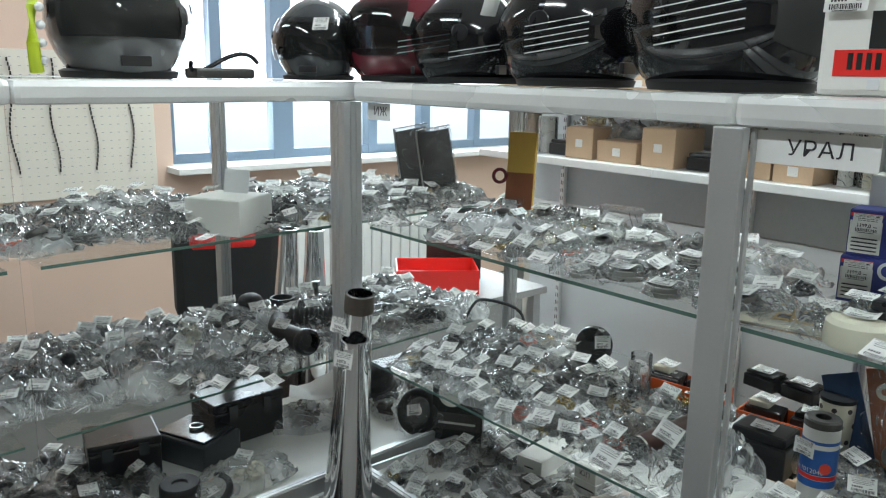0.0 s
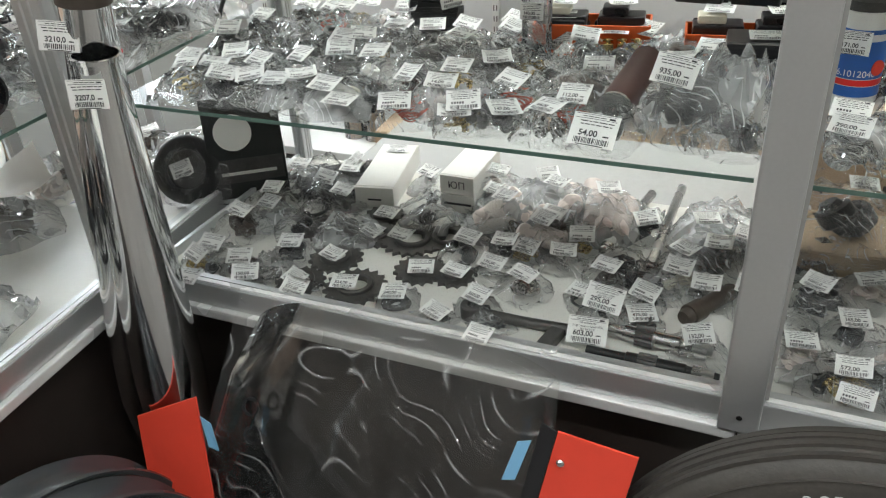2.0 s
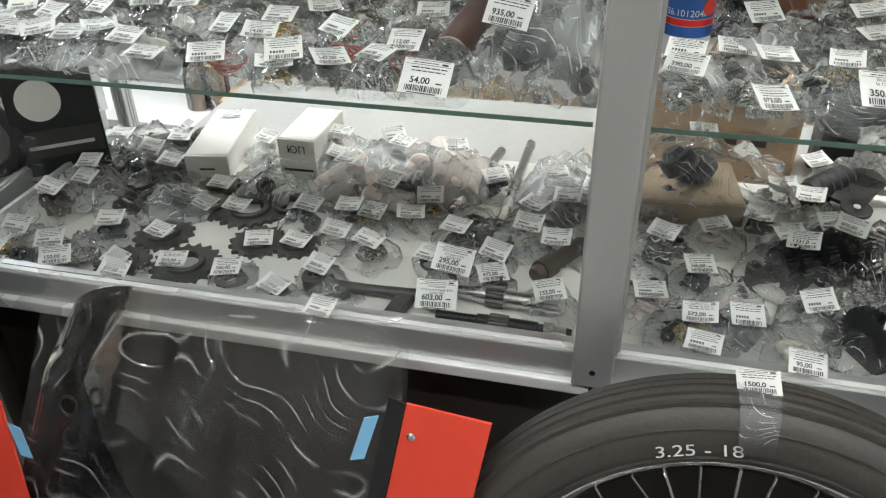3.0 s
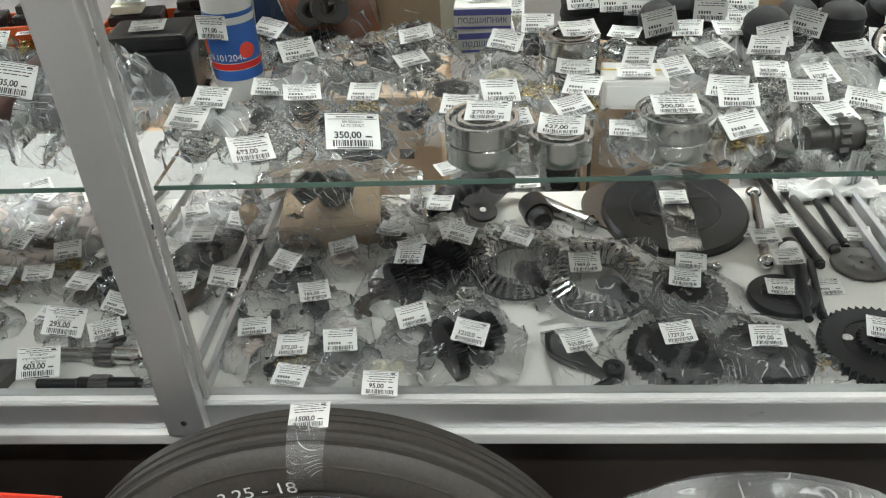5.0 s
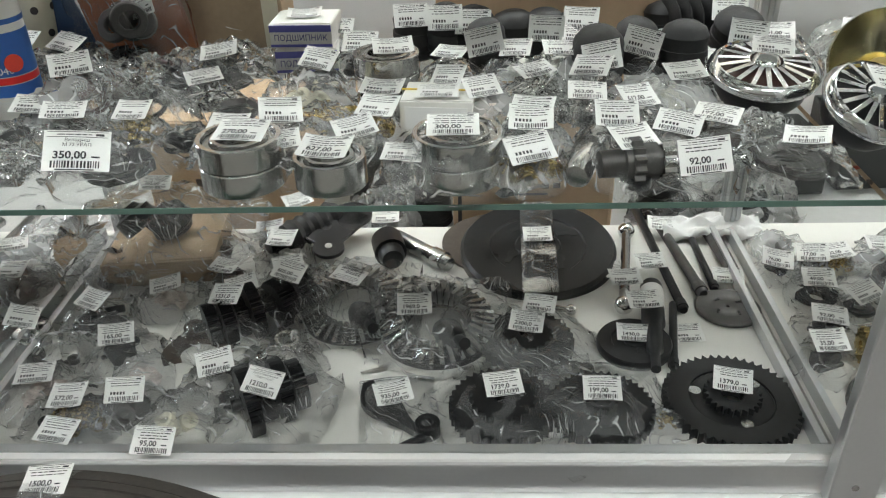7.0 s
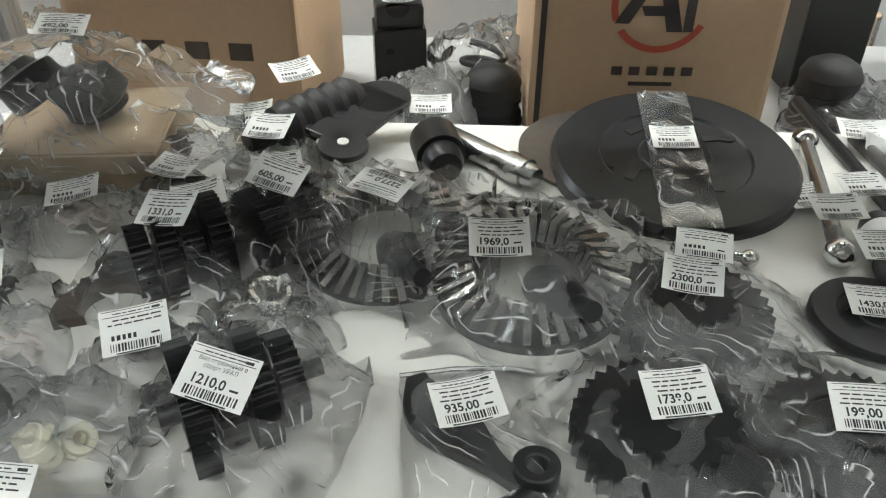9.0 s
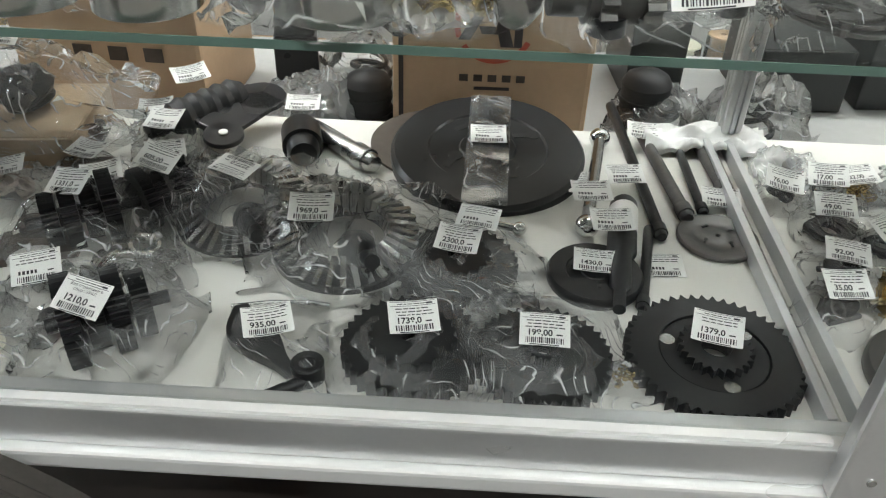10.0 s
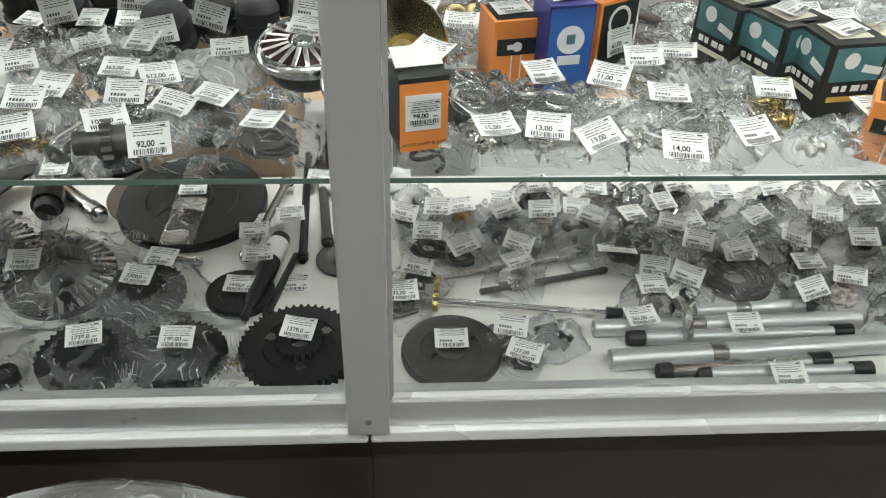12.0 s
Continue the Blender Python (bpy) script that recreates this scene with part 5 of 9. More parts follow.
def part_pack(x, y, z):
    t = root("parts_pack", pose(x, y, z + 0.0005, -14, -16, 8), "brown and yellow printed parts pack under clear film", "pack")
    block("card", -0.055, 0.055, -0.008, 0.008, 0.0, 0.2, BROWNPRINT, parent=t, bevel=0.001)
    block("yellow_field", -0.005, 0.053, -0.0092, -0.0083, 0.075, 0.195, YELLOW, parent=t)
    block("red_field", -0.052, -0.007, -0.0092, -0.0083, 0.11, 0.185, BROWNPRINT, parent=t)
    bm = bmesh.new()
    washer(bm, 0.014, 0.006, 0.001, put(-0.028, -0.0093, 0.16, 90), 20)
    part("round_mark", bm, IVORY, t)
    part("parts", inside("rings", 2), IRON, t, m=pose(0, -0.012, 0.05, 90) @ Matrix.Scale(0.07, 4))
    part("bag", BAGS[2][0], FILM, t, "clear film", m=pose(0, -0.005, 0.1, 90) @ Matrix.Diagonal((0.13, 0.21, 0.03, 1)))
    add_tag(t, pose(0.02, -0.036, 0.07, 80, 0, -20), "")
    s = root("blue_card", pose(x - 0.085, y - 0.01, z + 0.0005, -10, -20, 10), "dark blue card strip leaning on the shelf", "card")
    block("card", -0.03, 0.03, -0.002, 0.002, 0, 0.17, DARKBLUE, parent=s)


def kraft_box(x, y, z):
    c = carton("kraft_carton", x, y, z, 0.15, 0.05, 0.125, -4, KRAFT, "plain brown cardboard carton behind the goods")
    block("packing_tape", 0.05, 0.07, -0.0262, -0.0255, 0.002, 0.12, IVORY, parent=c)


def bulb_box_open(x, y, z, w, h, a):
    c = root("bulb_carton", pose(x, y, z + 0.0005, 0, 0, a), "orange and black bulb carton with torn open flap", "box", "bulb cartons")
    block("body", -w / 2, w / 2, -w / 2, w / 2, 0, h, BLACKCARD, parent=c, bevel=0.0008)
    block("orange_front", -w / 2 + 0.0005, w / 2 - 0.0005, -w / 2 - 0.001, -w / 2 - 0.0002, 0.0005, h * 0.93, ORANGEBOX, parent=c)
    block("black_strip", -w / 2, w / 2, -w / 2 - 0.0012, -w / 2 - 0.0003, h * 0.935, h, BLACKCARD, parent=c)
    bm = bmesh.new()
    bm_box(bm, 0, w * 0.25, 0, w * 0.96, w * 0.6, 0.0008)
    part("flap", bm, WBOX, c, "pale inside of the flap", m=pose(0, -w * 0.1, h + 0.004, 18))
    block("price_label", -w * 0.38, w * 0.34, -w / 2 - 0.0022, -w / 2 - 0.0013, h * 0.3, h * 0.78, PAPER, parent=c)
    part("print", print_mesh("89,00", (), 0.0, 1), INK, c, m=pose(0, -w / 2 - 0.0026, h * 0.54, 90) @ Matrix.Scale(0.9, 4))
    face_text(c, "AUTO LAMP BULBS", w * 0.105, BLACKCARD, 0, h * 0.1, w, 1.0, 0.0016)


def bulb_box_orange(x, y, z, w, h, a):
    c = root("bulb_carton", pose(x, y, z + 0.0005, 0, 0, a), "orange and black printed bulb carton", "box", "bulb cartons")
    block("body", -w / 2, w / 2, -w / 2, w / 2, 0, h, ORANGEBOX, parent=c, bevel=0.0008)
    block("black_field", -w * 0.42, w * 0.42, -w / 2 - 0.001, -w / 2 - 0.0002, h * 0.5, h * 0.74, BLACKCARD, parent=c)
    block("black_field", -w * 0.42, w * 0.42, -w * 0.42, w * 0.42, h + 0.0004, h + 0.001, BLACKCARD, parent=c)
    bm = bmesh.new()
    bm_lathe(bm, [(0, 0), (w * 0.1, 0), (w * 0.1, 0.0006), (0, 0.0006)], 20, put(0.0, -w / 2 - 0.0011, h * 0.62, 90))
    bm_box(bm, -w * 0.14, -w / 2 - 0.0014, h * 0.62, w * 0.14, 0.0006, w * 0.1)
    part("bulb_picture", bm, WBOX, c)
    for k in (-1, 1):
        block("white_line", k * w * 0.1 - 0.0006, k * w * 0.1 + 0.0006, -w / 2 - 0.001, -w / 2 - 0.0002, 0.001, h * 0.49, WBOX, parent=c)
    top_tag(c, 0, 0, h + 0.001, "", 5)


def bulb_box_blue(x, y, z, w, h, a):
    c = root("bulb_carton", pose(x, y, z + 0.0005, 0, 0, a), "tall dark blue bulb carton with lamp picture", "box", "bulb cartons")
    block("body", -w / 2, w / 2, -w / 2, w / 2, 0, h, NAVY, parent=c, bevel=0.0008)
    block("front_field", -w * 0.47, w * 0.47, -w / 2 - 0.0008, -w / 2 - 0.0002, h * 0.03, h * 0.97, BLUE, parent=c)
    bm = bmesh.new()
    bm_lathe(bm, [(0, 0), (w * 0.3, 0), (w * 0.3, 0.0006), (0, 0.0006)], 28, put(0, -w / 2 - 0.001, h * 0.64, 90))
    bm_box(bm, 0, -w / 2 - 0.0014, h * 0.42, w * 0.5, 0.0006, h * 0.1)
    part("lamp_picture", bm, PANEL, c)
    block("filament_picture", -w * 0.09, w * 0.09, -w / 2 - 0.0022, -w / 2 - 0.0018, h * 0.6, h * 0.7, TEAL, parent=c)
    top_tag(c, 0, 0, h, "", 4)


def bulb_box_tall(x, y, z, w, h, a):
    c = root("bulb_carton", pose(x, y, z + 0.0005, 0, 0, a), "orange and black bulb carton with price tag", "box", "bulb cartons")
    block("body", -w / 2, w / 2, -w / 2, w / 2, 0, h, ORANGEBOX, parent=c, bevel=0.0008)
    block("black_front", -w * 0.44, w * 0.44, -w / 2 - 0.0008, -w / 2 - 0.0002, h * 0.1, h * 0.96, BLACKCARD, parent=c)
    block("white_edge", w * 0.445, w * 0.49, -w / 2 - 0.0008, -w / 2 - 0.0002, h * 0.02, h * 0.98, WBOX, parent=c)
    bm = bmesh.new()
    washer(bm, w * 0.28, w * 0.22, 0.0006, put(0, -w / 2 - 0.0009, h * 0.72, 90), 24)
    part("ring_picture", bm, WBOX, c)
    add_tag(c, pose(-w * 0.05, -w / 2 - 0.007, h * 0.48, 80, 0, 3), "61,00")


def halogen_box(x, y, z, w, h, a):
    c = root("halogen_carton", pose(x, y, z + 0.0005, 0, 0, a + 90), "black halogen bulb carton with teal picture", "box", "black halogen cartons")
    block("body", -w / 2, w / 2, -w / 2, w / 2, 0, h, BLACKCARD, parent=c, bevel=0.001)
    for k, r in ((0, 0), (1, -90)):
        side = new("printed_face")
        side.parent = c
        side.matrix_basis = rot(0, 0, r)
        block("picture", -w * 0.42, w * 0.42, -w / 2 - 0.0008, -w / 2 - 0.0002, h * 0.5, h * 0.95, TEAL, parent=side)
        bm = bmesh.new()
        bm_lathe(bm, [(0, 0), (w * 0.13, 0), (w * 0.13, 0.0005), (0, 0.0005)], 16, put(-w * 0.12, -w / 2 - 0.0009, h * 0.78, 90))
        bm_box(bm, w * 0.1, -w / 2 - 0.0012, h * 0.68, w * 0.34, 0.0005, w * 0.12, rot(0, 12, 0))
        part("bulb_shape", bm, PANEL, side)
        for j, (u, v) in enumerate(((-0.3, 0.1), (-0.15, 0.08), (0.02, 0.14), (0.2, 0.1))):
            block("logo_bar", w * u, w * (u + v), -w / 2 - 0.0009, -w / 2 - 0.0002, h * 0.36, h * 0.44, WBOX, parent=side)
        block("pale_stripe", -w * 0.35, w * 0.38, -w / 2 - 0.0009, -w / 2 - 0.0002, h * 0.22, h * 0.29, YELLOW if k == 0 else IVORY, parent=side)
    block("top_field", -w * 0.3, w * 0.3, -w * 0.3, w * 0.3, h + 0.0003, h + 0.0009, IVORY, parent=c)
    top_tag(c, 0, 0, h + 0.001, "", 20)


def flange_ring(x, y, z):
    t = root("steering_bridge", pose(x, y, z + 0.029, 0, 82, 5), "flat machined steel flange ring standing between tubes", "flange")
    bm = bmesh.new()
    washer(bm, 0.028, 0.012, 0.009, put(0, 0, -0.0045), 32)
    part("ring", bm, STEEL, t, smooth=35)
    bm = bmesh.new()
    bm_cyl(bm, 0.006, 0.006, 0.012, put(0, 0.022, 0), 12)
    part("bolt", bm, DARK, t, smooth=35)


def selector_fork(x, y, z, turn_):
    t = root("selector_fork", pose(x, y, z + 0.0005, 0, 0, turn_), "dark forged gear selector fork lying flat", "fork")
    bm = bmesh.new()
    n = 18
    for s in (1,):
        inner = [(0.022 * math.cos(k), 0.02 * math.sin(k)) for k in np.linspace(-0.5, 3.6, n)]
        outer = [(0.042 * math.cos(k), 0.034 * math.sin(k)) for k in np.linspace(-0.3, 3.4, n)]
        lo = [[bm.verts.new((px, py, 0.0)) for px, py in q] for q in (inner, outer)]
        hi = [[bm.verts.new((px, py, 0.008)) for px, py in q] for q in (inner, outer)]
        for k in range(n - 1):
            bm.faces.new((hi[0][k], hi[0][k + 1], hi[1][k + 1], hi[1][k]))
            bm.faces.new((lo[0][k + 1], lo[0][k], lo[1][k], lo[1][k + 1]))
            bm.faces.new((lo[1][k], hi[1][k], hi[1][k + 1], lo[1][k + 1]))
            bm.faces.new((lo[0][k], lo[0][k + 1], hi[0][k + 1], hi[0][k]))
        for k in (0, n - 1):
            bm.faces.new((lo[0][k], hi[0][k], hi[1][k], lo[1][k]))
    part("fork", bm, RUST, t, bevel=0.0015)
    bm = bmesh.new()
    washer(bm, 0.013, 0.007, 0.016, put(0, 0.04, 0), 20)
    part("boss", bm, RUST, t, smooth=30)


def footrest_bracket(x, y, z):
    t = root("footrest_bracket", pose(x, y, z + 0.006, 8, 0, 20), "black rubber footrest with painted mounting plate", "footrest")
    bm = bmesh.new()
    bm_lathe(bm, [(0, -0.07), (0.01, -0.07), (0.012, -0.045), (0.02, -0.04)] + [(0.02 + 0.003 * (k % 2), -0.035 + 0.008 * k) for k in range(10)] + [(0.016, 0.05), (0, 0.052)], 24, put(-0.02, 0.03, 0.026, 0, 90, 25))
    part("rubber", bm, RUBBER, t, smooth=35)
    bm = bmesh.new()
    bm_box(bm, 0.02, 0.0, 0.03, 0.09, 0.055, 0.006, rot(0, 0, 40))
    bm_cyl(bm, 0.028, 0.028, 0.006, put(0.045, 0.035, 0.03), 24)
    bm_cyl(bm, 0.022, 0.022, 0.006, put(-0.005, -0.03, 0.03), 24)
    part("plate", bm, PLASTIC, t, bevel=0.001)
    bm = bmesh.new()
    bm_cyl(bm, 0.005, 0.005, 0.0015, put(-0.005, -0.03, 0.0342), 14)
    part("hole", bm, WBOX, t)
    add_tag(t, pose(-0.03, 0.06, 0.055, 8, 0, 12), "")


def piston_rings(x, y, z, r, n):
    t = root("piston_rings", pose(x, y, z + 0.0005), "stack of grey steel rings with a price tag", "rings", "steel rings on the upper shelf")
    for k in range(n):
        bm = bmesh.new()
        washer(bm, r, r * 0.86, 0.008, put(rng.uniform(-0.002, 0.002), rng.uniform(-0.002, 0.002), k * 0.0086), 40)
        part("ring", bm, STEEL, t, smooth=35)
    add_tag(t, pose(0, -r * 0.2, n * 0.0086 + 0.004, 8, 0, rng.uniform(-20, 20)), "")


def film_packs(x, y, z):
    for k in range(2):
        t = root("booklet_pack", pose(x + k * 0.085, y - 0.01 + k * 0.012, z + 0.0005, -12, -12, 38), "dark flat pack in shiny clear film leaning upright", "pack", "upright film packs")
        block("pack", -0.045, 0.045, -0.006, 0.006, 0, 0.19, CARDDARK, parent=t, bevel=0.002)
        block("film_sleeve", -0.05, 0.05, -0.0085, 0.0085, 0.001, 0.2, FILM, "shiny clear film sleeve", parent=t, bevel=0.003)
        block("pale_edge", -0.049, -0.0455, -0.0065, 0.0065, 0.002, 0.196, WBOX, parent=t)


def amber_pack(x, y, z):
    t = root("amber_pack", pose(x, y, z + 0.0005, -8, 0, 30), "amber brown printed parts pack standing behind others", "pack")
    block("pack", -0.035, 0.035, -0.01, 0.01, 0, 0.2, YELLOW, parent=t, bevel=0.004)
    block("brown_field", -0.034, 0.034, -0.0112, -0.0104, 0.004, 0.1, BROWNPRINT, parent=t)
    bm = bmesh.new()
    washer(bm, 0.02, 0.012, 0.006, put(-0.05, -0.012, 0.09, 90), 24)
    part("ring", bm, MAROON, t, smooth=30)


def clear_tub(x, y, z, s=0.11):
    t = root("clear_tub", pose(x, y, z + 0.0005, 0, 0, 12), "clear plastic tub of small parts", "tub")
    bm = bmesh.new()
    bm_box(bm, 0, 0, s * 0.28, s, s * 0.7, s * 0.56)
    part("tub", bm, FILM, t, "clear plastic", bevel=0.012)
    part("parts", inside("bush", 1), STEEL, t, m=pose(0, 0, 0.003) @ Matrix.Scale(s * 0.6, 4))
    add_tag(t, pose(0, -s * 0.35, s * 0.3, 75, 0, 4), "")


def part_cartons(x, y, z):
    for k in range(2):
        c = carton("part_carton", x + 0.006 * k, y + 0.004 * k, z + k * 0.0725, 0.085, 0.06, 0.071, 14 - 4 * k, NAVY, "navy blue and white parts carton with price tag", 0, "stacked navy cartons")
        face_mark(c, "white_field", WBOX, -0.018, 0.03, 0.045, 0.05, 0.06)
        face_mark(c, "red_line", RED, -0.018, 0.064, 0.045, 0.005, 0.06)
        bm = bmesh.new()
        washer(bm, 0.014, 0.009, 0.0008, put(0.024, -0.0303, 0.055, 90), 24)
        part("round_mark", bm, PANEL, c)
        for j in range(4):
            face_mark(c, "small_print", INK, -0.018, 0.01 + 0.006 * j, 0.036, 0.002, 0.0622)
        add_tag(c, pose(-0.016, -0.036, 0.052, 84, 0, 0), "1188,0")
    c = carton("plain_carton", x + 0.01, y + 0.075, z, 0.1, 0.06, 0.19, 10, WBOX, "plain grey white carton behind navy cartons")


def magenta_pack(x, y, z):
    t = root("magenta_pack", pose(x, y, z + 0.0005, -22, -14, -12), "magenta blister pack leaning on the shelf", "pack")
    block("card", -0.05, 0.05, -0.003, 0.003, 0, 0.17, MAGENTA, parent=t, bevel=0.001)
    bm = bmesh.new()
    bm_box(bm, 0.005, -0.016, 0.075, 0.055, 0.024, 0.075)
    part("blister", bm, MILKY, t, bevel=0.008)
    block("header", -0.048, 0.048, -0.0042, -0.0034, 0.13, 0.165, WBOX, parent=t)


def yellow_reel(x, y, z):
    t = root("yellow_reel", pose(x, y, z + 0.03, 68, 0, -20), "yellow and black plastic reel standing on edge", "reel")
    for k in (-1, 1):
        bm = bmesh.new()
        washer(bm, 0.03, 0.01, 0.004, put(0, 0, k * 0.014), 30)
        part("flange", bm, PLASTIC, t, smooth=35)
    bm = bmesh.new()
    washer(bm, 0.026, 0.01, 0.022, put(0, 0, -0.009), 30)
    part("winding", bm, YPLAST, t, smooth=35)


def ivory_cap(x, y, z):
    t = root("ivory_cap", pose(x, y, z + 0.0005), "round ivory plastic cover with price tag", "cap")
    bm = bmesh.new()
    bm_lathe(bm, [(0, 0), (0.045, 0), (0.046, 0.004), (0.044, 0.03), (0.038, 0.036), (0, 0.037)], 40)
    part("cover", bm, IVORY, t, smooth=40)
    add_tag(t, pose(0, -0.004, 0.042, 6, 0, 8), "")


def gasket_pack(x, y, z):
    t = root("gasket_pack", pose(x, y, z + 0.001, 0, 0, 12), "flat kraft gasket sheets in film with yellow label", "gasket")
    for k in range(3):
        bm = bmesh.new()
        bm_box(bm, 0, 0, 0.001 + 0.0025 * k, 0.15, 0.095, 0.0012, rot(0, 0, 4 * k - 4))
        part("sheet", bm, IVORY if k else CARD, t)
    block("label", -0.03, 0.03, -0.018, 0.018, 0.0078, 0.0086, YELLOW, parent=t)
    block("label_print", -0.025, 0.02, -0.008, 0.01, 0.0089, 0.0093, INK, parent=t)
    part("bag", BAGS[6][0], FILM, t, "clear crumpled film", m=Matrix.Diagonal((0.16, 0.11, 0.016, 1)))


def ribbed_hose(x, y, z):
    t = root("ribbed_intake_hose", pose(x, y, z + 0.033, 0, 90, 60), "black ribbed rubber intake hose in film", "hose")
    for k in range(9):
        bm = bmesh.new()
        bm_lathe(bm, [(0.024, 0), (0.031, 0.006), (0.024, 0.012), (0.02, 0.012), (0.026, 0.006), (0.02, 0)], 26, put(0, 0, -0.06 + k * 0.0125), True)
        part("rib", bm, RUBBER, t, smooth=60)
    part("bag", BAGS[1][0], FILM, t, "clear crumpled film", m=rot(0, -90) @ put(0, 0, -0.032) @ Matrix.Diagonal((0.16, 0.09, 0.07, 1)))
    add_tag(t, rot(0, -90) @ put(0, 0, 0.042, 20, 0, 20), "")


def sleeve(x, y, z):
    t = root("rubber_sleeve", pose(x, y, z + 0.0005), "dark rubber sleeve standing open end up", "sleeve")
    bm = bmesh.new()
    bm_lathe(bm, [(0.026, 0), (0.03, 0), (0.028, 0.03), (0.033, 0.05), (0.033, 0.056), (0.028, 0.056), (0.024, 0.03)], 32, None, True)
    part("sleeve", bm, RUBBER, t, smooth=45)


def fuel_cock(x, y, z):
    t = root("petrol_cock", pose(x, y, z + 0.0005, 0, 0, 25), "small dark metal petrol cock standing upright", "petrol cock")
    turned_up = [(0.0, 0), (0.008, 0), (0.008, 0.02), (0.015, 0.022), (0.015, 0.045), (0.007, 0.048), (0.007, 0.07), (0.011, 0.072), (0.011, 0.085), (0, 0.086)]
    bm = bmesh.new()
    bm_lathe(bm, turned_up, 18)
    part("body", bm, STEEL, t, smooth=35)
    bm = bmesh.new()
    bm_cyl(bm, 0.006, 0.006, 0.05, put(0, 0, 0.034, 0, 90), 12)
    bm_box(bm, 0.03, 0, 0.034, 0.006, 0.008, 0.03)
    part("lever", bm, DARK, t, bevel=0.0008)


def white_block_box(x, y, z):
    c = carton("white_carton", x, y, z, 0.13, 0.13, 0.075, 32, WBOX, "plain creamy white square carton on glass shelf")
    k = root("price_card", pose(x - 0.01, y + 0.02, z + 0.078, -14, 0, 32), "grey white card standing on a carton", "card")
    block("card", -0.03, 0.03, -0.001, 0.001, 0, 0.05, PANEL, parent=k)


def air_filter_housing(x, y, z):
    t = root("filter_housing", pose(x, y, z + 0.0005, 0, 0, 24), "dark grey square housing with a round outlet", "housing")
    block("body", -0.085, 0.085, -0.065, 0.065, 0, 0.07, GREYGLOSS, parent=t, bevel=0.008)
    bm = bmesh.new()
    washer(bm, 0.018, 0.013, 0.012, put(0.0, 0, 0.0705), 28)
    part("outlet", bm, STEEL, t, "bare metal outlet ring", 35)
    block("lid", -0.075, 0.075, -0.055, 0.055, 0.0703, 0.0745, GREYGLOSS, parent=t, bevel=0.002)


def hand_lever(x, y, z):
    t = root("clutch_lever", pose(x, y, z + 0.008, 0, 0, -30), "curved dark clutch lever with a price tag", "lever")
    bm = bmesh.new()
    bm_tube(bm, [(0.09 * math.cos(a), 0.06 * math.sin(a), 0.004 + 0.012 * math.sin(a)) for a in np.linspace(0.2, 2.8, 16)], 0.011, 10, 0.006)
    part("arm", bm, RUBBER, t, smooth=50)
    bm = bmesh.new()
    washer(bm, 0.02, 0.008, 0.024, put(0.085, 0.005, -0.007), 24)
    part("pivot", bm, DARK, t, smooth=35)
    add_tag(t, pose(0.01, 0.02, 0.02, 20, 0, 25), "")


def black_puck(x, y, z, r, h):
    t = root("rubber_mount", pose(x, y, z + 0.0005), "thick black rubber mount lying on the glass shelf", "rubber mount")
    bm = bmesh.new()
    bm_lathe(bm, [(0, 0), (r * 0.94, 0), (r, 0.004), (r, h * 0.4), (r * 0.95, h * 0.5), (r, h * 0.6), (r, h - 0.004), (r * 0.93, h), (r * 0.4, h), (r * 0.36, h - 0.004), (0, h - 0.004)], 40)
    part("mount", bm, RUBBER, t, smooth=40)


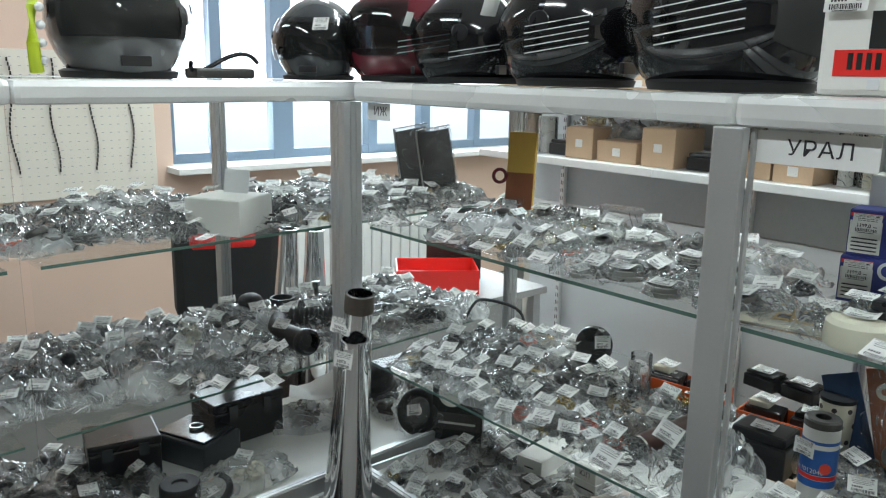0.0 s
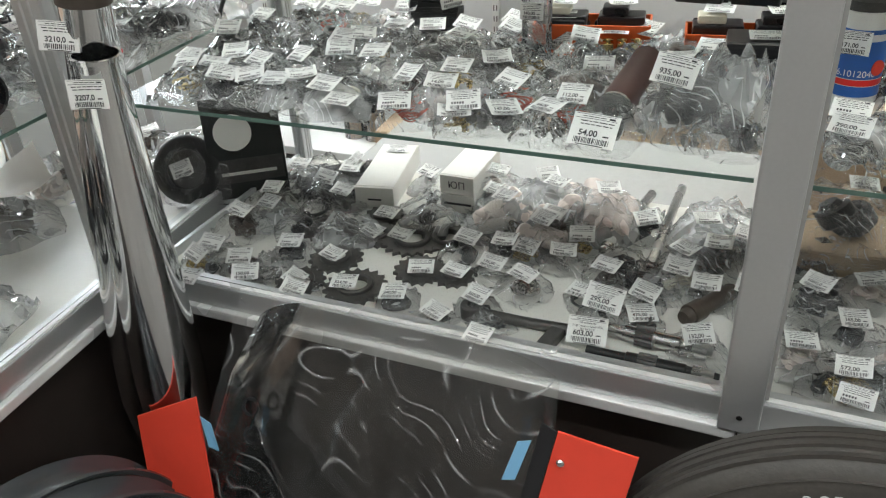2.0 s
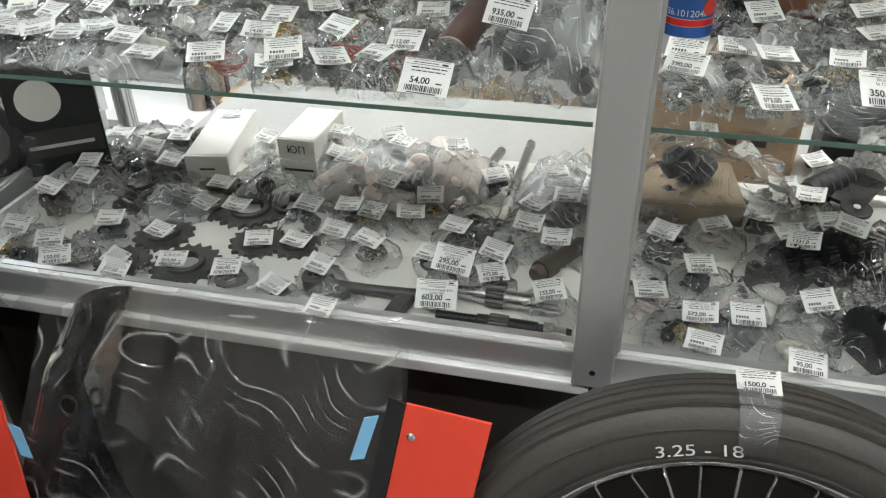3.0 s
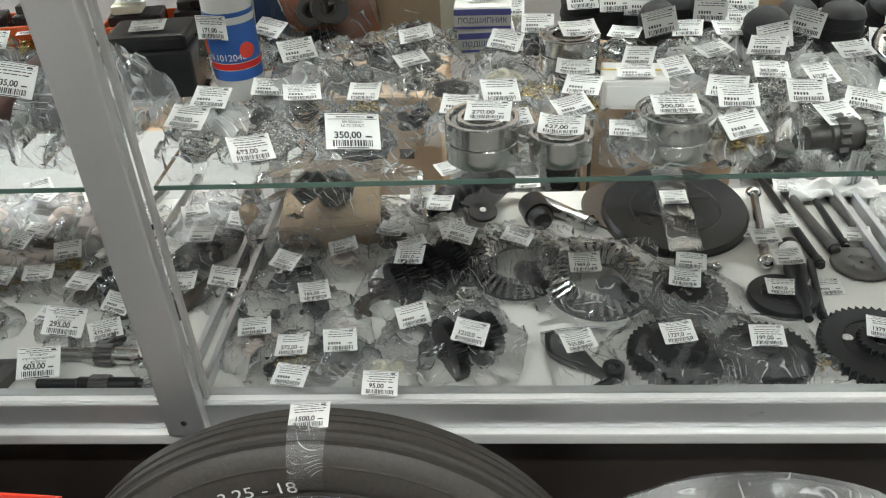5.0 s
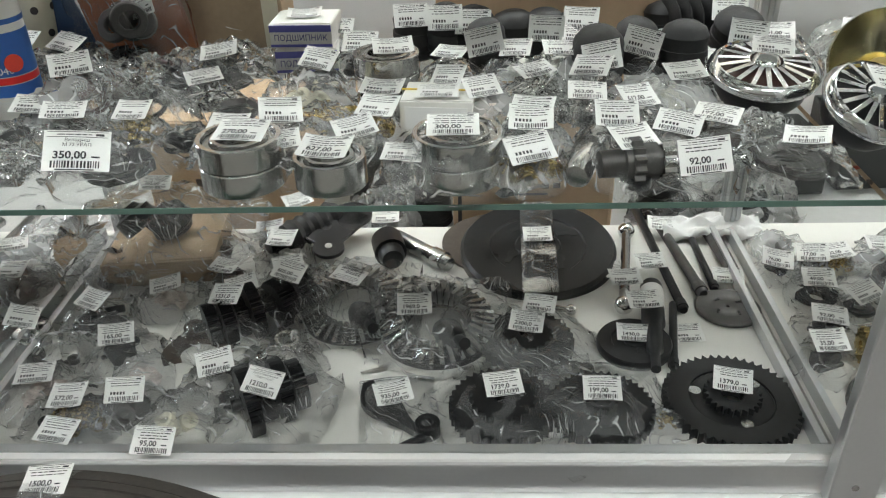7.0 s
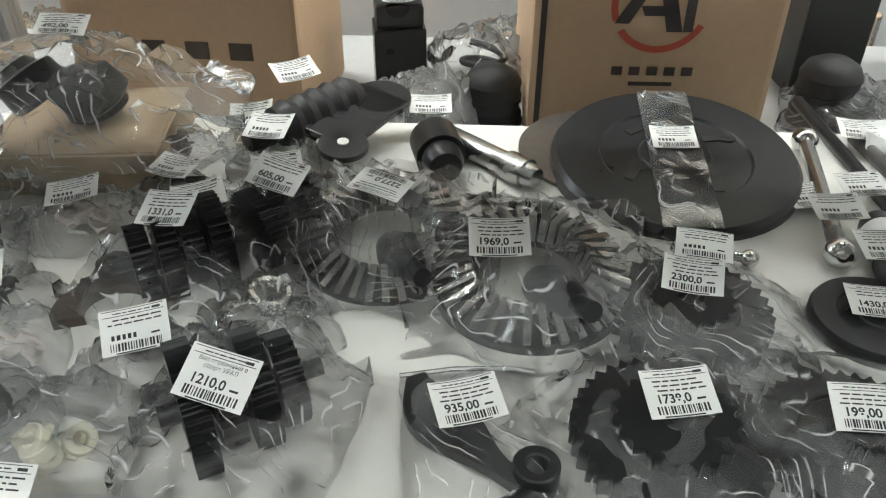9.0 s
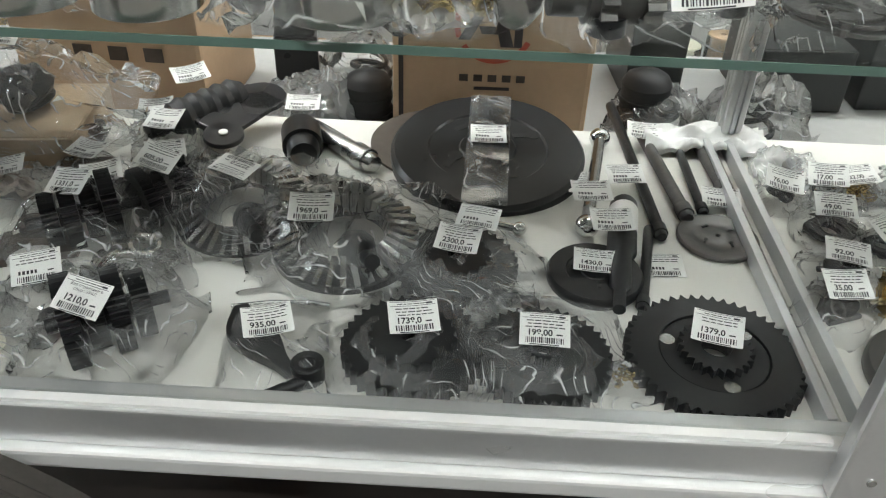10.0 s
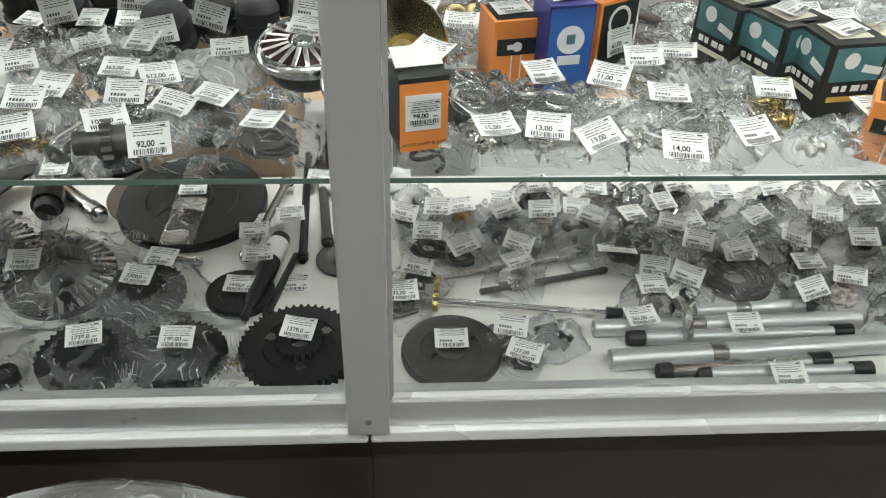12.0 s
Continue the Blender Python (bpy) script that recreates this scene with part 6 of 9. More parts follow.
def zip_bag_lever(x, y, z, w, d, price):
    """A curved dark lever in a flat grip-seal bag."""
    t = root("parts_bag", pose(x, y, z + 0.0005, 0, 0, 6), "flat clear grip-seal bag holding a dark forged lever", "bagged part", "bagged parts on the shelves")
    bm = bmesh.new()
    left, right = [], []
    for k in range(15):
        f = k / 14
        cx, cy = -0.032 + 0.062 * f ** 1.6, 0.046 - 0.09 * f
        half = 0.006 + 0.012 * math.sin(math.pi * min(1, f * 1.25)) ** 1.5
        left.append(bm.verts.new((cx - half, cy - half * 0.35, 0.004)))
        right.append(bm.verts.new((cx + half, cy + half * 0.35, 0.004)))
    for k in range(14):
        bm.faces.new((left[k], right[k], right[k + 1], left[k + 1]))
    ex = bmesh.ops.extrude_face_region(bm, geom=list(bm.faces))
    bmesh.ops.translate(bm, vec=(0, 0, 0.009), verts=[v for v in ex["geom"] if isinstance(v, bmesh.types.BMVert)])
    part("lever", bm, DARK, t, bevel=0.0015)
    bm = bmesh.new()
    washer(bm, 0.013, 0.006, 0.018, put(0.03, -0.032, 0.002), 24)
    bm_cyl(bm, 0.006, 0.005, 0.05, put(0.012, -0.05, 0.008, 90, 0, -62), 14)
    part("pivot", bm, DARK, t, smooth=35)
    bm = bmesh.new()
    rows = []
    for j in range(21):
        v = -1 + j / 10
        row = []
        for i in range(17):
            u = -1 + i / 8
            p = Vector((u * 2.2, v * 2.2, 7.0))
            ridge = abs(((u * 0.8 + v * 0.5 + 0.8 * noise.noise(p)) * 2.0) % 1.0 - 0.5)
            row.append(bm.verts.new((u * w / 2 * (1 + 0.05 * noise.noise(p)), v * d / 2 + 0.003 * noise.noise(p * 1.4), 0.002 + 0.016 * (1 - u ** 4) * (1 - v ** 4) + 0.008 * ridge)))
        rows.append(row)
    for a, b in zip(rows, rows[1:]):
        for k in range(16):
            bm.faces.new((a[k], a[k + 1], b[k + 1], b[k]))
    part("bag", bm, FILM, t, "flat clear film", 30)
    bm = bmesh.new()
    bm_tube(bm, [(-w * 0.5, d * 0.46, 0.006), (-w * 0.1, d * 0.47, 0.009), (w * 0.3, d * 0.46, 0.009), (w * 0.5, d * 0.45, 0.006)], 0.0016, 6)
    part("seal_strip", bm, MILKY, t, "raised grip seal")
    add_tag(t, pose(-0.004, 0.008, 0.027, 14, 0, 12), price)


def paper_sheet(x, y, z, w, d, turn_):
    """A creased white sheet propped on the goods under it."""
    t = root("paper_sheet", pose(x, y, z + 0.0005, 0, 0, turn_), "creased white paper sheet lying over bagged parts", "paper")
    bm = bmesh.new()
    rows = []
    for j in range(11):
        v = j / 5 - 1
        rows.append([bm.verts.new((u * w / 2, v * d / 2, 0.012 + 0.04 * max(0, u * 0.6 + v * 0.4) + 0.012 * abs(u + 0.2 * v) + 0.004 * noise.noise(Vector((u * 2, v * 2, 3))))) for u in np.linspace(-1, 1, 13)])
    for a, b in zip(rows, rows[1:]):
        for k in range(12):
            bm.faces.new((a[k], a[k + 1], b[k + 1], b[k]))
    ex = bmesh.ops.extrude_face_region(bm, geom=list(bm.faces))
    low = min(v.co.z for v in bm.verts)
    bmesh.ops.translate(bm, vec=(0, 0, -0.0006), verts=[v for v in ex["geom"] if isinstance(v, bmesh.types.BMVert)])
    bmesh.ops.translate(bm, vec=(0, 0, 0.0008 - low), verts=bm.verts)
    part("sheet", bm, PAPER, t, smooth=30)


def elbow_pipe(x, y, z, turn_):
    """A black moulded intake elbow lying down, its open mouth to one side."""
    t = root("intake_elbow", pose(x, y, z + 0.033, 0, 0, turn_), "black rubber intake elbow with an open round mouth", "hose")
    bm = bmesh.new()
    pts = [(-0.12, 0.05, 0.004), (-0.085, 0.02, 0.002), (-0.045, 0.004, 0), (0.0, 0, 0), (0.05, 0, 0)]
    bm_tube(bm, pts, 0.021, 20, 0.028)
    part("pipe", bm, RUBBER, t, smooth=50)
    bm = bmesh.new()
    bm_lathe(bm, [(0.022, 0.0), (0.031, 0.0), (0.032, 0.004), (0.032, 0.02), (0.029, 0.024), (0.024, 0.024), (0.022, 0.006)], 32, put(0.046, 0, 0, 0, 90), True)
    part("mouth", bm, PLASTIC, t, "glossy thick rim", 40)
    add_tag(t, pose(-0.02, -0.012, 0.03, 35, 0, 20), "")


def black_case(x, y, z, w, d, h, turn_):
    """A black moulded box with a lid and clips."""
    t = root("black_case", pose(x, y, z + 0.0005, 0, 0, turn_), "black moulded plastic box with a fitted lid", "box")
    block("body", -w / 2, w / 2, -d / 2, d / 2, 0, h * 0.8, PLASTIC, parent=t, bevel=0.006)
    block("lid", -w * 0.51, w * 0.51, -d * 0.51, d * 0.51, h * 0.803, h, PLASTIC, parent=t, bevel=0.005)
    for k in (-1, 1):
        block("clip", k * w * 0.25 - 0.012, k * w * 0.25 + 0.012, -d * 0.51 - 0.006, -d * 0.51 - 0.0005, h * 0.6, h * 0.92, GREYGLOSS, parent=t, bevel=0.001)


# ---- goods on the shelves ----
# base board of the corner case
sprocket(0.144, 0.236, BASE, 0.046, 16, None)
sprocket(0.236, 0.240, BASE, 0.042, 15, '')
sprocket(0.302, 0.245, BASE, 0.055, 20, '')
sprocket(0.356, 0.266, BASE, 0.044, 16, None)
sprocket(0.208, 0.154, BASE, 0.045, 16, '')
sprocket(0.278, 0.089, BASE, 0.05, 18, '324,00')
sprocket(0.190, 0.075, BASE, 0.04, 15, '577,00')
sprocket(0.352, 0.163, BASE, 0.042, 16, '')
sprocket(0.408, 0.168, BASE, 0.036, 14, '')
sprocket(0.219, 0.305, BASE, 0.036, 14, '')
bagged(0.013, 0.095, BASE, 0.07, 225, "shaft", d=0.061, h=0.027)
bagged(0.084, 0.072, BASE, 0.07, 335, "casting", d=0.064, h=0.027)
bagged(0.130, 0.075, BASE, 0.09, 295, "plate", "150,00", d=0.068, h=0.034, shift=(0.000, -0.050))
bagged(0.009, 0.185, BASE, 0.1, 155, "casting", d=0.091, h=0.038)
bagged(0.465, 0.184, BASE, 0.06, 100, "shaft", "135,00", d=0.053, h=0.023)
bagged(0.461, 0.254, BASE, 0.06, 300, "casting", d=0.046, h=0.023)
bagged(0.497, 0.251, BASE, 0.05, 240, "bush", d=0.046, h=0.019)
bagged(0.522, 0.159, BASE, 0.08, 155, "rings", d=0.069, h=0.03)
bagged(0.478, 0.088, BASE, 0.075, 135, "plate", "360,00", d=0.056, h=0.028)
bagged(0.360, 0.068, BASE, 0.075, 115, "plate", "240,00", d=0.062, h=0.028, shift=(0.000, -0.010))
bagged(0.432, 0.055, BASE, 0.05, 245, "casting", "1398,0", d=0.047, h=0.019, shift=(0.000, -0.010))
bagged(0.509, 0.060, BASE, 0.06, 45, "shaft", d=0.047, h=0.023, shift=(0.000, -0.051))
bagged(0.510, 0.300, BASE, 0.12, 290, "grips", "138,00", d=0.1, h=0.045, milky=True)
bagged(0.558, 0.244, BASE, 0.07, 0, "shaft", d=0.054, h=0.027)
bagged(0.571, 0.306, BASE, 0.06, 0, "bush", d=0.057, h=0.023)
bagged(0.630, 0.223, BASE, 0.07, 135, "casting", d=0.055, h=0.027)
bagged(0.694, 0.181, BASE, 0.055, 105, "rings", d=0.052, h=0.021)
bagged(0.700, 0.125, BASE, 0.06, 185, "rings", "475,00", d=0.055, h=0.023)
bagged(0.777, 0.092, BASE, 0.08, 125, "shaft", "132,00", d=0.065, h=0.03)
bagged(0.771, 0.220, BASE, 0.07, 130, "shaft", d=0.06, h=0.027)
bagged(0.751, 0.364, BASE, 0.13, 125, "nylon", d=0.102, h=0.049, milky=True)
bagged(0.590, 0.400, BASE, 0.16, 245, "grips", d=0.14, h=0.06, milky=True)
bagged(0.430, 0.345, BASE, 0.14, 230, "grips", d=0.12, h=0.05, milky=True)
bagged(0.249, 0.430, BASE, 0.08, 90, "nylon", d=0.067, h=0.03, shift=(0.000, 0.005), milky=True)
bagged(0.005, 0.062, BASE, 0.06, 210, "bush", d=0.048, h=0.023)
bagged(0.036, 0.055, BASE, 0.05, 0, "casting", d=0.041, h=0.019, shift=(0.000, -0.048))
bagged(0.209, 0.055, BASE, 0.05, 215, "rings", "577,00", d=0.043, h=0.019, shift=(0.000, -0.021))
bagged(0.500, 0.410, BASE, 0.15, 205, "grips", d=0.12, h=0.055, milky=True)
bagged(0.730, 0.239, BASE, 0.09, 305, "nylon", d=0.082, h=0.034, milky=True)
bagged(0.608, 0.158, BASE, 0.05, 115, "lever", d=0.044, h=0.019)
bagged(0.811, 0.371, BASE, 0.07, 110, "bolts", d=0.059, h=0.027)
bagged(0.012, 0.277, BASE, 0.1, 10, "casting", d=0.076, h=0.038)
bagged(0.138, 0.138, BASE, 0.07, 225, "casting", d=0.066, h=0.027)
bagged(0.647, 0.131, BASE, 0.07, 10, "shaft", "295,00", d=0.05, h=0.025, tilt=38, face=-2, lines=("Вал первичный", "в сборе ИЖ", "ЮПИТЕР"), lift=0.036, tag=1.3)
splined_shaft((0.634, 0.097), (0.797, 0.087), BASE, 0.011, STEEL)
shift_fork((0.472, 0.078), (0.619, 0.080), BASE, 0.009, IRON)
splined_shaft((0.645, 0.044), (0.811, 0.041), BASE, 0.009, DARK)
pin_rod((0.644, 0.517), (0.607, 0.296), BASE, 0.008, STEEL)
pin_rod((0.689, 0.555), (0.684, 0.265), BASE, 0.008, STEEL)
pin_rod((0.806, 0.243), (0.751, 0.152), BASE, 0.012, RUST)
loose_tag(0.640, 0.066, BASE + 0.026, 40, 6, "603,00", ("Механизм", "переключения ИЖ", "ЮПИТЕР"), 1.3)
long_white_box(0.172, 0.422, BASE, 0.071, 0.19, 0.042, 10.6)
stacked_white_boxes(0.334, 0.425, BASE, 0.063, 0.13, 0.034)
ring_plate(0.088, 0.387, BASE, 0.075)
wrapped_ring(-0.158, 0.260, BASE)
black_flat_box(-0.061, 0.314, BASE)
# glass shelf of the corner case
bagged(0.295, 0.080, MID, 0.1, 10, "nylon", "179,00", d=0.092, h=0.038, shift=(0.000, -0.026), milky=True)
bagged(0.329, 0.070, MID, 0.08, 265, "casting", d=0.069, h=0.03, shift=(0.000, -0.041))
bagged(0.166, 0.075, MID, 0.09, 5, "rings", d=0.074, h=0.034)
bagged(0.084, 0.157, MID, 0.09, 115, "rings", d=0.076, h=0.034)
bagged(0.001, 0.349, MID, 0.09, 125, "casting", d=0.079, h=0.034)
bagged(0.052, 0.410, MID, 0.1, 155, "casting", "12,00", d=0.077, h=0.038)
bagged(0.198, 0.273, MID, 0.08, 295, "plate", d=0.075, h=0.03)
bagged(0.215, 0.306, MID, 0.07, 225, "plate", d=0.057, h=0.027)
bagged(0.133, 0.144, MID, 0.08, 160, "bolts", d=0.074, h=0.03)
bagged(0.367, 0.148, MID, 0.07, 65, "hose", d=0.063, h=0.027)
bagged(0.430, 0.110, MID, 0.09, 235, "nylon", "14,00", d=0.078, h=0.034, milky=True)
bagged(0.487, 0.080, MID, 0.1, 20, "bolts", d=0.092, h=0.038, shift=(0.000, -0.037))
bagged(0.477, 0.065, MID, 0.07, 55, "bolts", "2,00", d=0.059, h=0.027, shift=(0.000, -0.027))
bagged(0.461, 0.231, MID, 0.08, 325, "casting", d=0.063, h=0.03)
bagged(0.581, 0.075, MID, 0.09, 90, "spring", "64,00", d=0.078, h=0.034, shift=(0.000, -0.010))
bagged(0.601, 0.108, MID, 0.09, 345, "wires", "112,00", d=0.074, h=0.034)
bagged(0.300, 0.182, MID, 0.11, 200, "nylon", d=0.085, h=0.042, milky=True)
bagged(0.111, 0.430, MID, 0.08, 50, "rings", d=0.065, h=0.03, shift=(0.000, 0.011))
bagged(0.135, 0.432, MID, 0.07, 195, "bush", d=0.061, h=0.027, shift=(0.000, 0.048))
bagged(0.262, 0.345, MID, 0.08, 100, "rings", d=0.076, h=0.03)
bagged(0.314, 0.349, MID, 0.09, 50, "rings", d=0.08, h=0.034)
bagged(0.356, 0.389, MID, 0.07, 340, "rings", d=0.066, h=0.027)
bagged(0.200, 0.427, MID, 0.09, 20, "nylon", d=0.084, h=0.034, shift=(0.000, 0.089), milky=True)
bagged(0.195, 0.156, MID, 0.1, 220, "nylon", d=0.08, h=0.038, milky=True)
bagged(0.403, 0.075, MID, 0.09, 290, "wires", d=0.082, h=0.034, shift=(0.000, -0.044))
bagged(0.518, 0.128, MID, 0.1, 90, "wires", d=0.088, h=0.038)
bagged(0.013, 0.144, MID, 0.08, 20, "rings", d=0.061, h=0.03)
bagged(0.421, 0.185, MID, 0.08, 210, "bush", d=0.073, h=0.03)
bagged(0.700, 0.290, MID, 0.08, 80, "bolts", d=0.073, h=0.03)
bagged(0.720, 0.430, MID, 0.08, 80, "bolts", d=0.076, h=0.03)
bagged(0.644, 0.080, MID, 0.1, 260, "wires", "54,00", d=0.088, h=0.03, shift=(0.000, -0.051), tilt=45, lift=0.03, face=-4, tag=1.3)
bagged(0.527, 0.070, MID, 0.06, 20, "cups", "147,00", d=0.05, h=0.024, tilt=20, face=40)
round_pad(0.288, 0.420, MID, 0.045)
relay_box(0.508, 0.395, MID, 0.075, 0.055, 0.05, 8, "341,00")
contact_block(0.592, 0.369, MID)
orange_case(0.55, 0.405, MID)
orange_case(0.77, 0.4, MID)
clear_jar(0.485, 0.335, MID)
grip_tube((0.650, 0.303), (0.647, 0.117), MID, 0.021, BROWNHOSE)
bagged(0.745, 0.150, MID, 0.17, 60, "cups", "935,00", d=0.13, h=0.1, tilt=50, face=-6, milky=True, shift=(-0.03, -0.05), lift=0.08, tag=1.2)
cable_loop(-0.048, 0.420, MID)
# glass shelf of the gear case
bagged(0.915, 0.267, MID, 0.08, 95, "bolts", d=0.067, h=0.03, tag=0)
bagged(1.024, 0.237, MID, 0.09, 90, "casting", d=0.075, h=0.034, tag=0)
bagged(1.104, 0.299, MID, 0.1, 330, "plate", d=0.092, h=0.038, tag=1.0)
bagged(1.102, 0.242, MID, 0.08, 305, "bush", d=0.072, h=0.03, tag=0.92)
bagged(1.147, 0.201, MID, 0.07, 90, "rings", d=0.059, h=0.027, tag=0)
bagged(1.208, 0.241, MID, 0.09, 340, "nylon", d=0.082, h=0.034, milky=True, tag=0)
bagged(1.099, 0.427, MID, 0.08, 215, "shaft", d=0.068, h=0.03, tag=0.94)
bagged(1.214, 0.083, MID, 0.07, 325, "rings", "147,00", d=0.059, h=0.027, tag=0.88)
bagged(1.290, 0.169, MID, 0.06, 225, "bush", d=0.049, h=0.023, tag=0.98)
bagged(1.274, 0.117, MID, 0.06, 230, "bush", d=0.054, h=0.023, tag=0.95)
bagged(1.356, 0.317, MID, 0.07, 165, "bush", d=0.064, h=0.027, tag=0.95)
bagged(1.430, 0.094, MID, 0.1, 215, "nylon", d=0.081, h=0.038, milky=True, tag=0.95)
bagged(1.443, 0.243, MID, 0.08, 5, "bush", "146,00", d=0.069, h=0.03, tag=0.95)
bagged(1.489, 0.181, MID, 0.08, 205, "bush", "363,00", d=0.072, h=0.03, tag=0.92)
bagged(1.533, 0.164, MID, 0.08, 320, "rings", "612,00", d=0.067, h=0.03, tag=0.95)
bagged(1.509, 0.129, MID, 0.07, 220, "bush", d=0.057, h=0.027, tag=0.97)
bagged(1.511, 0.075, MID, 0.09, 220, "lever", "1095,0", d=0.082, h=0.034, shift=(0.000, -0.015), tag=0.96)
bagged(1.595, 0.119, MID, 0.08, 285, "casting", "187,00", d=0.063, h=0.03, tag=0.99)
bagged(1.559, 0.107, MID, 0.07, 335, "nylon", d=0.06, h=0.027, milky=True, tag=0.99)
bagged(1.573, 0.334, MID, 0.08, 230, "cups", "98,00", d=0.063, h=0.03, tag=1.0)
bagged(1.616, 0.319, MID, 0.07, 50, "bush", "193,00", d=0.059, h=0.027, tag=0.99)
bagged(1.711, 0.329, MID, 0.1, 105, "bolts", "141,00", d=0.09, h=0.038, tag=0.96)
bagged(1.592, 0.231, MID, 0.08, 265, "nylon", d=0.068, h=0.03, milky=True, tag=0.99)
bagged(1.559, 0.227, MID, 0.09, 170, "nylon", d=0.077, h=0.034, milky=True, tag=0)
bagged(1.427, 0.304, MID, 0.09, 280, "nylon", d=0.07, h=0.034, milky=True, tag=0.85)
bagged(1.389, 0.185, MID, 0.09, 115, "nylon", d=0.081, h=0.034, milky=True, tag=0.88)
bagged(1.356, 0.219, MID, 0.09, 140, "nylon", d=0.076, h=0.034, milky=True, tag=0.86)
bagged(1.040, 0.319, MID, 0.1, 70, "hose", d=0.093, h=0.038, tag=0)
bagged(1.162, 0.381, MID, 0.07, 120, "rings", d=0.055, h=0.027, tag=0)
bagged(1.220, 0.402, MID, 0.09, 45, "nylon", d=0.074, h=0.034, milky=True, tag=0.91)
bagged(1.650, 0.075, MID, 0.09, 0, "plate", d=0.084, h=0.034, shift=(0.000, -0.017), tag=0.89)
bagged(1.427, 0.065, MID, 0.07, 70, "bush", d=0.064, h=0.027, shift=(0.000, -0.008), tag=0.99)
bagged(1.160, 0.118, MID, 0.07, 350, "nylon", d=0.066, h=0.027, milky=True, tag=0.93)
bagged(1.058, 0.157, MID, 0.07, 215, "bush", d=0.06, h=0.027, tag=0.86)
bagged(1.322, 0.063, MID, 0.06, 80, "rings", d=0.049, h=0.023, tag=0.89)
bagged(1.475, 0.300, MID, 0.09, 235, "nylon", d=0.079, h=0.034, milky=True, tag=0.97)
bagged(1.642, 0.271, MID, 0.07, 305, "bush", d=0.058, h=0.027, tag=0.87)
bagged(0.990, 0.160, MID, 0.07, 220, "wires", d=0.061, h=0.027, tag=1.0)
bagged(1.499, 0.349, MID, 0.09, 205, "nylon", d=0.074, h=0.034, milky=True, tag=0.95)
bagged(1.559, 0.080, MID, 0.1, 345, "lever", "92,00", d=0.086, h=0.03, shift=(0.000, -0.059), tilt=55, lift=0.04, face=-4, tag=0.98)
bagged(1.065, 0.090, MID, 0.12, 240, "plate", "350,00", d=0.093, h=0.035, shift=(0.000, -0.064), tilt=38, lift=0.05, face=14, tag=1.25, lines=('Вкладыш', 'М 72 УРАЛ'))
bagged(0.971, 0.080, MID, 0.1, 140, "bush", "683,00", d=0.084, h=0.035, shift=(0.000, -0.067), tilt=30, face=30)
bagged(0.895, 0.073, MID, 0.08, 305, "rings", "390,00", d=0.068, h=0.04, tilt=25, face=-12)
bearing(1.183, 0.068, MID, 0.036, 0.019, 0.021, '270,00', False, 0, 2)
bearing(1.259, 0.064, MID, 0.031, 0.017, 0.027, '627,00', False, 0, 1)
bearing(1.367, 0.072, MID, 0.038, 0.022, 0.021, '300,00', True, 0, 2)
bearing(1.287, 0.294, MID, 0.036, 0.02, 0.02, '', False, 0, 2)
bearing(1.291, 0.235, MID, 0.03, 0.016, 0.016, '', False, 0, 1)
banded_white_box(1.348, 0.192, MID)
bearing_boxes(1.187, 0.381, MID)
pin_rod((1.464, 0.044), (1.494, 0.128), MID, 0.012, STEEL)
splined_shaft((1.483, 0.048), (1.545, 0.057), MID, 0.016, IRON)
filter_can(0.9, 0.24, MID)
spotted_can(0.861, 0.381, MID)
rubber_cap(1.309, 0.405, MID, 0.026, 0.056, True, 2, 13)
rubber_cap(1.348, 0.403, MID, 0.026, 0.056, True, 11, 6)
rubber_cap(1.382, 0.4, MID, 0.027, 0.052, True, 12, -6)
rubber_cap(1.429, 0.390, MID, 0.029, 0.052, False, 1, 5)
rubber_cap(1.466, 0.390, MID, 0.026, 0.048, True, 20, -10)
rubber_cap(1.503, 0.390, MID, 0.027, 0.052, True, 0, 0)
rubber_cap(1.515, 0.303, MID, 0.029, 0.048, True, 27, -8)
rubber_cap(1.613, 0.42, MID, 0.030, 0.048, False, -6, -10)
rubber_cap(1.677, 0.42, MID, 0.029, 0.052, True, 1, 21)
rubber_cap(1.671, 0.351, MID, 0.030, 0.052, True, 22, 8)
rubber_cap(1.610, 0.318, MID, 0.028, 0.056, False, -1, -24)
rubber_cap(1.555, 0.341, MID, 0.026, 0.048, True, 26, 20)
rubber_cap(1.401, 0.343, MID, 0.024, 0.052, True, 25, -24)
relay_box(0.698, 0.440, MID + 0.072, 0.065, 0.05, 0.032, -6, '')
relay_box(0.774, 0.440, MID + 0.072, 0.065, 0.05, 0.032, -6, '')
knotted_bag(1.41, 0.45, MID + 0.062)
bagged(1.53, 0.455, MID + 0.083, 0.14, 10, "nylon", d=0.09, h=0.05, milky=True, tag=0)
bellows(1.655, 0.420, MID)
vented_rim(1.671, 0.236, MID, 0.054, 12, 0)
vented_rim(1.74, 0.148, MID, 0.046, 30, 1)
reflector(1.772, 0.2, MID, 0.052)
part_pack(0.998, 0.385, MID)
kraft_box(1.08, 0.44, MID)
c = carton("kraft_carton", 1.47, 0.462, MID, 0.27, 0.07, 0.08, 2, CARD, "low brown carton behind the rubber boots")
relay_box(0.797, 0.265, MID, 0.1, 0.075, 0.075, 5, '')
relay_box(0.586, 0.420, MID, 0.07, 0.05, 0.045, -5, '')
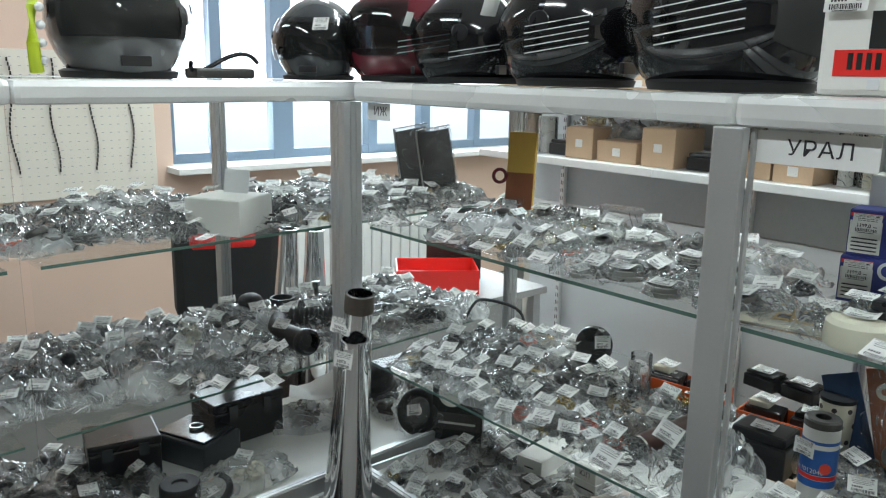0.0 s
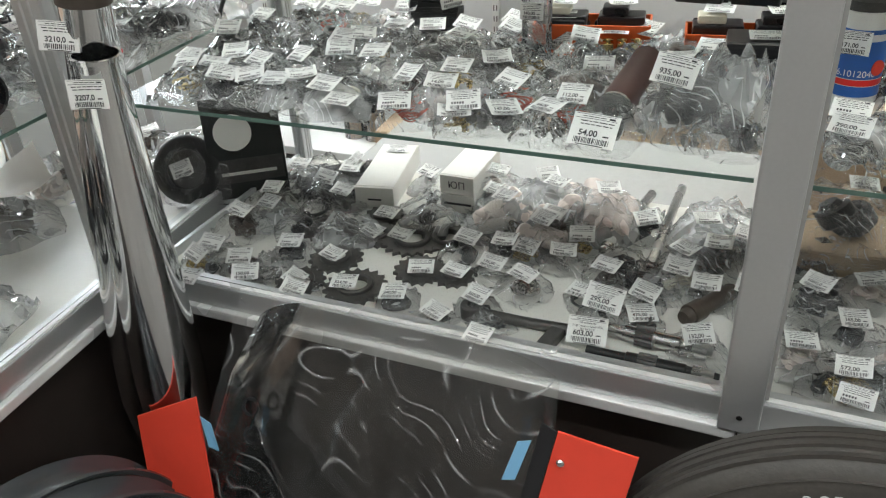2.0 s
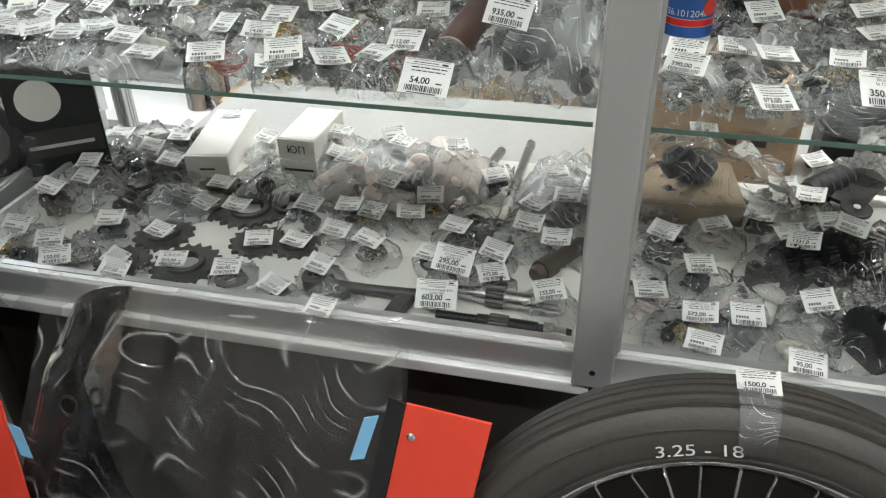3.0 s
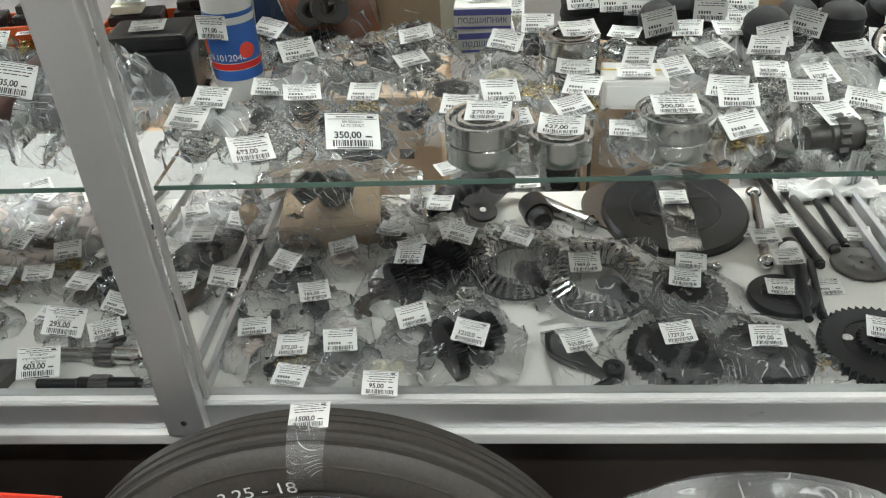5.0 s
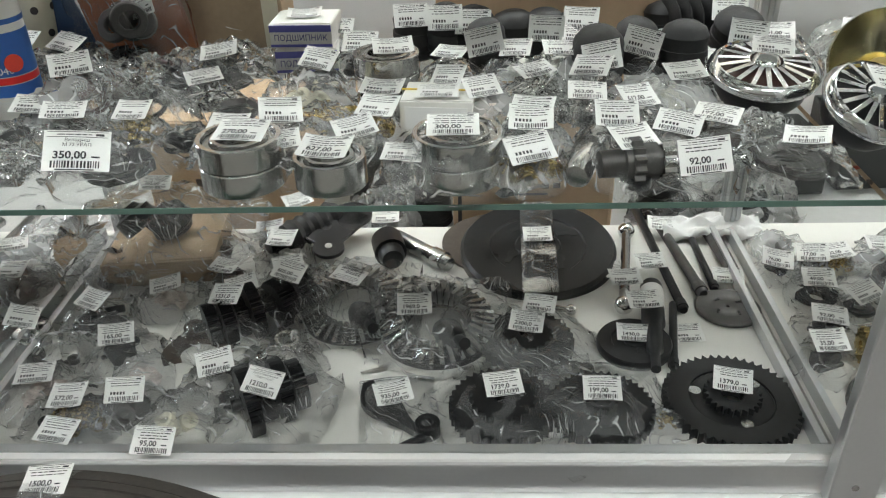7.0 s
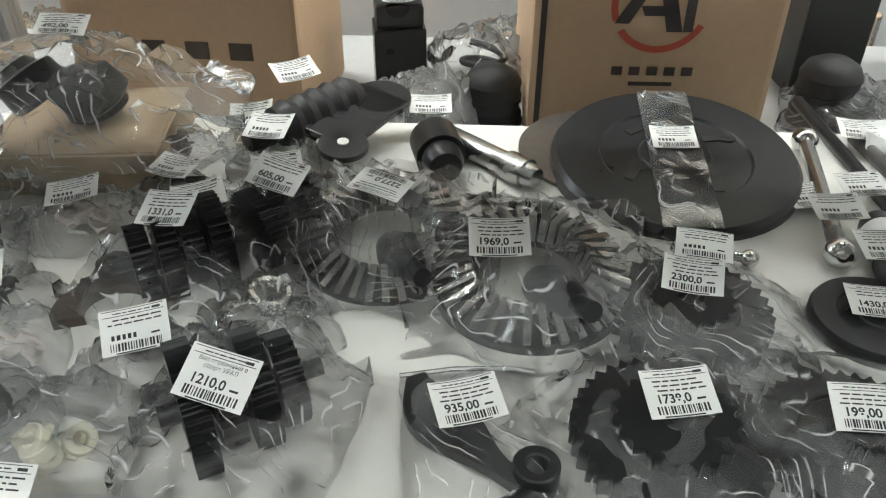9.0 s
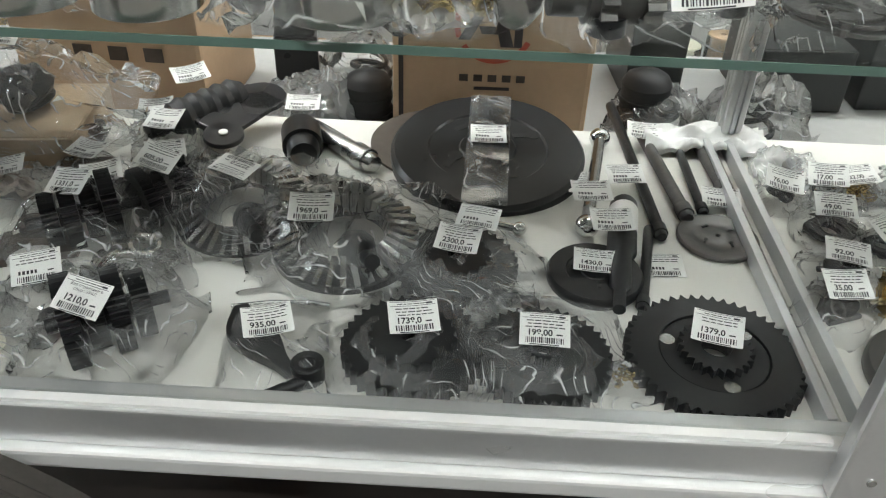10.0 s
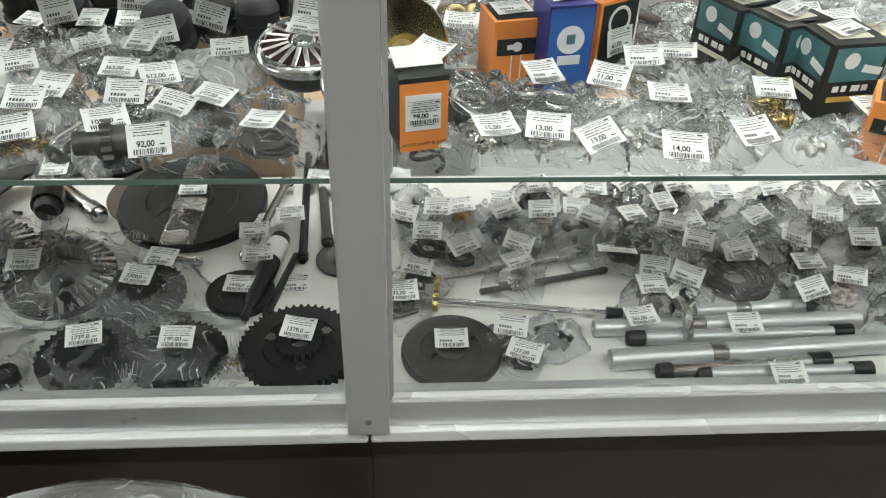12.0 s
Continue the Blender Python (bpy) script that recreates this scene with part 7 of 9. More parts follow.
# base board of the gear case
gear(1.409, 0.092, BASE, 0.058, 38, 0.016, '1738,0', 0.62)
gear(1.513, 0.090, BASE, 0.056, 40, 0.014, '198,00', 0.3)
gear(1.441, 0.206, BASE, 0.056, 34, 0.014, '2300,0', 0.55)
gear(1.652, 0.102, BASE, 0.072, 48, 0.013, '1379,0', 0.42, None, False, 0.0, -14, (), 3)
bevel_gear(1.334, 0.234, BASE, 0.07, '1969,0', 3.0, 8.0, -0.024, -0.025)
bevel_gear(1.226, 0.276, BASE, 0.066, '2277,0', 158.0, 14.0)
bagged(1.083, 0.231, BASE, 0.14, 230, "cluster", "1331,0", d=0.118, h=0.055, tilt=24, face=-14)
bagged(1.149, 0.281, BASE, 0.11, 80, "cluster", "605,00", d=0.097, h=0.055, tilt=24, face=-18)
bagged(1.165, 0.095, BASE, 0.13, 80, "cluster", "1210,0", d=0.12, h=0.06, shift=(0.000, -0.029), tilt=28, face=-16, lines=('Вал первичный в', 'сборе УРАЛ'))
zip_bag_lever(1.297, 0.088, BASE, 0.084, 0.112, "935,00")
disc(1.468, 0.408, BASE, 0.108, 0.022, "clutch_disc", "black clutch disc strapped with clear tape and tag", DARK, 4, 6.0, "", 0.075)
disc(1.418, 0.443, BASE, 0.085, 0.006, "clutch_plate", "brown friction plate under a clutch disc", RUST, 0, 0.0, None)
disc(1.567, 0.203, BASE, 0.044, 0.012, "hub_cover", "dark round hub cover with price tag", DARK, 3, 0.0, "1430,0", 0.06)
disc(1.697, 0.279, BASE, 0.04, 0.005, "bare_disc", "dull steel disc with small holes on white board", IRON, 4, 0.0, None, 0.05)
ball_rod((1.601, 0.469), (1.564, 0.262), BASE, 0.012, STEEL)
ball_rod((1.444, 0.284), (1.507, 0.269), BASE, 0.007, STEEL)
pin_rod((1.624, 0.558), (1.640, 0.269), BASE, 0.006, DARK)
pin_rod((1.652, 0.477), (1.672, 0.303), BASE, 0.007, IRON)
pin_rod((1.690, 0.478), (1.691, 0.316), BASE, 0.005, DARK)
pin_rod((1.711, 0.502), (1.723, 0.352), BASE, 0.007, IRON)
shock_rod((1.607, 0.313), (1.581, 0.147), BASE, 0.014, DARK)
pin_rod((1.630, 0.286), (1.604, 0.159), BASE, 0.005, DARK)
pin_rod((1.263, 0.452), (1.346, 0.373), BASE, 0.011, STEEL)
pin_rod((1.257, 0.419), (1.268, 0.375), BASE, 0.018, DARK)
loose_tag(1.651, 0.466, BASE + 0.02, 12, -6, "")
loose_tag(1.572, 0.311, BASE + 0.03, 12, 5, "")
loose_tag(1.615, 0.365, BASE + 0.02, 12, 8, "")
loose_tag(1.570, 0.358, BASE + 0.012, 12, 15, "")
loose_tag(1.634, 0.227, BASE + 0.004, 12, 4, "")
loose_tag(1.459, 0.255, BASE + 0.03, 12, -12, "")
loose_tag(1.585, 0.255, BASE + 0.034, 12, 4, "")
loose_tag(1.713, 0.342, BASE + 0.01, 12, -5, "")
loose_tag(1.249, 0.477, BASE + 0.03, 12, 4, "")
selector_fork(1.048, 0.194, BASE, 20)
footrest_bracket(1.172, 0.420, BASE)
bagged(0.912, 0.242, BASE, 0.11, 290, "casting", "1050,0", d=0.088, h=0.042)
bagged(0.958, 0.189, BASE, 0.08, 65, "casting", "165,00", d=0.071, h=0.03)
bagged(0.954, 0.080, BASE, 0.1, 345, "lever", "572,00", d=0.093, h=0.038, shift=(0.000, -0.007))
bagged(1.064, 0.075, BASE, 0.09, 270, "nylon", "95,00", d=0.071, h=0.034, shift=(0.000, -0.063))
bagged(0.897, 0.114, BASE, 0.09, 270, "nylon", d=0.082, h=0.034)
bagged(1.008, 0.086, BASE, 0.09, 305, "casting", d=0.078, h=0.034)
bagged(1.092, 0.132, BASE, 0.09, 245, "lever", d=0.083, h=0.034)
bagged(0.958, 0.070, BASE, 0.08, 125, "bush", d=0.068, h=0.03, shift=(0.000, -0.039))
bagged(1.136, 0.328, BASE, 0.09, 295, "casting", d=0.084, h=0.034)
bagged(0.829, 0.224, BASE, 0.08, 40, "rings", d=0.073, h=0.03)
bagged(1.580, 0.075, BASE, 0.04, 0, "bolts", d=0.032, h=0.02, tag=0)
bagged(1.486, 0.156, BASE, 0.06, 275, "lever", d=0.053, h=0.022, tag=0)
bagged(1.157, 0.182, BASE, 0.09, 300, "rings", d=0.078, h=0.03, tag=0)
# base board of the bulb case
bagged(1.778, 0.354, BASE, 0.06, 90, "cups", "76,00", d=0.056, h=0.023)
bagged(1.828, 0.368, BASE, 0.06, 350, "bush", "17,00", d=0.047, h=0.023)
bagged(1.861, 0.372, BASE, 0.06, 210, "bush", "22,00", d=0.056, h=0.023)
bagged(1.810, 0.298, BASE, 0.08, 270, "plate", "49,00", d=0.069, h=0.03)
bagged(1.858, 0.275, BASE, 0.06, 30, "plate", d=0.052, h=0.023)
bagged(1.794, 0.220, BASE, 0.08, 145, "casting", "92,00", d=0.061, h=0.03)
bagged(1.774, 0.170, BASE, 0.08, 50, "casting", "35,00", d=0.064, h=0.03)
bagged(1.921, 0.378, BASE, 0.08, 15, "bolts", d=0.073, h=0.03)
bagged(1.935, 0.279, BASE, 0.06, 270, "plate", d=0.049, h=0.023)
bagged(1.926, 0.230, BASE, 0.08, 255, "plate", d=0.076, h=0.03)
bagged(2.029, 0.359, BASE, 0.07, 30, "bush", d=0.062, h=0.027)
bagged(2.108, 0.343, BASE, 0.07, 75, "bush", d=0.054, h=0.027)
bagged(2.160, 0.368, BASE, 0.08, 70, "rings", d=0.064, h=0.03)
bagged(2.184, 0.321, BASE, 0.07, 85, "bush", d=0.062, h=0.027)
bagged(2.249, 0.383, BASE, 0.09, 280, "shaft", d=0.085, h=0.034)
bagged(2.335, 0.404, BASE, 0.08, 115, "casting", d=0.062, h=0.03)
bagged(2.322, 0.276, BASE, 0.08, 100, "rings", "131,00", d=0.067, h=0.03)
bagged(2.391, 0.331, BASE, 0.08, 135, "bush", d=0.061, h=0.03)
bagged(2.232, 0.249, BASE, 0.08, 65, "rings", d=0.061, h=0.03)
bagged(2.354, 0.183, BASE, 0.09, 45, "nylon", d=0.079, h=0.034)
bagged(2.110, 0.223, BASE, 0.06, 75, "casting", d=0.048, h=0.023)
bagged(2.300, 0.168, BASE, 0.07, 85, "casting", d=0.063, h=0.027)
bagged(1.916, 0.070, BASE, 0.055, 55, "casting", "127,00", d=0.041, h=0.021)
bagged(1.904, 0.108, BASE, 0.07, 310, "bolts", d=0.057, h=0.027)
bagged(1.976, 0.342, BASE, 0.09, 235, "nylon", d=0.076, h=0.034)
bagged(2.061, 0.401, BASE, 0.09, 85, "nylon", d=0.084, h=0.034)
bagged(2.286, 0.329, BASE, 0.08, 95, "nylon", d=0.071, h=0.03)
bagged(2.413, 0.267, BASE, 0.09, 320, "rings", d=0.078, h=0.034)
bagged(2.465, 0.371, BASE, 0.08, 355, "shaft", d=0.065, h=0.03)
bagged(2.066, 0.124, BASE, 0.06, 140, "bush", "361,00", d=0.052, h=0.023)
loose_tag(2.067, 0.261, BASE + 0.03, 20, 172, "65,00", (), 1.3)
disc(1.832, 0.090, BASE, 0.06, 0.014, "brake_plate", "dark grey brake plate with a price tag", IRON, 2, 0.0, "")
ring_plate(2.224, 0.226, BASE, 0.05)
pin_rod((1.818, 0.230), (2.034, 0.282), BASE, 0.004, STEEL)
pin_rod((1.876, 0.203), (2.054, 0.246), BASE, 0.004, IRON)
fuel_tap((1.805, 0.180), (2.040, 0.147), BASE, 0.003, STEEL)
fork_tube((2.017, 0.065), (2.361, 0.085), BASE, 0.013, ALU)
fork_tube((2.009, 0.122), (2.350, 0.132), BASE, 0.011, ALU)
damper_tube((2.047, 0.104), (2.318, 0.110), BASE, 0.01, ALU)
fork_tube((2.146, 0.153), (2.309, 0.162), BASE, 0.009, ALU)
damper_tube((2.069, 0.046), (2.267, 0.059), BASE, 0.011, STEEL)
damper_tube((2.114, 0.042), (2.312, 0.045), BASE, 0.01, ALU)
loose_tag(2.194, 0.114, BASE + 0.024, 18, 2, "")
loose_tag(2.214, 0.028, BASE + 0.024, 18, 2, "")
loose_tag(2.131, 0.173, BASE + 0.024, 18, 40, "")
flange_ring(2.115, 0.117, BASE)
# glass shelf of the bulb case
bagged(1.859, 0.075, MID, 0.09, 350, "bulbs", "15,00", d=0.072, h=0.034, shift=(0.000, -0.029))
bagged(1.907, 0.075, MID, 0.09, 180, "bulbs", "13,00", d=0.072, h=0.034, shift=(0.000, -0.031))
bagged(1.951, 0.075, MID, 0.09, 85, "bulbs", "19,00", d=0.077, h=0.034, shift=(0.000, -0.048))
bagged(2.019, 0.080, MID, 0.1, 235, "bulbs", "14,00", d=0.091, h=0.038, shift=(0.000, -0.081))
bagged(1.984, 0.141, MID, 0.1, 245, "bulbs", "11,00", d=0.084, h=0.038)
bagged(2.034, 0.103, MID, 0.1, 10, "bulbs", d=0.079, h=0.038)
bagged(2.081, 0.090, MID, 0.12, 50, "bulbs", d=0.106, h=0.046, shift=(0.000, -0.081))
bagged(2.312, 0.327, MID, 0.08, 20, "rings", d=0.069, h=0.03)
bagged(2.031, 0.190, MID, 0.1, 75, "wires", d=0.077, h=0.038)
bagged(2.153, 0.273, MID, 0.08, 290, "bulbs", d=0.068, h=0.03)
bagged(2.072, 0.205, MID, 0.1, 295, "nylon", d=0.08, h=0.038)
bagged(2.272, 0.335, MID, 0.09, 205, "bolts", d=0.076, h=0.034)
bagged(2.291, 0.216, MID, 0.09, 335, "nylon", d=0.069, h=0.034)
bulb_box_open(1.790, 0.094, MID, 0.047, 0.075, 13.4)
bulb_box_orange(1.893, 0.234, MID, 0.053, 0.075, 11.9)
bulb_box_blue(1.945, 0.209, MID, 0.050, 0.1, 10.4)
bulb_box_tall(1.999, 0.271, MID, 0.060, 0.085, 31.9)
halogen_box(2.158, 0.269, MID, 0.066, 0.08, -66.4)
halogen_box(2.191, 0.221, MID, 0.066, 0.08, -67.8)
halogen_box(2.229, 0.170, MID, 0.066, 0.08, -81.4)
bulb_box_orange(2.246, 0.062, MID, 0.055, 0.06, -30)
loose_tag(1.839, 0.121, MID + 0.02, 35, 118, "15,00", (), 1.1)
loose_tag(1.804, 0.120, MID + 0.081, 15, -40, "759,00")
# upper glass shelf
bagged(0.166, 0.070, UPPER, 0.08, 245, "nylon", d=0.06, h=0.03, shift=(0.000, -0.048), milky=True)
bagged(0.177, 0.089, UPPER, 0.1, 95, "nylon", d=0.076, h=0.038, milky=True)
bagged(0.320, 0.081, UPPER, 0.08, 270, "bolts", d=0.075, h=0.03)
bagged(0.393, 0.070, UPPER, 0.08, 140, "bolts", d=0.071, h=0.03)
bagged(0.413, 0.169, UPPER, 0.08, 50, "bolts", d=0.072, h=0.03)
bagged(0.382, 0.344, UPPER, 0.1, 310, "nylon", d=0.094, h=0.038, milky=True)
bagged(0.447, 0.225, UPPER, 0.09, 85, "rings", d=0.082, h=0.034)
bagged(0.585, 0.125, UPPER, 0.08, 240, "bolts", d=0.071, h=0.03)
bagged(0.645, 0.141, UPPER, 0.07, 150, "rings", d=0.057, h=0.027)
bagged(-0.009, 0.419, UPPER, 0.09, 220, "wires", d=0.073, h=0.034)
bagged(-0.037, 0.075, UPPER, 0.09, 240, "nylon", d=0.082, h=0.034, shift=(0.000, -0.010), milky=True)
bagged(0.388, 0.070, UPPER, 0.08, 225, "bolts", d=0.062, h=0.03, shift=(0.000, -0.098))
bagged(0.578, 0.070, UPPER, 0.08, 275, "rings", d=0.07, h=0.03, shift=(0.000, -0.015))
bagged(0.772, 0.329, UPPER, 0.11, 230, "nylon", d=0.104, h=0.042, milky=True)
bagged(0.848, 0.117, UPPER, 0.1, 135, "plate", d=0.085, h=0.038)
bagged(0.938, 0.106, UPPER, 0.07, 250, "casting", d=0.063, h=0.027)
bagged(0.978, 0.242, UPPER, 0.09, 20, "casting", "187,00", d=0.069, h=0.034)
bagged(1.078, 0.075, UPPER, 0.09, 125, "spring", d=0.068, h=0.034, shift=(0.000, -0.129))
bagged(0.839, 0.243, UPPER, 0.08, 310, "casting", d=0.063, h=0.03)
bagged(0.832, 0.083, UPPER, 0.08, 305, "rings", d=0.074, h=0.03)
bagged(1.070, 0.090, UPPER, 0.12, 220, "nylon", d=0.106, h=0.046, shift=(0.000, -0.036), milky=True)
bagged(0.512, 0.070, UPPER, 0.08, 300, "nylon", d=0.06, h=0.03, shift=(0.000, -0.077), milky=True)
bagged(0.484, 0.304, UPPER, 0.09, 270, "nylon", d=0.073, h=0.034, milky=True)
bagged(0.260, 0.065, UPPER, 0.07, 295, "bolts", d=0.057, h=0.027, shift=(0.000, -0.079))
bagged(0.951, 0.195, UPPER, 0.08, 95, "casting", d=0.062, h=0.03)
piston_rings(0.595, 0.116, UPPER, 0.038, 2)
piston_rings(0.702, 0.079, UPPER, 0.036, 2)
piston_rings(0.539, 0.070, UPPER, 0.034, 1)
piston_rings(0.699, 0.160, UPPER, 0.03, 6)
piston_rings(0.791, 0.070, UPPER, 0.03, 2)
film_packs(-0.33, 0.4, UPPER)
amber_pack(0.03, 0.42, UPPER)
clear_tub(0.348, 0.400, UPPER)
clear_tub(0.015, 0.420, UPPER, 0.07)
part_cartons(0.915, 0.31, UPPER)
magenta_pack(1.01, 0.31, UPPER)
yellow_reel(0.984, 0.420, UPPER)
ivory_cap(1.003, 0.075, UPPER)
gasket_pack(0.911, 0.090, UPPER)
bagged(0.955, 0.085, UPPER, 0.09, 40, "spring", d=0.07, h=0.045, tag=0)
relay_box(1.035, 0.115, UPPER, 0.07, 0.06, 0.06, 4, "")
black_puck(1.125, 0.12, UPPER, 0.055, 0.034)
bagged(1.205, 0.085, UPPER, 0.1, 15, "nylon", d=0.08, h=0.03, milky=True, tag=0)
bagged(1.262, 0.095, UPPER, 0.09, 70, "nylon", d=0.07, h=0.03, tag=0)
pin_rod((1.325, 0.05), (1.318, 0.17), UPPER, 0.013, BROWNHOSE)
pin_rod((1.357, 0.06), (1.36, 0.18), UPPER, 0.012, IRON)
bagged(1.415, 0.085, UPPER, 0.09, 130, "bush", d=0.08, h=0.03)
bagged(1.485, 0.09, UPPER, 0.1, 220, "rings", d=0.08, h=0.03)
bagged(1.56, 0.085, UPPER, 0.09, 300, "casting", d=0.08, h=0.03, tag=0)
bagged(1.63, 0.09, UPPER, 0.1, 20, "plate", d=0.08, h=0.03)
# the case round the corner
bagged(-0.362, -0.166, MID, 0.1, 45, "casting", d=0.088, h=0.038)
bagged(-0.325, -0.141, MID, 0.09, 245, "cups", d=0.074, h=0.034)
bagged(-0.168, -0.189, MID, 0.09, 300, "cups", d=0.083, h=0.034)
bagged(-0.188, -0.237, MID, 0.08, 160, "cups", d=0.062, h=0.03)
bagged(-0.148, -0.147, MID, 0.09, 100, "shaft", d=0.069, h=0.034)
bagged(-0.184, -0.306, MID, 0.1, 150, "plate", d=0.09, h=0.038)
bagged(-0.150, -0.389, MID, 0.1, 20, "nylon", d=0.076, h=0.038, shift=(0.131, 0.000))
bagged(-0.150, -0.279, MID, 0.1, 235, "plate", d=0.082, h=0.038, shift=(0.107, 0.000))
bagged(-0.150, -0.266, MID, 0.1, 35, "plate", d=0.081, h=0.038, shift=(0.189, 0.000))
bagged(-0.326, -0.316, MID, 0.09, 290, "hose", d=0.08, h=0.034)
bagged(-0.441, -0.241, MID, 0.1, 95, "nylon", d=0.084, h=0.038)
bagged(-0.140, -0.346, MID, 0.08, 205, "nylon", d=0.062, h=0.03, shift=(0.103, 0.000))
bagged(-0.464, -0.160, MID, 0.09, 150, "casting", d=0.073, h=0.034)
bagged(-0.150, -0.412, MID, 0.1, 100, "nylon", d=0.09, h=0.038, shift=(0.071, 0.000))
ribbed_hose(-0.310, 0.030, MID)
sleeve(-0.460, 0.024, MID)
fuel_cock(-0.460, 0.129, MID)
fuel_cock(-0.460, 0.203, MID)
bagged(-0.178, 0.121, MID, 0.1, 15, "nylon", d=0.076, h=0.038)
bagged(-0.198, 0.227, MID, 0.1, 50, "plate", d=0.086, h=0.038)
bagged(-0.220, 0.343, MID, 0.1, 230, "plate", d=0.087, h=0.038)
bagged(-0.278, 0.482, MID, 0.08, 115, "nylon", d=0.071, h=0.03)
bagged(-0.419, 0.349, MID, 0.08, 180, "bush", d=0.067, h=0.03)
bagged(-0.234, 0.502, MID, 0.09, 295, "plate", d=0.069, h=0.034)
white_block_box(-0.170, -0.250, UPPER)
bagged(-0.145, -0.400, UPPER, 0.09, 150, "bolts", d=0.07, h=0.034, shift=(0.206, 0.000))
bagged(-0.150, -0.362, UPPER, 0.1, 130, "casting", d=0.079, h=0.038, shift=(0.058, 0.000))
bagged(-0.150, -0.162, UPPER, 0.1, 275, "hose", d=0.094, h=0.038, shift=(0.082, 0.000))
bagged(-0.145, -0.131, UPPER, 0.09, 170, "lever", d=0.081, h=0.034, shift=(0.120, 0.000))
bagged(-0.382, 0.019, UPPER, 0.1, 35, "nylon", d=0.075, h=0.038)
bagged(-0.454, -0.049, UPPER, 0.1, 260, "casting", d=0.084, h=0.038)
bagged(-0.465, 0.384, UPPER, 0.1, 20, "nylon", d=0.078, h=0.038, shift=(-0.099, 0.000))
bagged(-0.150, 0.148, UPPER, 0.1, 330, "casting", d=0.086, h=0.038, shift=(0.052, 0.000))
bagged(-0.145, -0.040, UPPER, 0.09, 60, "bolts", d=0.078, h=0.034, shift=(0.265, 0.000))
bagged(-0.200, -0.225, BASE, 0.24, 100, "nylon", d=0.13, h=0.06, tilt=24, face=40, milky=True)
bagged(-0.390, 0.040, BASE, 0.17, 60, "casting", d=0.13, h=0.075, milky=True, tag=0)
paper_sheet(-0.410, 0.085, BASE + 0.07, 0.13, 0.1, 60)
bagged(-0.440, 0.190, BASE, 0.17, 40, "nylon", d=0.12, h=0.09, milky=True, tag=0)
air_filter_housing(-0.390, -0.260, BASE)
black_case(-0.455, -0.120, BASE, 0.2, 0.13, 0.12, 94)
black_case(-0.430, -0.430, BASE, 0.16, 0.13, 0.1, 80)
bagged(-0.300, -0.440, BASE, 0.15, 155, "cups", d=0.12, h=0.06)
bagged(-0.160, -0.470, BASE, 0.13, 20, "hose", d=0.11, h=0.045)
black_puck(-0.215, -0.375, BASE, 0.045, 0.04)
hand_lever(-0.180, -0.338, BASE)
rubber_cap(-0.417, 0.324, BASE, 0.05, 0.09, True, 20, 0)
elbow_pipe(-0.215, -0.085, MID, 8)
rubber_cap(-0.480, -0.060, MID, 0.036, 0.07, False, 0, 0)
bagged(-0.150, -0.170, MID, 0.11, 70, "hose", d=0.09, h=0.04)
full = []
full += [(0.295,0.08),(0.329,0.07),(0.166,0.075),(0.084,0.157),(0.001,0.349),(0.052,0.41),(0.198,0.273),(0.215,0.306),(0.133,0.144),(0.367,0.148),(0.43,0.11),(0.487,0.08),(0.477,0.065),(0.461,0.231),(0.581,0.075),(0.601,0.108),(0.3,0.182),(0.111,0.43),(0.135,0.432),(0.262,0.345),(0.314,0.349),(0.356,0.389),(0.2,0.427),(0.195,0.156),(0.403,0.075),(0.518,0.128),(0.013,0.144),(0.421,0.185),(0.7,0.29),(0.72,0.43),(0.644,0.08),(0.288,0.42),(0.508,0.395),(0.592,0.369),(0.5,0.4),(0.6,0.4),(0.7,0.4),(0.75,0.4),(0.485,0.335),(0.649,0.266)]
full += [(0.649,0.21),(0.648,0.154),(0.71,0.099),(0.861,0.361),(0.797,0.225)]
spread(0.0, 0.78, 0.07, 0.42, MID, 60, ("rings", "bolts", "cups", "casting", "wires", "plate", "shaft", "casting"), 11, (0.07, 0.11), None, 0.35, full, 0.12, 0.036, True)
full = []
full += [(0.915,0.267),(1.024,0.237),(1.104,0.299),(1.102,0.242),(1.147,0.201),(1.099,0.427),(1.04,0.319),(1.162,0.381),(1.16,0.118),(1.058,0.157),(0.99,0.16),(1.065,0.09),(0.971,0.08),(0.895,0.073),(1.183,0.072),(1.187,0.351),(0.9,0.24),(0.861,0.361),(1.03,0.37),(0.797,0.225)]
spread(0.88, 1.1, 0.07, 0.4, MID, 14, ("casting", "cups", "hose", "cups", "lever"), 32, (0.08, 0.125), None, 0.35, full, 0.1, 0.04, False)
full = []
full += [(1.024,0.237),(1.104,0.299),(1.102,0.242),(1.147,0.201),(1.208,0.241),(1.099,0.427),(1.214,0.083),(1.29,0.169),(1.274,0.117),(1.356,0.317),(1.43,0.094),(1.443,0.243),(1.489,0.181),(1.533,0.164),(1.509,0.129),(1.511,0.075),(1.595,0.119),(1.559,0.107),(1.573,0.334),(1.616,0.319),(1.711,0.329),(1.592,0.231),(1.559,0.227),(1.427,0.304),(1.389,0.185),(1.356,0.219),(1.04,0.319),(1.162,0.381),(1.22,0.402),(1.65,0.075),(1.427,0.065),(1.16,0.118),(1.058,0.157),(1.322,0.063),(1.475,0.3),(1.642,0.271),(1.499,0.349),(1.559,0.08),(1.065,0.09),(1.183,0.072)]
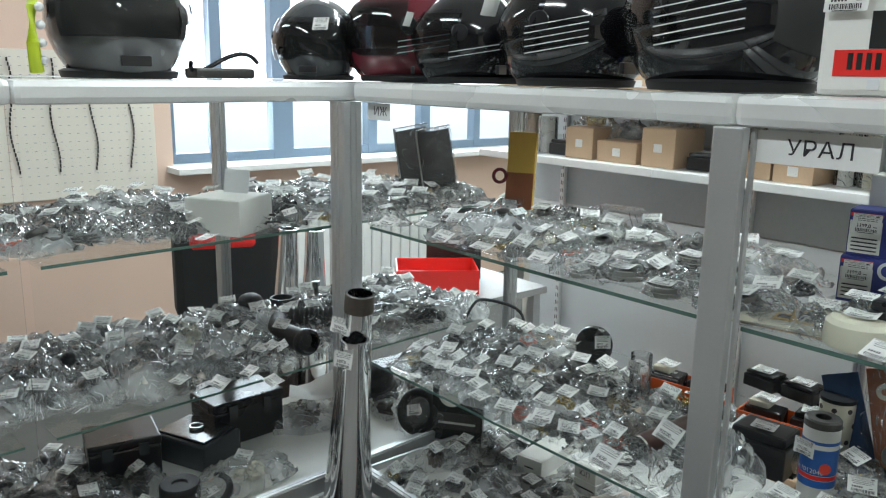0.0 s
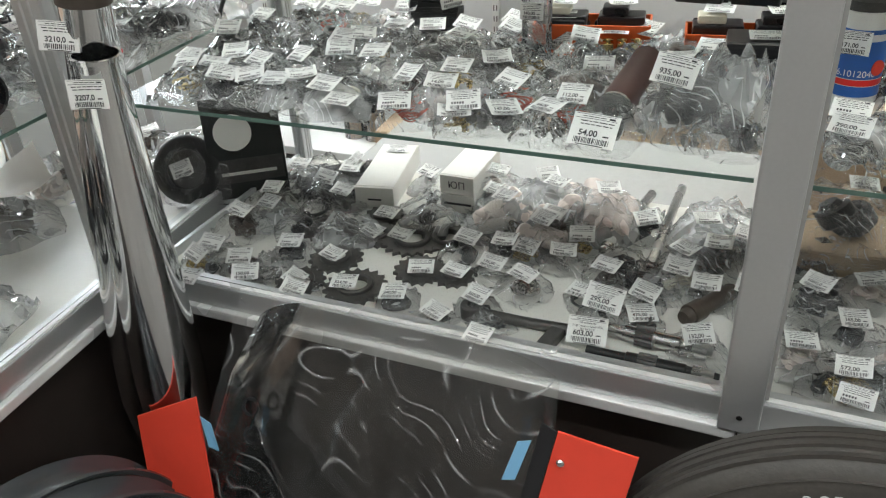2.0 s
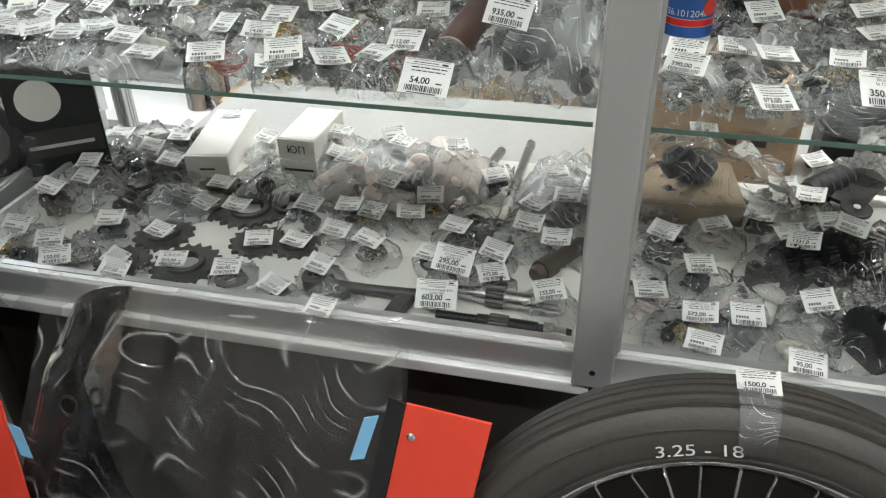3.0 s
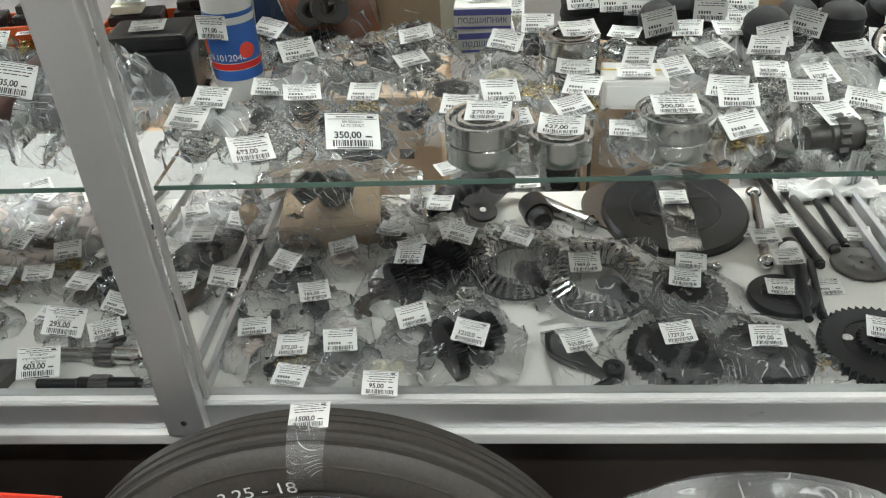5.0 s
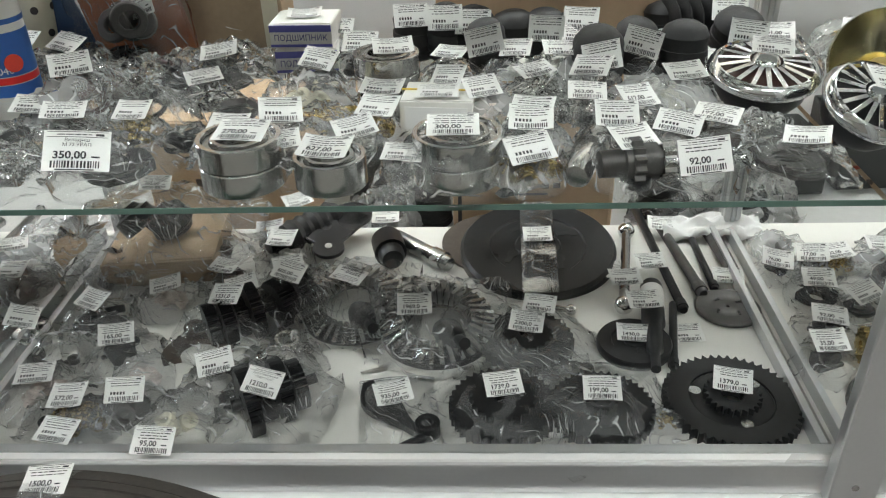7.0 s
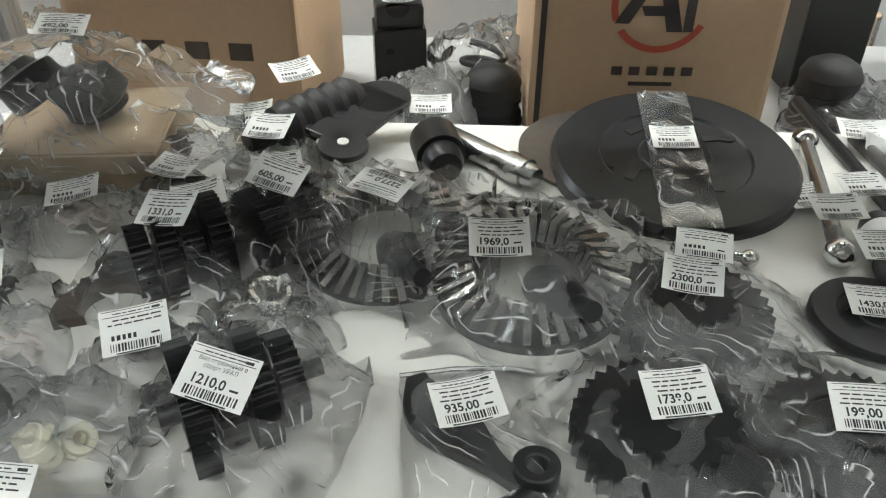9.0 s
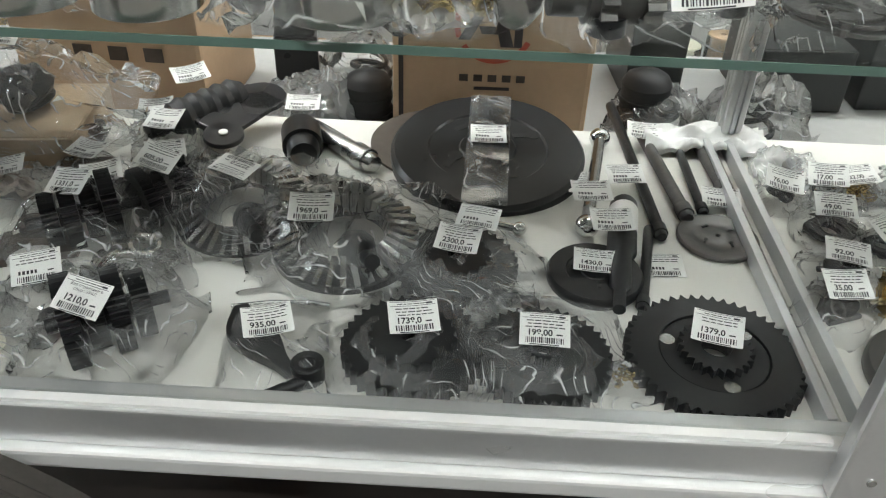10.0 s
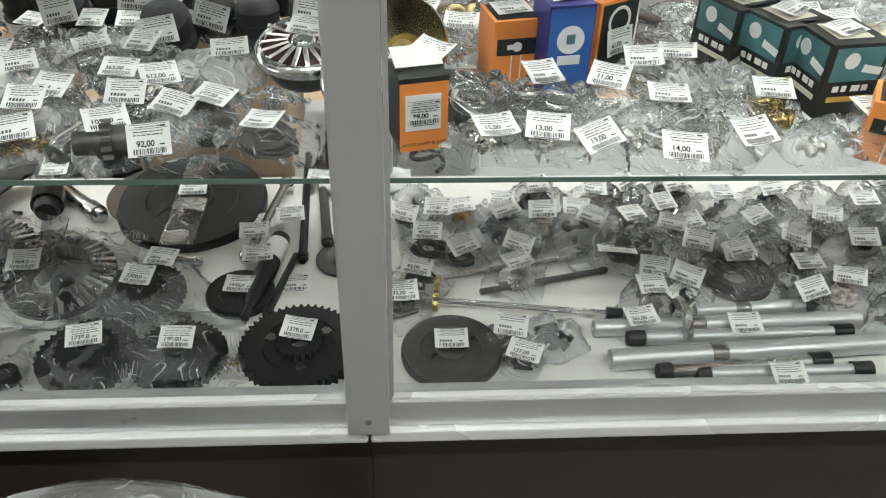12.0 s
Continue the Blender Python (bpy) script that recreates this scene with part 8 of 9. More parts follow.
full += [(1.259,0.066),(1.367,0.074),(1.287,0.294),(1.291,0.235),(1.348,0.162),(1.187,0.351),(1.47,0.061),(1.479,0.086),(1.488,0.111),(1.495,0.05),(1.514,0.053),(1.533,0.055),(1.309,0.441),(1.348,0.403),(1.382,0.429),(1.429,0.39),(1.466,0.39),(1.503,0.39),(1.515,0.303),(1.613,0.45),(1.677,0.45),(1.671,0.351),(1.61,0.318),(1.555,0.341),(1.401,0.343),(1.671,0.236),(1.733,0.152),(1.772,0.2),(1.03,0.37)]
spread(1.1, 1.68, 0.09, 0.36, MID, 16, ("rings", "bolts", "bush", "nylon", "casting", "wires", "plate", "shaft"), 12, (0.06, 0.095), None, 0.35, full, 0.2, 0.05, False)
full = []
full += [(1.711,0.329),(1.733,0.152),(1.772,0.2),(1.859,0.075),(1.907,0.075),(1.951,0.075),(2.019,0.08),(1.984,0.141),(2.034,0.103),(2.081,0.09),(2.312,0.327),(2.031,0.19),(2.153,0.273),(2.072,0.205),(2.272,0.335),(2.291,0.216),(1.796,0.101),(1.898,0.239),(1.95,0.214),(2.014,0.275),(2.158,0.269),(2.191,0.221),(2.229,0.17)]
spread(1.8, 2.58, 0.06, 0.4, MID, 42, ("bulbs", "rings", "bush", "bulbs"), 13, (0.08, 0.12), None, 0.4, full, 0.25, 0.05, True)
full = []
full += [(0.144,0.236),(0.236,0.24),(0.302,0.245),(0.356,0.266),(0.208,0.154),(0.352,0.163),(0.408,0.168),(0.219,0.305),(0.009,0.185),(0.465,0.184),(0.461,0.254),(0.497,0.251),(0.522,0.159),(0.51,0.293),(0.558,0.244),(0.571,0.306),(0.63,0.223),(0.694,0.181),(0.7,0.125),(0.771,0.22),(0.751,0.364),(0.607,0.42),(0.41,0.334),(0.249,0.43),(0.524,0.397),(0.73,0.239),(0.608,0.158),(0.811,0.371),(0.012,0.277),(0.138,0.138),(0.647,0.131),(0.637,0.473),(0.625,0.406),(0.614,0.34),(0.688,0.497),(0.686,0.41),(0.685,0.323),(0.795,0.225),(0.778,0.198),(0.762,0.17)]
full += [(0.189,0.329),(0.189,0.429),(0.334,0.42),(0.334,0.36),(0.088,0.387),(-0.061,0.294),(0.829,0.224)]
spread(0.0, 0.78, 0.2, 0.44, BASE, 30, ("casting", "plate", "shaft", "lever", "cups"), 14, (0.07, 0.11), None, 0.5, full, 0.2, 0.045, True)
full = []
full += [(0.811,0.371),(0.795,0.225),(1.083,0.231),(1.149,0.281),(1.165,0.095),(1.048,0.194),(1.172,0.436),(0.912,0.242),(0.958,0.189),(0.954,0.08),(1.064,0.075),(0.897,0.114),(1.008,0.086),(1.092,0.132),(0.958,0.07),(1.136,0.328),(0.829,0.224),(1.157,0.182)]
spread(0.88, 1.12, 0.1, 0.44, BASE, 11, ("casting", "plate", "lever", "nylon", "rings"), 15, (0.06, 0.095), None, 0.4, full, 0.4, 0.055, False)
spread(1.83, 2.58, 0.06, 0.1, MID, 6, ("bulbs", "rings", "bush"), 77, (0.06, 0.08), None, 0.0, (), 0.35, 0.05, True)
full = []
full += [(1.713,0.472),(1.717,0.427),(1.721,0.382),(1.778,0.354),(1.828,0.368),(1.861,0.372),(1.81,0.298),(1.858,0.275),(1.794,0.22),(1.774,0.17),(1.921,0.378),(1.935,0.279),(1.926,0.23),(2.029,0.359),(2.108,0.343),(2.16,0.368),(2.184,0.321),(2.249,0.383),(2.335,0.404),(2.322,0.276),(2.391,0.331),(2.232,0.249),(2.354,0.183),(2.11,0.223),(2.3,0.168),(1.916,0.07),(1.904,0.108),(1.976,0.342),(2.061,0.401),(2.286,0.329),(2.413,0.267),(2.465,0.371),(2.066,0.124),(1.832,0.075),(2.224,0.226),(1.861,0.24),(1.926,0.256),(1.991,0.272),(1.912,0.212),(1.965,0.225)]
full += [(2.018,0.237),(1.852,0.173),(1.922,0.163),(1.993,0.154),(2.086,0.069),(2.189,0.075),(2.292,0.081),(2.077,0.124),(2.179,0.127),(2.282,0.13),(2.101,0.105),(2.183,0.107),(2.264,0.109),(2.179,0.155),(2.228,0.158),(2.276,0.16),(2.109,0.049),(2.168,0.052),(2.227,0.056),(2.154,0.043),(2.213,0.043),(2.272,0.044)]
spread(1.8, 2.58, 0.1, 0.42, BASE, 38, ("rings", "bush", "casting", "shaft", "plate", "casting", "lever"), 16, (0.07, 0.115), None, 0.45, full, 0.25, 0.046, True)
full = []
full += [(0.166,0.07),(0.177,0.089),(0.32,0.081),(0.393,0.07),(0.413,0.169),(0.382,0.344),(0.447,0.225),(0.585,0.125),(0.645,0.141),(-0.009,0.419),(-0.037,0.075),(0.388,0.07),(0.578,0.07),(0.772,0.329),(0.848,0.117),(0.839,0.243),(0.832,0.083),(0.512,0.07),(0.484,0.304),(0.26,0.065),(0.595,0.116),(0.702,0.079),(0.539,0.063),(0.699,0.16),(0.791,0.061),(0.348,0.42)]
spread(0.0, 0.78, 0.09, 0.42, UPPER, 34, ("rings", "bolts", "bush", "nylon", "casting", "wires", "plate", "shaft"), 17, (0.08, 0.13), None, 0.4, full, 0.35, 0.045, True)
full = []
full += [(0.848,0.117),(0.938,0.106),(0.978,0.242),(1.078,0.075),(0.839,0.243),(0.832,0.083),(1.07,0.09),(0.951,0.195),(0.915,0.3),(1.01,0.3),(1.003,0.02),(0.911,0.043)]
spread(0.9, 1.68, 0.09, 0.4, UPPER, 24, ("rings", "bolts", "bush", "nylon", "casting", "wires", "plate", "shaft"), 18, (0.08, 0.13), None, 0.4, full, 0.35, 0.05, True)
full = []
spread(1.8, 2.58, 0.09, 0.4, UPPER, 14, ("rings", "bolts", "bush", "nylon", "casting", "wires", "plate", "shaft"), 19, (0.06, 0.095), None, 0.6, full, 0.2, 0.07, True)
full = []
full += [(-0.362,-0.166),(-0.325,-0.141),(-0.168,-0.189),(-0.188,-0.237),(-0.148,-0.147),(-0.184,-0.306),(-0.15,-0.389),(-0.15,-0.279),(-0.15,-0.266),(-0.326,-0.316),(-0.441,-0.241),(-0.14,-0.346),(-0.464,-0.16),(-0.15,-0.412),(-0.281,-0.029),(-0.46,0.024),(-0.46,0.129),(-0.46,0.203),(-0.178,0.121),(-0.198,0.227),(-0.22,0.343),(-0.278,0.482),(-0.419,0.349),(-0.234,0.502)]
full += [(-0.215,-0.085),(-0.17,-0.085),(-0.26,-0.085),(-0.31,-0.07),(-0.31,0.03),(-0.36,0.06),(-0.26,0.0),(-0.48,-0.06),(-0.15,-0.17)]
spread(-0.53, -0.16, -0.87, 0.46, MID, 120, ("cups", "casting", "plate", "cups", "shaft", "cups", "nylon"), 20, (0.09, 0.16), None, 0.4, full, 0.42, 0.042, True)
full = []
full += [(-0.146,-0.25),(-0.145,-0.4),(-0.15,-0.362),(-0.15,-0.162),(-0.145,-0.131),(-0.382,0.019),(-0.454,-0.049),(-0.465,0.384),(-0.15,0.148),(-0.145,-0.04)]
spread(-0.53, -0.16, -0.87, 0.46, UPPER, 120, ("rings", "bolts", "bush", "nylon", "casting", "wires", "plate", "shaft") + ("lever", "cups", "cups", "casting"), 21, (0.08, 0.15), None, 0.4, full, 0.42, 0.044, True)
full = []
spread(-0.53, -0.15, -0.9, -0.52, BASE, 24, ("casting", "cups", "cups", "lever"), 22, (0.11, 0.18), None, 0.35, full, 0.25, 0.056, True)
spread(-0.53, -0.3, 0.26, 0.44, BASE, 7, ("casting", "cups", "lever"), 23, (0.09, 0.13), None, 0.35, [(-0.417, 0.324)], 0.25, 0.06, True)
full = []
full += [(0.356,0.266),(0.219,0.305),(0.461,0.254),(0.497,0.251),(0.51,0.293),(0.571,0.306),(0.751,0.364),(0.607,0.42),(0.41,0.334),(0.249,0.43),(0.524,0.397),(0.811,0.371),(0.637,0.473),(0.625,0.406),(0.614,0.34),(0.688,0.497),(0.686,0.41),(0.685,0.323),(0.334,0.42),(0.334,0.36)]
spread(0.3, 0.78, 0.35, 0.44, BASE, 12, ("nylon", "bush", "shaft"), 41, (0.09, 0.14), None, 0.4, full, 0.8, 0.05, True)
join_pile("heaped_parts", "heaps of small bagged motorcycle parts with tags", "bagged parts")


# ---- signs on the case fronts ----
def case_sign(x0, x1, z0, z1, word, size):
    s = root("case_sign", pose((x0 + x1) / 2, 0.0125, (z0 + z1) / 2, 90), "white paper sign with black serif word on glass", "sign", "paper signs on the glass")
    bm = bmesh.new()
    bm_box(bm, 0, 0, -0.0004, x1 - x0, z1 - z0, 0.0006)
    part("paper", bm, PAPER, s)
    part("word", letters(word, size, INK, 1.15), INK, s, m=put(0.006, 0, 0.0006))


case_sign(0.868, 1.023, 1.407, 1.449, "УРАЛ", 0.028)
case_sign(-0.032, 0.05, 1.415, 1.4505, "ИЖ", 0.026)


# ---- before the counter ----
def muffler(x0, y0, z0, x1, y1, z1, collar):
    """A chrome cone-shaped silencer, its thin end up, from the foot to the top."""
    a, b = Vector((x0, y0, z0)), Vector((x1, y1, z1))
    ln = (b - a).length
    m = Matrix.Translation(a) @ (b - a).to_track_quat("Z", "Y").to_matrix().to_4x4()
    t = root("exhaust_silencer", m, "chrome exhaust silencer standing in the counters' corner", "exhaust pipe", "chrome silencers")
    bm = bmesh.new()
    bm_lathe(bm, [(0.02, 0.0), (0.022, 0), (0.026, ln * 0.25), (0.05, ln * 0.4), (0.05, ln * 0.52), (0.043, ln * 0.7), (0.03, ln * 0.93), (0.028, ln), (0.0255, ln), (0.0275, ln * 0.93), (0.02, ln * 0.8)], 40, None, True)
    part("pipe", bm, CHROME, t, smooth=50)
    bm = bmesh.new()
    bm_lathe(bm, [(0.0285, ln - 0.003), (0.03, ln - 0.003), (0.03, ln + 0.002), (0.0255, ln + 0.002), (0.0255, ln - 0.003)], 36, None, True)
    part("rolled_rim", bm, CHROME, t, "rolled chrome rim", 40)
    if collar:
        bm = bmesh.new()
        bm_lathe(bm, [(0.0285, ln * 0.965), (0.031, ln * 0.965), (0.031, ln * 1.0), (0.0285, ln * 1.0)], 36, None, True)
        part("collar", bm, RUST, t, "rusty clamp collar", 40)
    return t


m1 = muffler(0.03, -0.1, 0.0, 0.105, -0.115, 0.978, False)
m2 = muffler(-0.06, -0.085, 0.0, 0.088, -0.09, 1.068, True)
tg = root("price_tag_card", pose(0.115, -0.149, 0.945, 82, 0, 18), "white price tag stuck on a chrome silencer", "price tag", "loose price tags")
add_tag(tg, Matrix(), "3207,0", (), 1.15)
tg = root("price_tag_card", pose(0.068, -0.124, 1.0, 82, 8, 24), "white price tag stuck on a chrome silencer", "price tag", "loose price tags")
add_tag(tg, Matrix(), "3210,0", (), 1.15)

# windscreen leaning on the sill
ws = root("windscreen", pose(0, 0, 0), "smoked clear motorcycle windscreen with red card corners", "windscreen")
bm = bmesh.new()
nu, nv = 48, 20
grid = []
for j in range(nv + 1):
    v = j / nv
    z = 0.03 + 0.6 * v
    xa, xb = 0.06 + 0.13 * v, 0.68 - 0.05 * v
    round_top = 0.05 * max(0.0, v - 0.8) / 0.2
    row = []
    for i in range(nu + 1):
        u = i / nu
        bulge = 0.04 * math.sin(math.pi * u) * (1 - 0.55 * v)
        crease = 0.004 * math.sin(v * 15 + 4 * u) * math.sin(math.pi * u)
        row.append(bm.verts.new((xa + (xb - xa) * u, -0.03 - 0.3 * (1 - v) - bulge + crease, z - round_top * (2 * u - 1) ** 4)))
    grid.append(row)
for a, b in zip(grid, grid[1:]):
    for i in range(nu):
        bm.faces.new((a[i], a[i + 1], b[i + 1], b[i]))
back = bmesh.ops.extrude_face_region(bm, geom=list(bm.faces))
bmesh.ops.translate(bm, vec=(0, 0.003, 0), verts=[v for v in back["geom"] if isinstance(v, bmesh.types.BMVert)])
part("screen", bm, SCREEN, ws, "smoked clear plastic", 60)
bm = bmesh.new()
grid = []
for j in range(15):
    v = j / 14
    row = []
    for i in range(37):
        u = i / 36
        sway = noise.noise(Vector((u * 5, v * 2.5, 4)))
        pleat = abs(((u * 6.5 + 0.7 * sway) % 1.0) - 0.5) * 0.02 + 0.006 * noise.noise(Vector((u * 9, v * 7, 1)))
        row.append(bm.verts.new((0.06 + 0.13 * v + (0.62 - 0.18 * v) * u, -0.042 - 0.3 * (1 - v) - 0.04 * math.sin(math.pi * u) * (1 - 0.55 * v) - pleat, 0.03 + 0.615 * v)))
    grid.append(row)
for a, b in zip(grid, grid[1:]):
    for i in range(36):
        bm.faces.new((a[i], a[i + 1], b[i + 1], b[i]))
# the wrap's white fold lines paint the shiny streaks before the screen
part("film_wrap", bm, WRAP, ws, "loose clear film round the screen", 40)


def slab(parent, name, a, b, c, d, mat, thick=0.003, label=""):
    """A flat four-cornered card with thickness."""
    bm = bmesh.new()
    f = bm.faces.new([bm.verts.new(p) for p in (a, b, c, d)])
    ex = bmesh.ops.extrude_face_region(bm, geom=[f])
    bmesh.ops.translate(bm, vec=(0, thick, 0), verts=[v for v in ex["geom"] if isinstance(v, bmesh.types.BMVert)])
    return part(name, bm, mat, parent, label)


slab(ws, "red_corner", (0.048, -0.169, 0.462), (0.158, -0.158, 0.521), (0.215, -0.26, 0.08), (0.1, -0.27, 0.06), CORAL, 0.003, "coral red card")
slab(ws, "red_corner", (0.655, -0.125, 0.59), (0.745, -0.12, 0.575), (0.67, -0.26, 0.1), (0.57, -0.27, 0.08), CORAL, 0.003, "coral red card")
slab(ws, "black_edge", (0.637, -0.128, 0.6), (0.654, -0.127, 0.591), (0.569, -0.272, 0.08), (0.55, -0.274, 0.08), PLASTIC, 0.002, "black edge trim")
slab(ws, "blue_sticker", (0.17, -0.17, 0.5), (0.188, -0.172, 0.495), (0.198, -0.18, 0.455), (0.182, -0.18, 0.458), PALEBLUE, 0.001)
slab(ws, "blue_sticker", (0.612, -0.14, 0.575), (0.628, -0.138, 0.58), (0.614, -0.155, 0.53), (0.598, -0.157, 0.526), PALEBLUE, 0.001)
bm = bmesh.new()
bm_lathe(bm, [(0, 0.006), (0.003, 0.006), (0.005, 0.004), (0.005, 0), (0, 0)], 14, put(0.662, -0.134, 0.555, 80))
part("bolt", bm, CHROME, ws, "small chrome bolt", 40)
for cx, cz in ((0.225, 0.5), (0.232, 0.465)):
    bm = bmesh.new()
    washer(bm, 0.014, 0.009, 0.003, put(cx, -0.033 - 0.5 * (0.63 - cz) - 0.03, cz, 63), 24)
    part("grommet", bm, PLASTIC, ws, "black rubber grommet", 30)


def spoked_wheel(m, r_tyre, tyre, label):
    w = root("spoked_wheel" if tyre else "wheel_rim", m, label, "wheel")
    if tyre:
        t = 0.043
        prof = [(r_tyre - t + t * 1.0 * math.cos(a), t * 0.98 * math.sin(a)) for a in np.linspace(-2.25, 2.25, 30)]
        bm = bmesh.new()
        bm_lathe(bm, prof + [(p[0] - 0.004, p[1] * 0.9) for p in prof[::-1]], 96, None, True)
        tyre_ob = part("tyre", bm, TYREM, w, "black ribbed rubber tyre", 50)
        for k, off in enumerate((-0.024, -0.012, 0.0, 0.012, 0.024)):
            rr = r_tyre - t + math.sqrt(t * t - off * off)
            bm = bmesh.new()
            bm_lathe(bm, [(rr - 0.002, off - 0.0042), (rr + 0.0022, off - 0.0038), (rr + 0.0022, off + 0.0038), (rr - 0.002, off + 0.0042)], 96, None, True)
            part("tread_rib", bm, TYREM, tyre_ob)
        for rr in (r_tyre - 0.028, r_tyre - 0.062):
            bm = bmesh.new()
            bm_lathe(bm, [(rr - 0.001, 0.036), (rr, 0.0418), (rr + 0.001, 0.0418), (rr + 0.002, 0.036)], 96, None, True)
            part("sidewall_rib", bm, TYREM, tyre_ob, smooth=50)
        me = letters("3.25 - 18", 0.019, PAPER, 1.25).copy()
        for v in me.vertices:
            rad = r_tyre - 0.05 + v.co.y
            a = radians(101) - v.co.x / rad
            v.co = Vector((rad * math.cos(a), rad * math.sin(a), 0.0442))
        part("size_mark", me, PAPER, tyre_ob, "pale embossed size mark")
    r = r_tyre - 0.078 if tyre else r_tyre
    bm = bmesh.new()
    bm_lathe(bm, [(r, -0.028), (r + 0.006, -0.03), (r + 0.008, -0.026), (r - 0.004, -0.02), (r - 0.016, -0.008), (r - 0.018, 0), (r - 0.016, 0.008), (r - 0.004, 0.02), (r + 0.008, 0.026), (r + 0.006, 0.03), (r, 0.028), (r - 0.008, 0.02), (r - 0.021, 0.006), (r - 0.022, 0), (r - 0.021, -0.006), (r - 0.008, -0.02)], 96, None, True)
    # bare rims get dark grey in place of chrome mirroring dark surroundings
    part("rim", bm, CHROME if tyre else GREYGLOSS, w, "chrome rim" if tyre else "rim coloured dark for its dim reflections", 50)
    bm = bmesh.new()
    bm_lathe(bm, [(0.012, -0.05), (0.04, -0.05), (0.042, -0.04), (0.024, -0.034), (0.024, 0.034), (0.042, 0.04), (0.04, 0.05), (0.012, 0.05)], 36, None, True)
    part("hub", bm, STEEL if tyre else DARK, w, smooth=35)
    if tyre:
        for k in range(36):
            a, side = 6.2832 * k / 36, 1 if k % 2 else -1
            b = a + side * 0.32 * (1 if k % 4 < 2 else -1)
            bm = bmesh.new()
            bm_tube(bm, [(0.038 * math.cos(b), 0.038 * math.sin(b), side * 0.043), ((r - 0.02) * math.cos(a), (r - 0.02) * math.sin(a), side * 0.004)], 0.0018, 6)
            part("spoke", bm, CHROME, w)
    return w


wheel = spoked_wheel(pose(1.003, -0.125, 0.316, 79.5, 0, 1), 0.322, True, "spoked motorcycle wheel with black tyre against the counter")
tape = root("tape_wrap", wheel.matrix_basis.copy(), "shiny clear tape strip round the tyre with tag", "tape")
bm = bmesh.new()
ang = [radians(a) for a in np.linspace(86.5, 93.5, 7)]
rows = []
for a in ang:
    rows.append([bm.verts.new(((0.279 + 0.0465 * math.cos(b)) * math.cos(a), (0.279 + 0.0465 * math.cos(b)) * math.sin(a), 0.0465 * math.sin(b))) for b in np.linspace(-1.6, 1.75, 18)])
for a, b in zip(rows, rows[1:]):
    for k in range(17):
        bm.faces.new((a[k], a[k + 1], b[k + 1], b[k]))
part("tape", bm, FILM, tape, "clear shiny tape")
add_tag(tape, pose(0.0, 0.3268, 0.0, -68, 0, 4), "1500,0", (), 1.05)
spoked_wheel(pose(0.05, -0.42, 0.262, 90, 0, 84), 0.252, False, "bare dark wheel rim leaning on the counter")
spoked_wheel(pose(0.1, -0.43, 0.258, 90, 0, 82), 0.248, False, "second dark wheel rim leaning in front")
drum = root("black_drum", pose(0.025, -0.42, 0.2, 0, 90, 0), "black round drum behind bare wheel rims", "drum")
bm = bmesh.new()
bm_lathe(bm, [(0, -0.03), (0.18, -0.03), (0.2, -0.02), (0.2, 0.01), (0.16, 0.02), (0, 0.02)], 48)
part("drum", bm, RUBBER, drum, smooth=40)
tg = root("price_tag_card", pose(-0.054, -0.37, 0.567, 84, 0, 82), "white price tag hanging on the case sill", "price tag", "loose price tags")
add_tag(tg, Matrix(), "1200,00", (), 1.2)

wrapped = root("tyre_parcel", pose(1.47, -0.13, 0.283, 82, 0, 0), "spare tyre wrapped in crinkled clear film", "tyre")
bm = bmesh.new()
bm_lathe(bm, [(0.236 + 0.042 * math.cos(a), 0.042 * math.sin(a)) for a in np.linspace(0, 6.2832, 21)[:-1]], 64, None, True)
part("tyre", bm, TYREM, wrapped, "black rubber tyre", 60)
bm = bmesh.new()
bm_lathe(bm, [(0.236 + 0.048 * math.cos(a), 0.05 * math.sin(a)) for a in np.linspace(0, 6.2832, 15)[:-1]], 72, None, True)
for v in bm.verts:
    v.co *= 1 + 0.012 * noise.noise(v.co * 40)
part("film", bm, MILKY, wrapped, "crinkled film")


